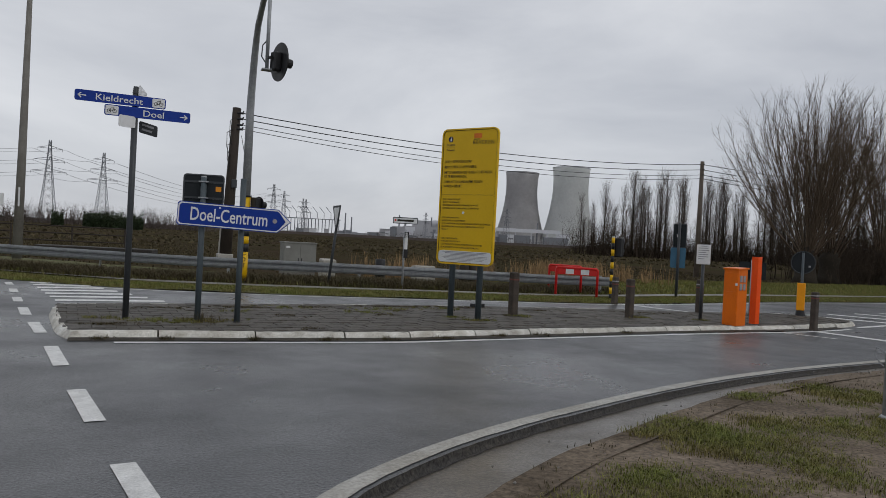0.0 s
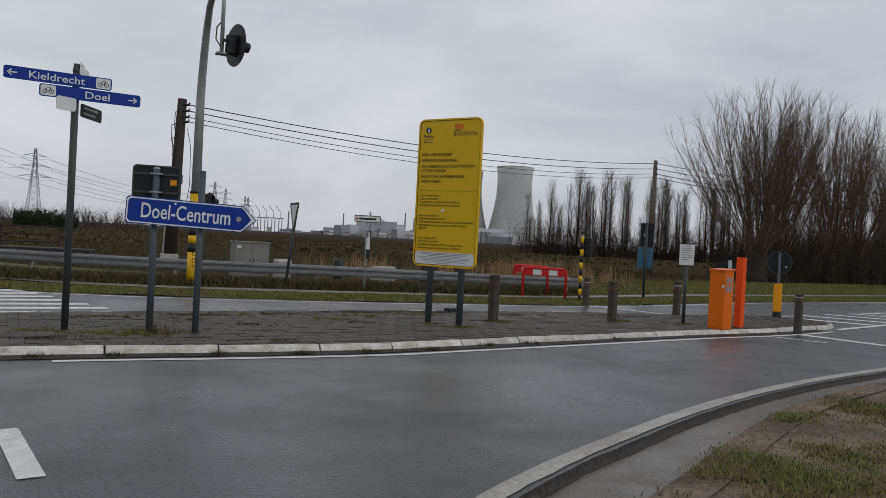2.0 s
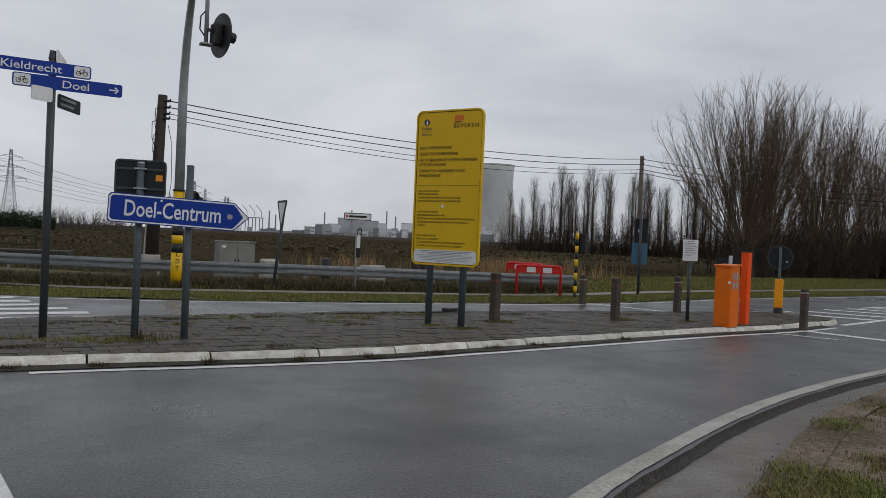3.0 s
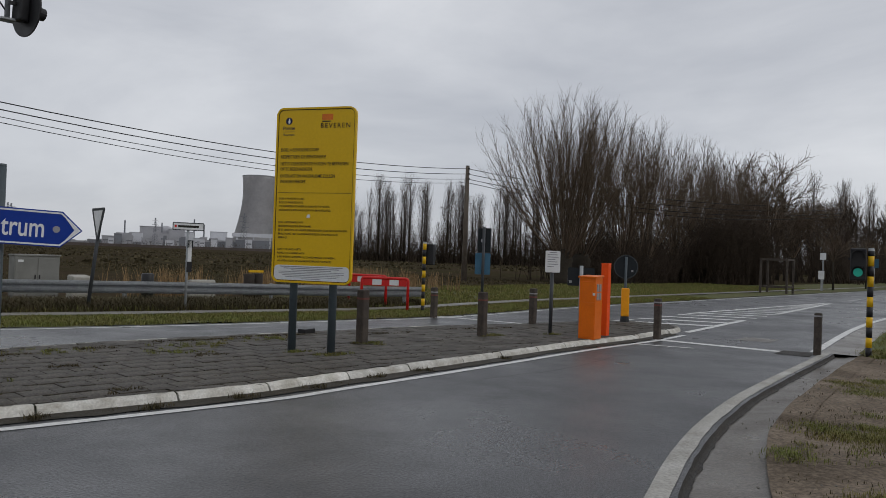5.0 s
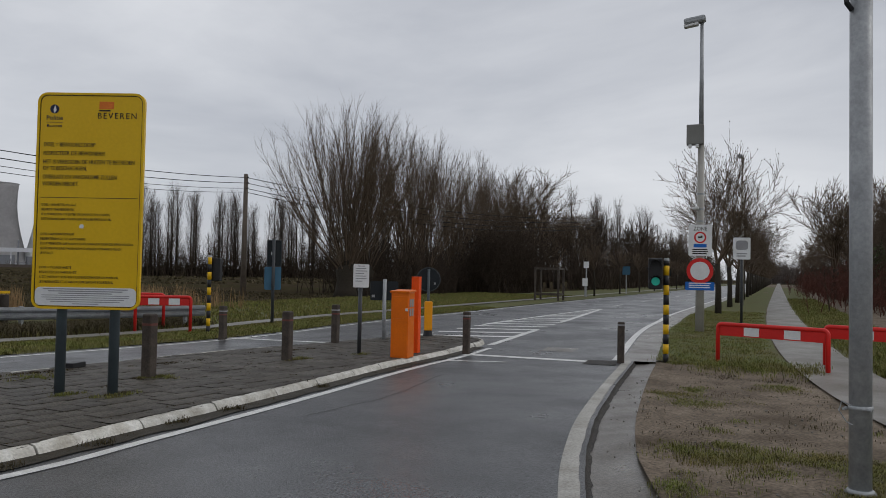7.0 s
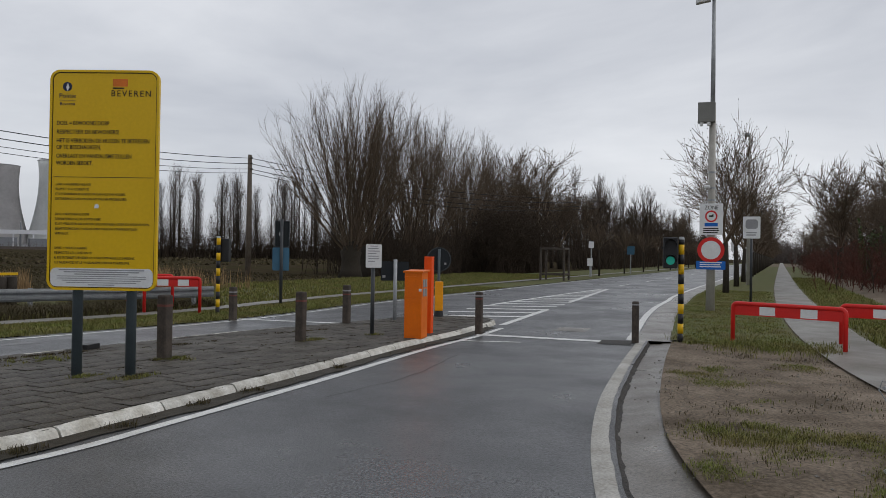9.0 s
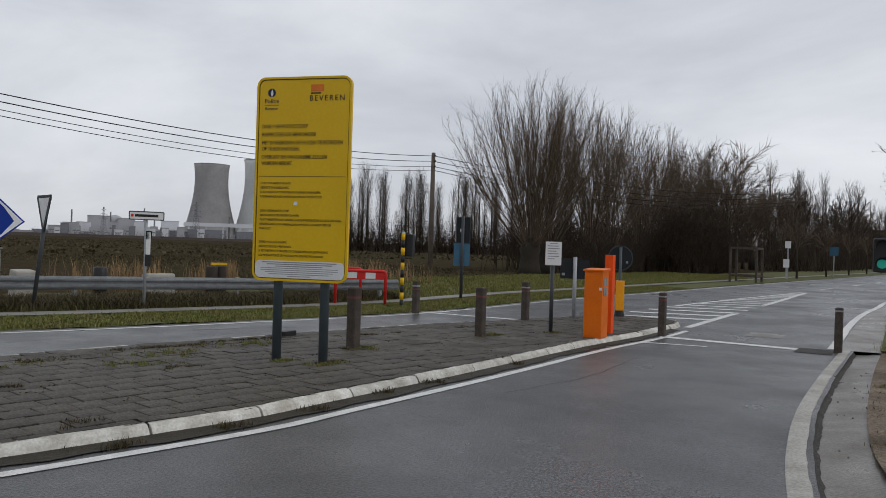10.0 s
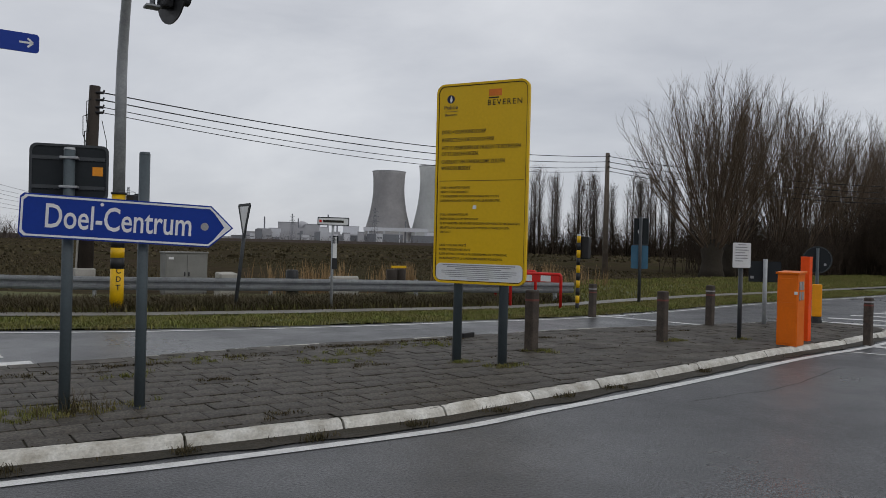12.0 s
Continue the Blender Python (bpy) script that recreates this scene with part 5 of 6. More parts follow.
t = thing("tree_guard", "square brown timber tree guard on the grass verge", "tree guard", at(47.6, 24.6, 0.05, 10))
for x in (-0.75, 0.75):
    for y in (-0.75, 0.75):
        part("post", box(bmesh.new(), 0.12, 0.12, 2.1, x, y, 1.0, 0.01), OLDWOOD, t)
for z in (2.0, 0.35):
    for s in (-0.75, 0.75):
        part("rail", box(bmesh.new(), 1.6, 0.05, 0.12, 0, s, z, 0.005), OLDWOOD, t)
        part("rail", box(bmesh.new(), 0.05, 1.6, 0.12, s, 0, z, 0.005), OLDWOOD, t)
t = thing("lamp_post", "pale lamp post further along the avenue", "lamp post", at(50.5, 13.35, 0.03))
part("shaft", tube(bmesh.new(), [(0, 0, -0.2), (0, 0, 9)], [0.12, 0.06], 10), CONCRETE, t, "", True)
part("head", box(bmesh.new(), 0.6, 0.3, 0.2, -0.1, 0.1, 9.0, 0.05), GALV, t)


# ---------- bare trees ----------
def sticks(name, segs, mt, parent, sides=3, label=""):
    """Thin tapered bars: segs holds rows of p0, p1, r0, r1."""
    s = np.array(segs, dtype=float)
    p0, p1, r0, r1 = s[:, 0:3], s[:, 3:6], s[:, 6], s[:, 7]
    d = p1 - p0
    d /= np.maximum(np.linalg.norm(d, axis=1), 1e-6)[:, None]
    ref = np.where(np.abs(d[:, 2:3]) > 0.9, np.array([[1.0, 0, 0]]), np.array([[0, 0, 1.0]]))
    u = np.cross(d, ref)
    u /= np.maximum(np.linalg.norm(u, axis=1), 1e-6)[:, None]
    v = np.cross(d, u)
    rows = []
    for p, r in ((p0, r0), (p1, r1)):
        for k in range(sides):
            a = 2 * math.pi * k / sides
            rows.append(p + r[:, None] * (math.cos(a) * u + math.sin(a) * v))
    verts = np.stack(rows, axis=1).reshape(-1, 3)
    n, m = len(s), 2 * sides
    base = (np.arange(n) * m)[:, None]
    quads = np.concatenate([base + np.array([[k, (k + 1) % sides, sides + (k + 1) % sides, sides + k]]) for k in range(sides)], axis=0)
    me = bpy.data.meshes.new(name)
    me.vertices.add(len(verts))
    me.vertices.foreach_set("co", verts.ravel())
    me.loops.add(quads.size)
    me.loops.foreach_set("vertex_index", quads.ravel().astype(np.int32))
    me.polygons.add(len(quads))
    me.polygons.foreach_set("loop_start", (np.arange(len(quads)) * 4).astype(np.int32))
    me.update(calc_edges=True)
    me.validate()
    me.materials.append(mt)
    ob = new(name, me)
    ob.parent = parent
    if label:
        ob["label"] = label
    return ob


def shoot(segs, rnd, p, d, length, r, n=5, wob=0.12, lift=0.1):
    """A wavering shoot; returns its joints with directions."""
    p, d = Vector(p), Vector(d).normalized()
    joints = []
    for i in range(n):
        d = (d + Vector((rnd.gauss(0, wob), rnd.gauss(0, wob), rnd.gauss(0, wob) + lift))).normalized()
        q = p + d * (length / n)
        ra, rb = r * (1 - 0.85 * i / n), r * (1 - 0.85 * (i + 1) / n)
        segs.append((*p, *q, ra, rb))
        joints.append((q, d.copy(), rb))
        p = q
    return joints


def aside(rnd, d, spread):
    s = Vector((rnd.gauss(0, 1), rnd.gauss(0, 1), rnd.gauss(0, 1)))
    s = (s - d * s.dot(d)).normalized()
    return (d * math.cos(spread) + s * math.sin(spread)).normalized()


def pollard_willow(x, y, h, seed, limbs=26, spread=48, label="pollard willow with a dense fan of bare upright shoots", mt=None):
    rnd = random.Random(seed)
    t = thing("willow_tree", label, "tree", pose(x, y, -0.05), "pollard willows in a row")
    th = rnd.uniform(1.5, 1.9)
    pts = [(0, 0, -0.3), (0.05, 0, 0.4), (0.1, 0.05, th * 0.65), (0.1, 0.05, th), (0.12, 0.02, th + 0.35), (0.1, 0.05, th + 0.75)]
    part("trunk", tube(bmesh.new(), pts, [0.95, 0.72, 0.62, 0.74, 0.55, 0.2], 14), TRUNK, t, "gnarled pollard trunk", True)
    segs = []
    for k in range(limbs):
        az, tilt = 2.4 * k + rnd.uniform(-0.5, 0.5), radians(spread) * ((k + 0.5) / limbs) ** 0.72
        d = Vector((math.cos(az) * math.sin(tilt), math.sin(az) * math.sin(tilt), math.cos(tilt)))
        L = (h - th) * rnd.uniform(0.86, 1.02) * (1 - 0.13 * (k / limbs) ** 2)
        start = Vector((0.1, 0, th + rnd.uniform(-0.3, 0.3))) + Vector((d.x, d.y, 0)) * 0.5
        js = shoot(segs, rnd, start, d, L, rnd.uniform(0.042, 0.075), 11, 0.035, 0.045)
        for j, (q, dd, rb) in enumerate(js):
            if j in (1, 2, 3, 4) and rnd.random() < 0.6:
                fork = shoot(segs, rnd, q, aside(rnd, dd, rnd.uniform(0.15, 0.38)), L * (0.78 - 0.085 * j) * rnd.uniform(0.8, 1.05), max(0.03, rb * 0.65), 8, 0.035, 0.06)
                for i, (q1, d1, r1) in enumerate(fork[1:]):
                    for _ in range(1 + i % 2):
                        tw = shoot(segs, rnd, q1, aside(rnd, d1, rnd.uniform(0.2, 0.5)), rnd.uniform(0.8, 1.9), 0.013, 3, 0.05, 0.1)
                        for q2, d2, r2 in tw[:2]:
                            shoot(segs, rnd, q2, aside(rnd, d2, rnd.uniform(0.25, 0.55)), rnd.uniform(0.4, 0.9), 0.0075, 2, 0.06, 0.1)
            for _ in range(0 if j < 2 else 2 if j < 6 else 3):
                tw = shoot(segs, rnd, q, aside(rnd, dd, rnd.uniform(0.2, 0.55)), rnd.uniform(0.8, 2.0) * (1 - 0.04 * j), max(0.012, rb * 0.3), 3, 0.05, 0.1)
                for q2, d2, r2 in tw:
                    shoot(segs, rnd, q2, aside(rnd, d2, rnd.uniform(0.25, 0.6)), rnd.uniform(0.4, 1.0), 0.0075, 2, 0.06, 0.1)
    sticks("crown", segs, mt or BARK, t, 3, "bare limbs and twigs")
    return t


def bare_tree(x, y, h, seed, name="bare_tree", label="bare round-headed winter tree", crown=0.35, trunk=0.16, levels=4, mt=None, pods=False, group="", spread=0.75, z=-0.05, low=0.28, twig=0.012, dens=0.85):
    rnd = random.Random(seed)
    t = thing(name, label, "tree", pose(x, y, z), group)
    part("trunk", tube(bmesh.new(), [(0, 0, -0.3), (0.02, 0, h * low * 0.5), (rnd.uniform(-0.1, 0.1), 0.05, h * low)], [trunk * 1.25, trunk, trunk * 0.85], 10), TRUNK, t, "", True)
    segs, balls = [], []

    def grow(p, d, length, r, level):
        js = shoot(segs, rnd, p, d, length, r, 4, 0.13, 0.05)
        if level == 0:
            if pods:
                balls.append(js[-1][0])
            return
        for j, (q, dd, rb) in enumerate(js):
            for _ in range(2 if j < 3 else 3):
                if rnd.random() < dens:
                    grow(q, aside(rnd, dd, rnd.uniform(0.35, spread)), length * rnd.uniform(0.5, 0.72), max(twig, rb * 0.7), level - 1)
    p0 = Vector((0, 0.04, h * low))
    for k in range(5):
        az = 2 * math.pi * k / 5 + rnd.uniform(-0.4, 0.4)
        tilt = rnd.uniform(0.15, 0.75) if k else 0.05
        d = Vector((math.cos(az) * math.sin(tilt), math.sin(az) * math.sin(tilt), math.cos(tilt)))
        grow(p0, d, h * crown, trunk * 0.6, levels - 1)
    sticks("crown", segs, mt or BARK, t, 3, "bare branches")
    if balls:
        vs, fs = [], []
        for b in balls[::2]:
            r = 0.024
            o = len(vs)
            vs += [(b.x + r, b.y, b.z), (b.x - r, b.y, b.z), (b.x, b.y + r, b.z), (b.x, b.y - r, b.z), (b.x, b.y, b.z + r * 1.3), (b.x, b.y, b.z - r * 1.3)]
            fs += [(o + a, o + b2, o + c) for a, b2, c in ((0, 2, 4), (2, 1, 4), (1, 3, 4), (3, 0, 4), (2, 0, 5), (1, 2, 5), (3, 1, 5), (0, 3, 5))]
        raw("buds", vs, fs, TRUNK, t, "dark buds")["kind"] = "stuff"
    return t


def poplar(x, y, h, seed):
    rnd = random.Random(seed)
    t = thing("poplar_tree", "slender bare poplar in a distant row", "tree", pose(x, y, -0.1), "row of bare poplars")
    part("trunk", tube(bmesh.new(), [(0, 0, -0.3), (0, 0, h * 0.35), (0.1, 0, h * 0.97)], [0.24, 0.17, 0.03], 7), TRUNK, t, "", True)
    segs = []
    for k in range(44):
        z = h * (0.16 + 0.76 * k / 44) + rnd.uniform(-0.3, 0.3)
        az = rnd.uniform(0, 2 * math.pi)
        d = Vector((math.cos(az) * 0.4, math.sin(az) * 0.4, 1))
        js = shoot(segs, rnd, (0.05, 0, z), d, min(h * 0.29, (h - z) * 0.9 + 1.0) * rnd.uniform(0.55, 1), 0.04, 4, 0.06, 0.14)
        for q, dd, rb in js:
            for _ in range(3):
                shoot(segs, rnd, q, aside(rnd, dd, 0.38), rnd.uniform(0.8, 2.0), 0.017, 2, 0.08, 0.15)
    sticks("crown", segs, BARK_FAR, t, 3)
    return t


def thicket(name, points, seed, mt, label, hmin, hmax, each=26, r=0.03, category="thicket"):
    """A mass of bare shrub stems that nobody could count."""
    rnd = random.Random(seed)
    segs = []
    for x, y, w in points:
        for k in range(each):
            px, py = x + rnd.gauss(0, w), y + rnd.gauss(0, w)
            h = rnd.uniform(hmin, hmax)
            js = shoot(segs, rnd, (px, py, -0.1), (rnd.gauss(0, 0.25), rnd.gauss(0, 0.25), 1), h, r * rnd.uniform(0.8, 1.5), 4, 0.13, 0.05)
            for q, dd, rb in js:
                for _ in range(3):
                    tw = shoot(segs, rnd, q, aside(rnd, dd, rnd.uniform(0.4, 1.0)), h * rnd.uniform(0.15, 0.35), max(0.012, rb * 0.6), 2, 0.12, 0.1)
                    for q2, d2, r2 in tw:
                        shoot(segs, rnd, q2, aside(rnd, d2, 0.7), h * rnd.uniform(0.08, 0.16), 0.012, 2, 0.1, 0.1)
    ob = sticks(name, segs, mt, None, 3)
    return tagged(ob, label, category, kind="stuff")


def leafy(name, x, y, sx, sy, h, n, seed, mt, label, size=0.25, z=0.0):
    """An evergreen mass of many small leaves with an uneven outline."""
    rnd = random.Random(seed)
    vs, fs = [], []
    for k in range(n):
        u, v, w = rnd.uniform(-1, 1), rnd.uniform(-1, 1), rnd.random()
        top = h * (0.72 + 0.6 * noise.noise((x + u * sx * 0.5, y + v * 2, seed)))
        p = Vector((x + u * sx, y + v * sy, z + w * top))
        a, b = Vector((rnd.gauss(0, 1), rnd.gauss(0, 1), rnd.gauss(0, 1))).normalized(), Vector((rnd.gauss(0, 1), rnd.gauss(0, 1), rnd.gauss(0, 1))).normalized()
        o = len(vs)
        s = size * rnd.uniform(0.6, 1.3)
        vs += [p - a * s, p + b * s * 0.5, p + a * s, p - b * s * 0.5]
        fs.append((o, o + 1, o + 2, o + 3))
    return tagged(raw(name, vs, fs, mt), label, "bushes", kind="stuff")


def scatter(kinds, rows, seed):
    """Copies of a few grown trees, turned and sized differently: rows of x, y, height over that of the original."""
    rnd = random.Random(seed)
    for k, (x, y, s) in enumerate(rows):
        copy_thing(kinds[k % len(kinds)], pose(x, y, -0.05, 0, 0, rnd.uniform(0, 360)) @ Matrix.Diagonal((s * rnd.uniform(0.85, 1.15), s * rnd.uniform(0.85, 1.15), s, 1)))


willows = [pollard_willow(x, y, h, 40 + k, n, sp) for k, (x, y, h, n, sp) in enumerate(((43.8, 38.2, 12.7, 44, 47), (46.8, 38.9, 12.9, 26, 36), (52.2, 39.0, 12.8, 22, 36)))]
scatter(willows[1:], [(56.8, 40.0, 0.98), (62.8, 40.8, 0.98), (70.0, 42.5, 1.0), (76.5, 44.0, 1.0), (84, 46.5, 1.02), (92, 49, 1.02)], 5)
spread_trees = [bare_tree(80.0, 40.4, 16.5, 7, label="bare spreading winter tree behind the willows", crown=0.30, trunk=0.48, levels=4, spread=0.8, low=0.24, twig=0.028, dens=0.7), bare_tree(95, 44.0, 11.5, 8, label="bare spreading winter tree behind the willows", crown=0.30, trunk=0.3, levels=4, spread=0.75, low=0.25, twig=0.026, dens=0.68)]
# the poplar row behind the field
poplars = [poplar(128.5, 158.0, 22, 100), poplar(140.0, 149.0, 21, 101), poplar(152, 141, 20, 102), poplar(122, 161, 21, 103)]
rr = random.Random(31)
rows = [(112 + 123 * k / 135 + rr.uniform(-2.2, 2.2), 167.4 - 81.4 * k / 135 + rr.uniform(-4, 4), (0.42 if k < 4 else 0.6 if k < 7 else rr.uniform(0.72, 1.02))) for k in range(136)]
scatter(poplars, rows, 6)
rows = [(120 + 122 * k / 50 + rr.uniform(-3, 3), 177 - 75 * k / 50 + rr.uniform(-6, 6), rr.uniform(0.5, 0.75)) for k in range(51)]
scatter(poplars, rows, 7)
pts = [(111 + 133 * k / 70, 166 - 88 * k / 70, 2.6) for k in range(71)]
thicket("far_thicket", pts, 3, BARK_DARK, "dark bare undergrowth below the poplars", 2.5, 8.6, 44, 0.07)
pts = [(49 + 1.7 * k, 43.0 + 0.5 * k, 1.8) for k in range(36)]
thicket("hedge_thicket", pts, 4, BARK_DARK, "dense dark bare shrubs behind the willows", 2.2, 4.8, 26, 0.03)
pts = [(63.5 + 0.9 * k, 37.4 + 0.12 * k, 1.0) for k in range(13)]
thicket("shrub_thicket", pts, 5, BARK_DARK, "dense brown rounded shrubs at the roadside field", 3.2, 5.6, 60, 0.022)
# left side of the avenue, farther along
rows = [(100 + 7 * k + rr.uniform(-3, 3), 46 + 0.14 * 7 * k + rr.uniform(-4, 8), rr.uniform(1.0, 1.4)) for k in range(34)]
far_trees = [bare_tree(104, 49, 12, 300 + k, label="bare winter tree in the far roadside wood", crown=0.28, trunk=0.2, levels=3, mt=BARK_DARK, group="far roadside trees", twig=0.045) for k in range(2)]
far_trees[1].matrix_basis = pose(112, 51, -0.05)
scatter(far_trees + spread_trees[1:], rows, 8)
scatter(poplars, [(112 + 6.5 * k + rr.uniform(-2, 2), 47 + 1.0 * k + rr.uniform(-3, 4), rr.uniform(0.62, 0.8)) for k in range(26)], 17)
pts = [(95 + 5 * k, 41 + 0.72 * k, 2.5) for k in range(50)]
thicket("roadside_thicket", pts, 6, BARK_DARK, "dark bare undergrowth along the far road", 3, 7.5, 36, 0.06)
young = bare_tree(61.7, 26.7, 5.5, 500, name="young_tree", label="slim young bare tree on the grass verge", crown=0.22, trunk=0.07, levels=3, group="young verge trees", low=0.4, twig=0.018)
scatter([young], [(61.7 + 11 * k, 26.7 + 1.485 * k, 1.0) for k in range(1, 12)], 9)
# the avenue on the right
av = [bare_tree(37.0 + 9.3 * k, 11.95 + 1.2834 * k, 8.6, 600 + k, name="avenue_tree", label="bare avenue tree with dark buds beside the footpath", crown=0.29, trunk=0.13, levels=4, pods=True, group="avenue trees", spread=0.58, low=0.27, dens=0.66) for k in range(2)]
scatter(av, [(37.0 + 9.3 * k, 11.95 + 1.2834 * k, 1.0) for k in range(2, 40)], 10)
# wood to the right of the footpath
wood = [bare_tree(76, 10.2, 12.5, 700, label="broad bare tree in the wood by the footpath", crown=0.29, trunk=0.3, levels=4, group="trees by the footpath", low=0.22, twig=0.026, dens=0.7), bare_tree(106, 10.5, 14, 701, label="broad bare tree in the wood by the footpath", crown=0.29, trunk=0.3, levels=4, group="trees by the footpath", low=0.22, twig=0.026, dens=0.7)]
scatter(wood, [(66, 3.5, 0.85), (85, 6.5, 0.9), (93, 6.0, 0.85), (114, 9.0, 1.0), (124, 12.5, 0.95), (137, 13.5, 1.0), (152, 15.5, 1.0), (172, 19.5, 1.0), (197, 23.5, 0.9), (228, 27.5, 1.0), (260, 32, 1.0), (58, 0.5, 0.85), (50, 2.6, 0.75), (56, 5.0, 0.8), (70, 6.5, 0.9)], 11)
pts = [(40 + 2.4 * k, 5.4 + 0.14 * 2.4 * k - (0.8 if k % 2 else 2.5), 1.4) for k in range(40)]
REDSTEM = material("red-brown stems", (0.10, 0.035, 0.025), 0.85, second=(0.06, 0.03, 0.022), scale=1, grain=12, grain_amount=0.3, bump=0, island=0.3, spec=0.2)
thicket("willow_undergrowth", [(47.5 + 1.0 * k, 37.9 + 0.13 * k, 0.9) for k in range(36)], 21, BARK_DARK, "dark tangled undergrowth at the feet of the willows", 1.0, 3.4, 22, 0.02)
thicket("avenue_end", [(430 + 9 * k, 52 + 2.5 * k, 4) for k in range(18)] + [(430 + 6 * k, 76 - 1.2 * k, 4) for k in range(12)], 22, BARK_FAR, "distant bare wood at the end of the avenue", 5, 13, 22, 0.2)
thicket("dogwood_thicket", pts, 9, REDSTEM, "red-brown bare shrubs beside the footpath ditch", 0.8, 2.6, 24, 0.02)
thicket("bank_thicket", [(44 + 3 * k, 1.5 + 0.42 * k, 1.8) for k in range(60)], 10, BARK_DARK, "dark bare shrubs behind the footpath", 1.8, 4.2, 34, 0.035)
leafy("evergreen_bush", 64, 7.0, 1.5, 1.2, 4.6, 5000, 4, material("ivy leaves", (0.035, 0.06, 0.012), 0.6, second=(0.06, 0.075, 0.02), scale=0.8, grain=6, bump=0, island=0.4), "green ivy-covered bush by the footpath", 0.12)

# ---------- the far side of the field ----------
leafy("evergreen_belt", 2.5, 249, 8.2, 2.5, 5.2, 9000, 11, LEAF, "dark evergreen windbreak far across the field", 0.3)
leafy("evergreen_belt", -12.5, 252, 1.6, 1.5, 5.0, 1500, 12, LEAF, "small dark evergreen clump far across the field", 0.3)
pts = [(-140 + 5.5 * k, 430 + 0.6 * k, 3.5) for k in range(36)]
thicket("far_woods", [(330 + 16 * k, 1000 - 7 * k, 8) for k in range(50)], 14, BARK_FAR, "distant low bare wood before the power station", 4, 11, 12, 0.2)
thicket("far_treeline", pts, 13, BARK_FAR, "distant bare tree line beyond the field", 4, 10.5, 34, 0.13)
tagged(raw("distant_bank", [(-900, 1250, -0.5), (1500, 1250, -0.5), (1500, 1250, 4.5), (-900, 1250, 4.0), (-900, 1260, -0.5), (1500, 1260, -0.5), (1500, 1260, 4.5), (-900, 1260, 4.0)], [(0, 1, 2, 3), (3, 2, 6, 7), (4, 7, 6, 5)], BARK_FAR), "distant dark bank along the field", "bank", kind="structure")


def pylon(x, y, h, seed, arms=3, turn=20):
    t = thing("pylon", "grey steel lattice power pylon far across the field", "pylon", pose(x, y, -0.5, 0, 0, turn), "power pylons")
    segs = []
    r = h * 0.0038

    def w(z):
        return h * (0.085 * (1 - z / h) ** 1.3 + 0.012)
    levels = [h * k / 11 for k in range(12)]
    for za, zb in zip(levels, levels[1:]):
        a, b = w(za), w(zb)
        for sx, sy in ((1, 1), (1, -1), (-1, -1), (-1, 1)):
            segs.append((sx * a, sy * a, za, sx * b, sy * b, zb, r, r))
        for (sx, sy), (ex, ey) in (((1, 1), (1, -1)), ((1, -1), (-1, -1)), ((-1, -1), (-1, 1)), ((-1, 1), (1, 1))):
            segs.append((sx * a, sy * a, za, ex * b, ey * b, zb, r * 0.6, r * 0.6))
            segs.append((ex * a, ey * a, za, sx * b, sy * b, zb, r * 0.6, r * 0.6))
    sticks("lattice", segs, HAZE_S, t, 3)
    for k in range(arms):
        z = h * (0.62 + 0.14 * k)
        L = h * (0.2 - 0.03 * k)
        sg = []
        for s in (-1, 1):
            sg += [(0, 0, z, s * L, 0, z, r, r * 0.7), (0, 0, z + h * 0.035, s * L, 0, z, r, r * 0.7), (s * L * 0.5, 0, z, s * L * 0.5, 0, z + h * 0.018, r * 0.6, r * 0.6), (s * L, 0, z, s * L, 0, z - h * 0.03, r * 0.7, r * 0.7)]
        sticks("arm", sg, HAZE_S, t, 3)
    return t


for x, y, h, tn in ((-43.3, 698, 66, 15), (-4.1, 800, 68, 15), (287, 1472, 92, 10), (325, 1560, 85, 10), (350, 1500, 70, 20), (415, 1751, 80, 10), (690, 1700, 66, 30), (905, 1700, 90, 20), (300, 1800, 80, 0)):
    pylon(x, y, h, 1, 3, tn)
line = thing("power_lines", "thin far power lines between the pylons", "cables")
for k in range(3):
    for s in (-1, 1):
        z = 66 * (0.60 + 0.14 * k)
        part("cable", tube(bmesh.new(), sag((-43 + s * 12, 698, z), (-330 + s * 12, 600, z), 12, 10), 0.14, 4), HAZE_S, line)
        part("cable", tube(bmesh.new(), sag((-43 + s * 12, 698, z), (-4 + s * 12, 800, z), 3, 6), 0.14, 4), HAZE_S, line)
        part("cable", tube(bmesh.new(), sag((-4 + s * 12, 800, z), (287 + s * 14, 1472, z + 15), 16, 12), 0.2, 4), HAZE_S, line)


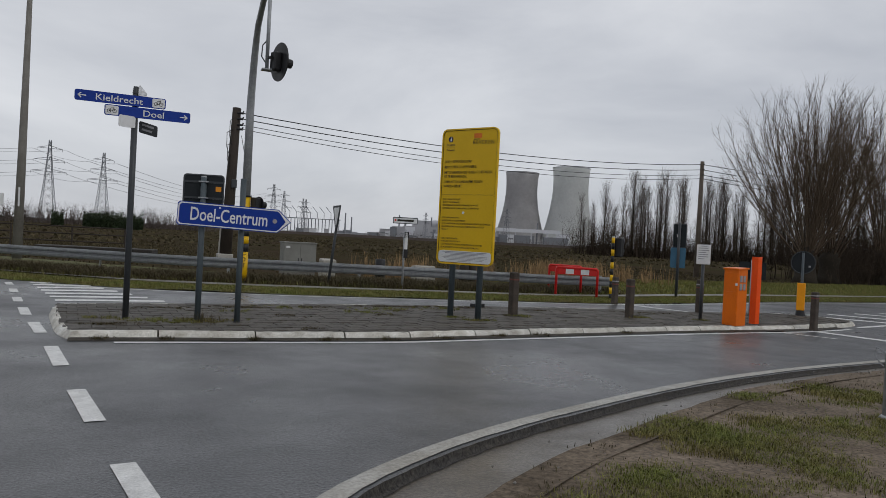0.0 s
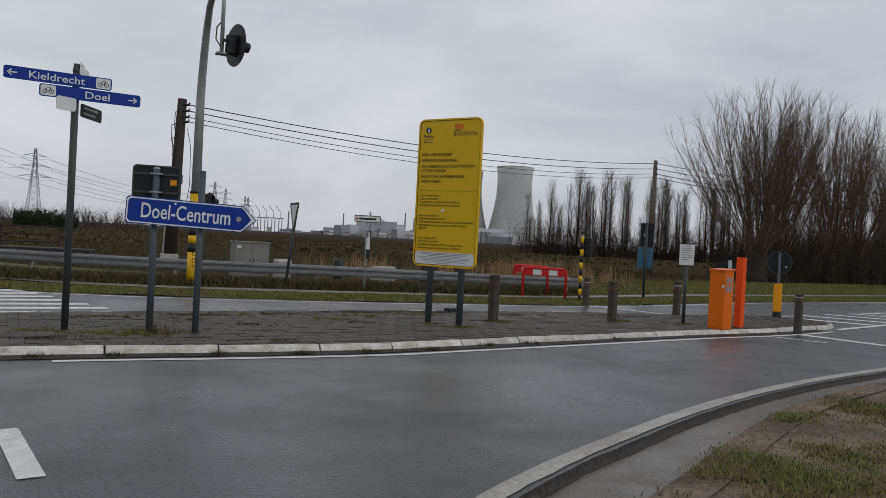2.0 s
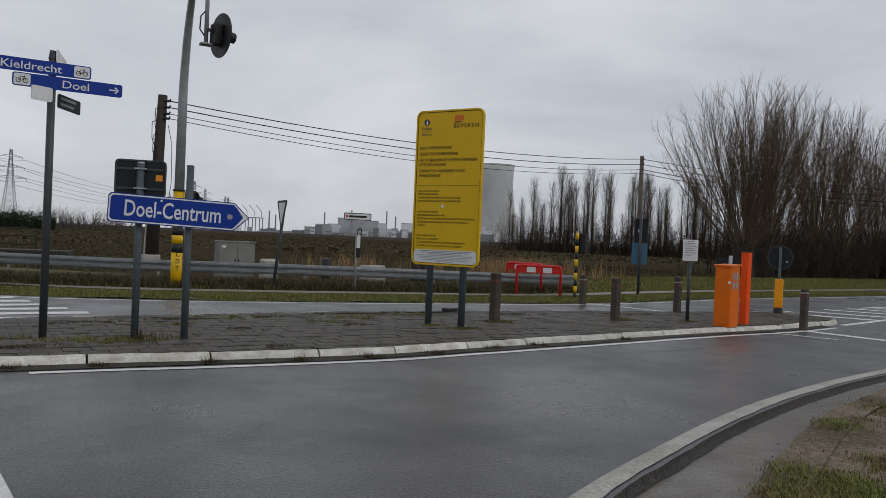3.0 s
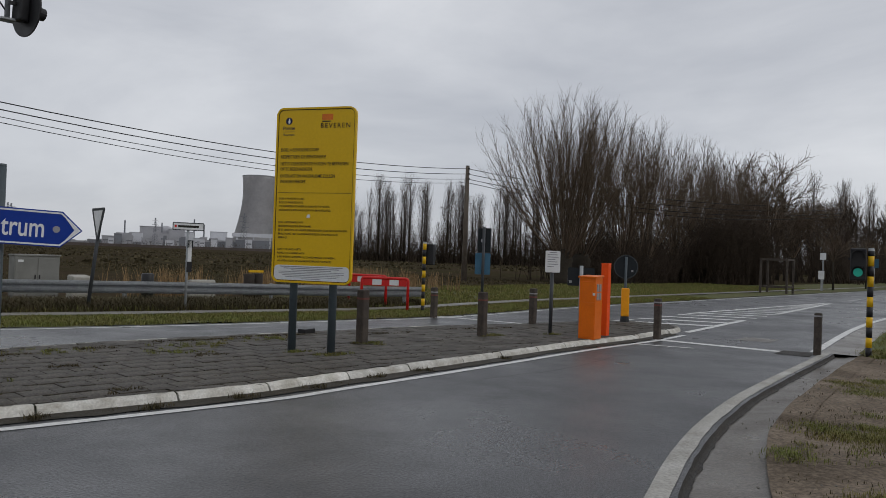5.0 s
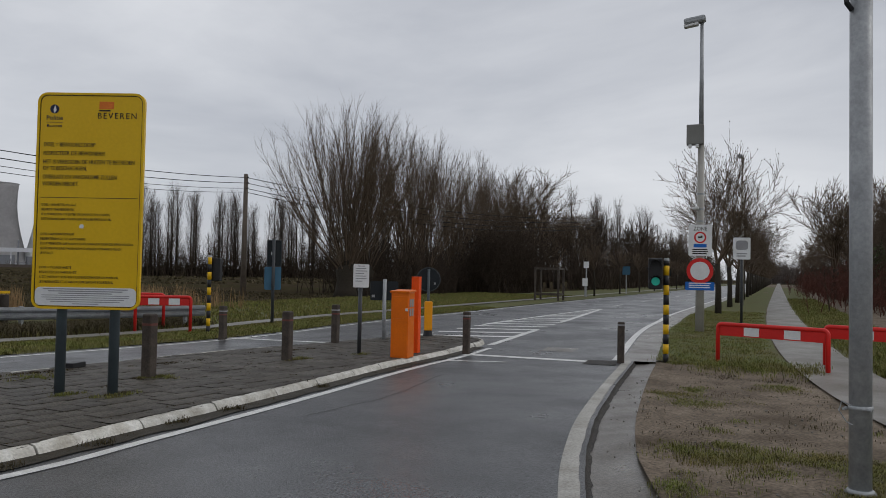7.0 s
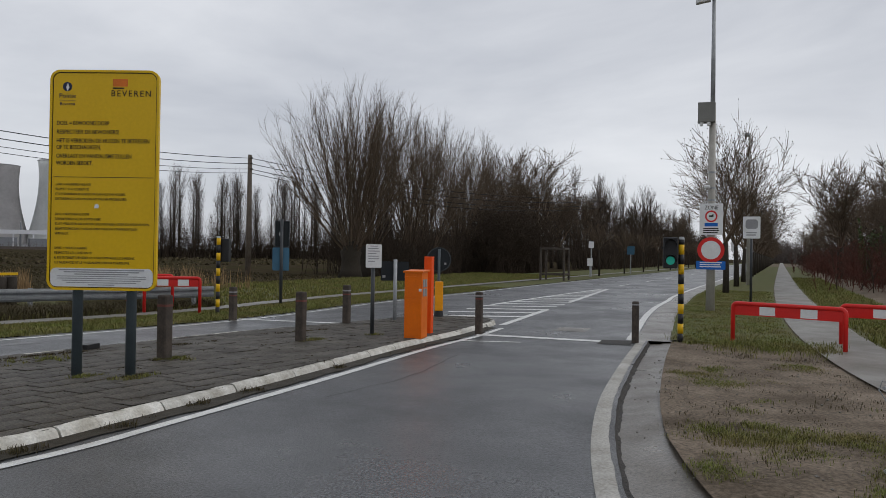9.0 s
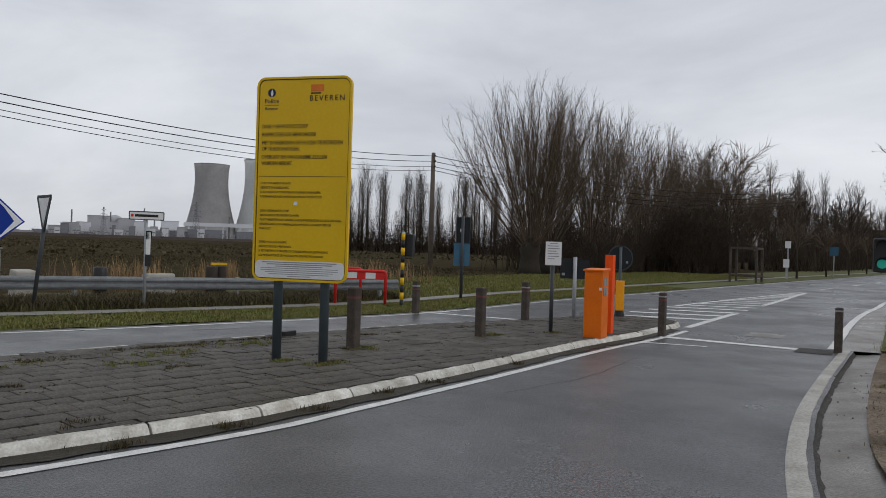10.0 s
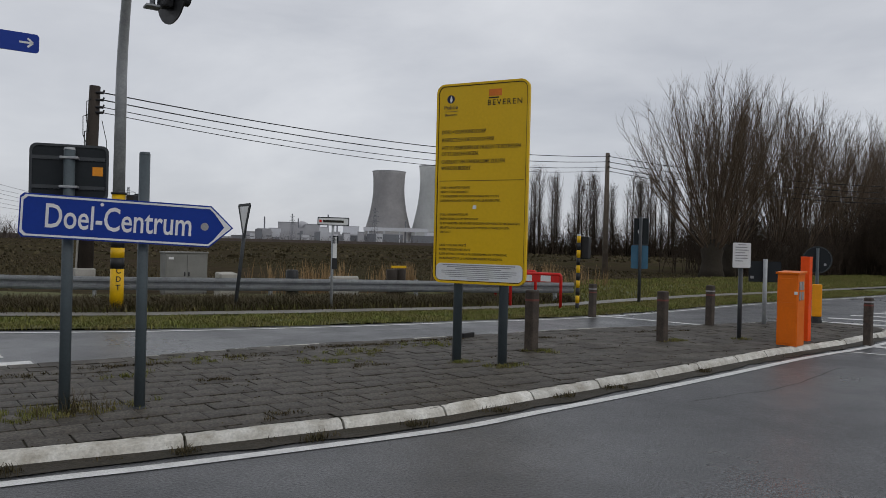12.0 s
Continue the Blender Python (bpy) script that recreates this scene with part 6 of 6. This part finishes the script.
def cooling_tower(x, y, h, r0, rt, mt, label):
    t = thing("cooling_tower", label, "cooling tower", pose(x, y, 0), "cooling towers")
    bm = bmesh.new()
    n, rows = 64, []
    for k in range(25):
        z = 10 + (h - 10) * k / 24
        f = k / 24
        zt = 0.78
        a = (f - zt) / zt if f < zt else (f - zt) / (1 - zt) * 0.35
        rn = rt * 0.94
        r = math.sqrt(rn ** 2 + (r0 ** 2 - rn ** 2) * a * a) if f < zt else rn + (rt - rn) * ((f - zt) / (1 - zt)) ** 2
        rows.append([bm.verts.new((r * math.cos(2 * math.pi * j / n), r * math.sin(2 * math.pi * j / n), z)) for j in range(n)])
    for a, b in zip(rows, rows[1:]):
        for j in range(n):
            bm.faces.new((a[j], a[(j + 1) % n], b[(j + 1) % n], b[j]))
    bmesh.ops.solidify(bm, geom=bm.faces[:], thickness=1.2)
    part("shell", bm, mt, t, "", True)
    part("rim", tube(bmesh.new(), [(rt * math.cos(a), rt * math.sin(a), h) for a in (2 * math.pi * j / 48 for j in range(49))], 1.1, 6), HAZE_C, t)
    for j in range(24):
        a = 2 * math.pi * j / 24
        part("column", tube(bmesh.new(), [(r0 * 1.02 * math.cos(a), r0 * 1.02 * math.sin(a), 0), (r0 * math.cos(a + 0.1), r0 * math.sin(a + 0.1), 10.5)], 0.8, 5), HAZE_C, t)


cooling_tower(1116, 2013, 213, 77, 48.5, HAZE_TOWER_D, "grey stained concrete cooling tower with a dark rim patch")
cooling_tower(1235, 1936, 231, 82, 54, HAZE_TOWER_L, "pale concrete cooling tower beside a darker one")


def far_box(x, y, w, d, h, mt, label, name="plant_building", rz=-24, windows=0):
    t = thing(name, label, "industrial building", pose(x, y, -0.5, 0, 0, rz))
    part("wall", box(bmesh.new(), w, d, h, 0, 0, h / 2), mt, t)
    part("roof", box(bmesh.new(), w + 1.5, d + 1.5, 1.2, 0, 0, h + 0.3), HAZE_C, t)
    for i in range(windows):
        part("window_band", box(bmesh.new(), w * 0.8 / windows, 0.3, h * 0.12, -w * 0.42 + (i + 0.5) * w * 0.84 / windows, -d / 2 - 0.1, h * 0.6), HAZE_S, t)
    return t


rr = random.Random(2)
for x, y, w, h, mt, win in ((660, 1895, 30, 24, HAZE_C, 2), (690, 1880, 34, 32, HAZE_C, 0), (715, 1872, 30, 34, HAZE_W, 0), (745, 1862, 48, 50, HAZE_C, 0), (775, 1850, 30, 36, HAZE_C, 3), (800, 1838, 38, 46, HAZE_C, 0), (826, 1826, 22, 40, HAZE_W, 0), (850, 1815, 30, 26, HAZE_W, 2), (880, 1800, 50, 22, HAZE_C, 3), (915, 1783, 60, 20, HAZE_S, 4), (905, 1830, 40, 44, HAZE_W, 0), (965, 1757, 90, 26, HAZE_S, 5), (990, 1755, 150, 10, HAZE_W, 0), (1050, 1705, 60, 24, HAZE_S, 4), (1080, 1715, 30, 34, HAZE_W, 2), (630, 1910, 26, 14, HAZE_S, 2), (600, 1915, 40, 10, HAZE_C, 2), (560, 1925, 50, 8, HAZE_C, 2)):
    ob = far_box(x, y, w, 30, h, mt, "pale grey power station block beyond the field", windows=win)
rr = random.Random(8)
for k in range(34):
    f = rr.random()
    far_box(650 + 300 * f + rr.uniform(-6, 6), 1880 - 135 * f - 22, rr.uniform(6, 20), 10, rr.uniform(7, 30), rr.choice((HAZE_C, HAZE_S, HAZE_W, HAZE_C)), "small grey plant annex before the reactor blocks", "plant_annex", -24, rr.choice((0, 1, 2)))
t = thing("conveyor_bridge", "long white pipe bridge in front of the cooling towers", "pipe bridge", pose(985, 1735, 33, 0, 0, -28))
part("bridge", box(bmesh.new(), 165, 8, 9, 0, 0, 5), HAZE_W, t)
for x in (-70, -30, 10, 50, 75):
    part("pier", box(bmesh.new(), 3, 5, 34, x, 0, -16), HAZE_W, t)
t = thing("reactor_dome", "round grey reactor dome among the plant buildings", "industrial building", pose(745, 1880, 0))
bm = bmesh.new()
bmesh.ops.create_uvsphere(bm, u_segments=24, v_segments=12, radius=24, matrix=pose(45, 0, 30))
part("dome", bm, HAZE_C, t, "", True)
part("drum", tube(bmesh.new(), [(45, 0, 0), (45, 0, 30)], 24, 24), HAZE_C, t, "", True)
for x, y, h in ((688, 1875, 62), (836, 1822, 72), (857, 1812, 60), (768, 1852, 60), (575, 1920, 50), (560, 1925, 60), (1010, 1730, 60)):
    t = thing("chimney", "thin grey plant chimney", "chimney", pose(x, y, 0), "plant chimneys")
    part("flue", tube(bmesh.new(), [(0, 0, 0), (0, 0, h)], [2.2, 1.6], 10), HAZE_S, t)
for k in range(8):
    x = 440 + 17 * k
    t = thing("harbour_crane", "small far blue-grey harbour crane", "crane", pose(x, 2050 - 6 * k, 0), "harbour cranes")
    sticks("frame", [(0, 0, 0, 0, 0, 42, 1.1, 1.1), (8, 0, 0, 8, 0, 42, 1.1, 1.1), (-10, 0, 42, 12, 0, 42, 1.0, 1.0), (4, 0, 42, 4, 0, 58, 0.8, 0.6), (4, 0, 58, -10, 0, 74, 0.8, 0.6)], HAZE_S, t, 4)
rr = random.Random(3)
for k in range(18):
    x = 380 + 17 * k
    far_box(x, 1960 - 2.5 * k, rr.uniform(10, 24), 12, rr.uniform(6, 17), rr.choice((HAZE_C, HAZE_S, HAZE_W)), "small pale shed on the far industrial skyline", "far_shed", -18)


# ---------- grass, weeds and reeds ----------
def blades(name, spots, seed, mt, label, hmin, hmax, per, spread, width=0.006, lean=0.5, z=0.03, category="grass"):
    rnd = np.random.RandomState(seed)
    s = np.array(spots, dtype=float)
    base = np.repeat(s, per, axis=0)
    n = len(base)
    xy = base[:, :2] + rnd.normal(0, spread, (n, 2))
    zz = np.array([dip(a, b) for a, b in xy[:, :2]]) + z
    az = rnd.uniform(0, 2 * math.pi, n)
    h = rnd.uniform(hmin, hmax, n)
    ln = rnd.uniform(0.1, lean, n) * h
    side = np.stack([-np.sin(az), np.cos(az)], 1) * width * rnd.uniform(0.6, 1.4, n)[:, None]
    mid = xy + np.stack([np.cos(az), np.sin(az)], 1) * (ln * 0.35)[:, None]
    tip = xy + np.stack([np.cos(az), np.sin(az)], 1) * ln[:, None]
    v = np.zeros((n, 5, 3))
    v[:, 0, :2], v[:, 0, 2] = xy - side, zz - 0.02
    v[:, 1, :2], v[:, 1, 2] = xy + side, zz - 0.02
    v[:, 2, :2], v[:, 2, 2] = mid + side * 0.8, zz + h * 0.6
    v[:, 3, :2], v[:, 3, 2] = mid - side * 0.8, zz + h * 0.6
    v[:, 4, :2], v[:, 4, 2] = tip, zz + h
    o = (np.arange(n) * 5)[:, None]
    quads = (o + np.array([[0, 1, 2, 3]]))
    tris = (o + np.array([[3, 2, 4]]))
    me = bpy.data.meshes.new(name)
    me.vertices.add(n * 5)
    me.vertices.foreach_set("co", v.ravel())
    idx = np.concatenate([quads.ravel(), tris.ravel()]).astype(np.int32)
    me.loops.add(len(idx))
    me.loops.foreach_set("vertex_index", idx)
    me.polygons.add(2 * n)
    me.polygons.foreach_set("loop_start", np.concatenate([np.arange(n) * 4, 4 * n + np.arange(n) * 3]).astype(np.int32))
    me.update(calc_edges=True)
    me.materials.append(mt)
    return tagged(new(name, me), label, category, kind="stuff")


rng = random.Random(77)
core_bed = offset(KERB_IN, -0.2) + offset(TIP, -0.2)[1:] + offset(KERB_OUT, -0.15)[1:] + offset(KERB_END, -0.2)[1:-1]


def patchy(p, cut, f=0.8):
    return noise.noise((p[0] * f, p[1] * f, 11.3)) + 0.5 * noise.noise((p[0] * f * 3, p[1] * f * 3, 5.1)) > cut


# near right verge: patchy turf between mud
gut = offset_by(edge, lambda p: gutter_width(p) + 0.05)
spots = []
while len(spots) < 13000:
    x, y = rng.uniform(1.5, 15), rng.uniform(-4, 8)
    if y < y_on(gut, x) - 0.02 and x > 2.2:
        d = y_on(gut, x) - y
        if patchy((x, y), rng.gauss(0.5 if x > 9.5 else 0.32 - 0.3 * min(1.0, d / 1.6), 0.13)):
            spots.append((x, y))
blades("verge_grass", spots, 1, BLADE, "tufts of green grass on the muddy verge", 0.006, 0.026, 24, 0.065, 0.0026, 3.2)
spots = [(rng.uniform(16, 40), rng.uniform(-2.0, 2.0)) for _ in range(3800)]
spots = [(x, 8.0 + 0.17 * (x - 16.5) + dy * (0.7 if dy > 0 else 0.75)) for x, dy in spots if x < 40]
spots = [(x, y) for x, y in spots if y < y_on(edge2, x) - 0.85 and abs(y - y_on(foot, x)) > 0.8]
blades("verge_grass", spots, 2, BLADE, "green grass between road and footpath", 0.015, 0.06, 18, 0.09, 0.004, 1.8)
spots = [(16.3 + rng.gauss(0, 0.5) - 0.1, rng.uniform(5.9, 8.0)) for _ in range(260)]
strip = []
for _ in range(4200):
    x = 16.4 + 55 * rng.random() ** 1.6
    strip.append((x, y_on(foot, x) - 0.72 - 2.0 * rng.random()))
blades("verge_grass", strip, 32, BLADE, "green and straw-coloured grass beyond the footpath", 0.03, 0.16, 9, 0.08, 0.008, 1.0)
blades("verge_weeds", spots, 3, BLADE, "long grass round the red barrier", 0.03, 0.13, 12, 0.07, 0.004, 1.5)
spots = []
while len(spots) < 900:
    x, y = rng.uniform(2.2, 15), rng.uniform(-3, 8)
    if y < y_on(gut, x):
        spots.append((x, y))
blades("dead_grass", spots, 31, DRY, "flattened dead grass over the mud", 0.004, 0.02, 14, 0.07, 0.003, 3.0)
vs, fs = [], []
for _ in range(1400):
    x, y = rng.uniform(2.0, 16), rng.uniform(-2, 8.5)
    if y > y_on(gut, x) + 0.35:
        continue
    r, o = rng.uniform(0.004, 0.016), len(vs)
    z = dip(x, y) + 0.02 + 0.3 * r
    vs += [(x + r, y, z), (x - r * 0.8, y, z), (x, y + r * 1.1, z), (x, y - r, z), (x + 0.2 * r, y, z + r * 0.8), (x, y, z - r)]
    fs += [(o + a, o + b2, o + c) for a, b2, c in ((0, 2, 4), (2, 1, 4), (1, 3, 4), (3, 0, 4), (2, 0, 5), (1, 2, 5), (3, 1, 5), (0, 3, 5))]
tagged(raw("pebbles", vs, fs, AGED), "small grey stones scattered over the mud", "pebbles", kind="stuff")
# north verge
spots = []
for _ in range(7000):
    x = rng.uniform(-3, 34)
    d = rng.uniform(0.02, 1.95)
    spots.append((x + rng.gauss(0, 0.02), y_on(north, x) + d))
blades("verge_grass", spots, 4, BLADE, "short green grass along the far lane", 0.012, 0.06, 11, 0.09, 0.007, 1.5)
spots = []
for _ in range(5200):
    x = rng.uniform(-4, 17)
    d = rng.uniform(2.9, 5.2)
    spots.append((x, y_on(north, x) + d))
blades("verge_weeds", spots, 5, DRY, "dark dead weeds below the guard rail", 0.05, 0.3, 11, 0.14, 0.007, 1.9)
blades("verge_grass", spots[::2], 6, BLADE, "rank green grass below the guard rail", 0.04, 0.16, 10, 0.12, 0.008, 1.8)
spots = [(rng.uniform(15, 60), 0) for _ in range(5200)]
spots = [(x, y_on(north, x) + 2.9 + rng.uniform(0, 1) ** 1.3 * 9) for x, _ in spots]
blades("meadow_grass", spots, 7, BLADE, "rough green meadow grass before the willows", 0.03, 0.11, 10, 0.15, 0.016)
# reeds and dry growth along the ditch
spots = []
for _ in range(700):
    x = rng.choice((rng.gauss(13.5, 1.6), rng.gauss(20, 2.5), rng.gauss(15.5, 2.0)))
    y = 28.5 + 0.12 * (x - 10) + rng.gauss(0, 0.7)
    if patchy((x, y), 0.05, 0.3):
        spots.append((x, y))
blades("reeds", spots, 8, REED, "tan dry reeds along the ditch", 0.45, 1.15, 12, 0.12, 0.012, 0.3, -0.05, "reeds")
spots = [(rng.uniform(-10, 45), rng.uniform(31, 75)) for _ in range(5000)]
blades("field_stubble", spots, 9, DRY, "dark stubble and weeds over the ploughed field", 0.04, 0.14, 6, 0.3, 0.04, 0.9, -0.1, "stubble")
spots = [(-60 + 400 * rng.random(), 75 + 300 * rng.random() ** 1.5) for _ in range(5000)]
blades("field_stubble", spots, 19, DRY, "dark stubble rows far out on the field", 0.1, 0.35, 4, 1.2, 0.22, 0.9, -0.12, "stubble")
spots = [(rng.uniform(0.5, 17), rng.uniform(10.9, 15.2)) for _ in range(420)]
spots = [p for p in spots if inside(Vector(p), core_bed)]
blades("fallen_leaves", spots, 20, DRY, "scattered dark fallen leaves on the paving", 0.004, 0.014, 3, 0.05, 0.012, 4.0, ISLE, "leaves")
# moss and weeds on the island
spots = []
for cx, cy, s, n in ((8.06, 13.3, 0.15, 20), (11.25, 13.65, 0.14, 34), (6.75, 12.35, 0.12, 16), (6.45, 12.85, 0.1, 14), (1.85, 11.9, 0.3, 60), (1.1, 12.0, 0.25, 24), (0.5, 12.3, 0.15, 10), (5.6, 14.2, 0.35, 30), (5.0, 13.6, 0.3, 16), (3.6, 14.3, 0.3, 18), (2.7, 13.4, 0.2, 10), (12.9, 13.5, 0.12, 10), (7.0, 14.5, 0.3, 20)):
    spots += [(cx + rng.gauss(0, s), cy + rng.gauss(0, s * 0.5)) for _ in range(n)]
blades("island_weeds", spots, 10, BLADE, "small weeds and moss between the paving tiles", 0.01, 0.05, 26, 0.03, 0.003, 0.9, ISLE)
spots = [(1.95 + rng.gauss(0, 0.16), 11.8 + rng.gauss(0, 0.06)) for _ in range(14)]
blades("island_weeds", spots, 11, DRY, "taller dead weeds at a sign post", 0.04, 0.2, 7, 0.03, 0.003, 0.9, ISLE)
spots = [p + Vector((rng.gauss(0, 0.02), rng.gauss(0, 0.02))) for p in offset(KERB_IN, 0.02) if rng.random() < 0.35]
blades("kerb_weeds", [(p.x, p.y) for p in spots], 12, DRY, "dead weeds along the kerb foot", 0.01, 0.05, 26, 0.05, 0.004, 0.9, 0.0)
joints = [(1.35, 10.62), (2.46, 10.56), (3.46, 10.53), (4.43, 10.55), (5.36, 10.68), (0.5, 10.68), (6.4, 10.92), (7.3, 11.08), (9.3, 11.5)]
spots = [(x + rng.gauss(0, 0.07), y + rng.gauss(0, 0.025)) for x, y in joints for _ in range(9)]
blades("kerb_weeds", spots, 41, DRY, "small dark weeds sprouting from the kerb joints", 0.015, 0.07, 16, 0.025, 0.0035, 1.2, 0.005)
spots = []
for cx, cy, sx, n in ((2.9, 14.15, 0.3, 26), (4.3, 14.35, 0.25, 20), (5.9, 14.75, 0.5, 46), (7.2, 14.9, 0.5, 40), (1.5, 13.9, 0.3, 18), (3.4, 12.9, 0.15, 9), (5.2, 13.1, 0.2, 10), (0.7, 11.55, 0.35, 30), (3.3, 11.05, 0.15, 9), (9.3, 14.6, 0.35, 20), (12.3, 14.9, 0.4, 22), (8.0, 13.4, 0.16, 18), (6.8, 12.45, 0.14, 18)):
    spots += [(cx + rng.gauss(0, sx), cy + rng.gauss(0, 0.05)) for _ in range(n)]
blades("island_weeds", spots, 42, DRY, "dark matted moss and dead weeds along the tile joints", 0.008, 0.035, 20, 0.03, 0.004, 2.2, ISLE)
lump("black_litter", 8.05, 15.1, 0.3, 0.16, 0.08, BLACK, "small black scrap lying on the island", "litter", 20, 0, ISLE)

# ---------- paving tiles ----------
S = 0.3
tile_mesh = bpy.data.meshes.new("tile")
bm = bmesh.new()
g = 0.0032
a = [bm.verts.new((sx * (S / 2 - g), sy * (S / 2 - g), -0.02)) for sx, sy in ((-1, -1), (1, -1), (1, 1), (-1, 1))]
b = [bm.verts.new((sx * (S / 2 - g), sy * (S / 2 - g), 0.004)) for sx, sy in ((-1, -1), (1, -1), (1, 1), (-1, 1))]
c = [bm.verts.new((sx * (S / 2 - g - 0.005), sy * (S / 2 - g - 0.005), 0.008)) for sx, sy in ((-1, -1), (1, -1), (1, 1), (-1, 1))]
for lo, hi in ((a, b), (b, c)):
    for i in range(4):
        bm.faces.new((lo[i], lo[(i + 1) % 4], hi[(i + 1) % 4], hi[i]))
bm.faces.new(c)
bm.to_mesh(tile_mesh)
bm.free()
tile_mesh.materials.append(TILE)
core = offset(KERB_IN, -0.135) + offset(TIP, -0.07)[1:] + offset(KERB_OUT, -0.07)[1:] + offset(KERB_END, -0.07)[1:-1]
tr = random.Random(12)
placed, rest_v, rest_f = 0, [], []
lay = radians(2.5)
ux, uy = math.cos(lay), math.sin(lay)
for j in range(-6, 27):
    for i in range(-5, 67):
        lx, ly = i * S + (S / 2 if j % 2 else 0), j * S
        x, y = ux * lx - uy * ly, 10.6 + uy * lx + ux * ly
        corners = [inside(Vector((x + sx * 0.15, y + sy * 0.15)), core) for sx, sy in ((-1, -1), (1, -1), (1, 1), (-1, 1))]
        if not any(corners):
            continue
        m = pose(x, y, ISLE - 0.004 + dip(x, y) + tr.uniform(-0.005, 0.004), tr.gauss(0, 0.65), tr.gauss(0, 0.65), 2.5 + tr.gauss(0, 0.5))
        if all(corners) and placed < 300 and 1.0 < x < 8.3 and y < 14.0:
            ob = new("tile", tile_mesh)
            ob.parent = isle
            ob.matrix_basis = m
            placed += 1
        elif all(corners):
            o = len(rest_v)
            rest_v += [m @ v.co for v in tile_mesh.vertices]
            rest_f += [tuple(o + k for k in f.vertices) for f in tile_mesh.polygons]
        else:
            # a tile cut to the kerb: the cells of it that lie within
            c = 0.285 / 6
            grid = {}
            for a in range(6):
                for b in range(6):
                    q = m @ Vector((-0.1425 + c * (a + 0.5), -0.1425 + c * (b + 0.5), 0))
                    if not inside(q.to_2d(), core):
                        continue
                    ids = []
                    for da, db in ((0, 0), (1, 0), (1, 1), (0, 1)):
                        key = (a + da, b + db)
                        if key not in grid:
                            grid[key] = len(rest_v)
                            rest_v.append(m @ Vector((-0.1425 + c * key[0], -0.1425 + c * key[1], 0.007)))
                        ids.append(grid[key])
                    rest_f.append(tuple(ids))
raw("tiles", rest_v, rest_f, TILE_FAR, isle, "more weathered concrete paving tiles")["kind"] = "stuff"
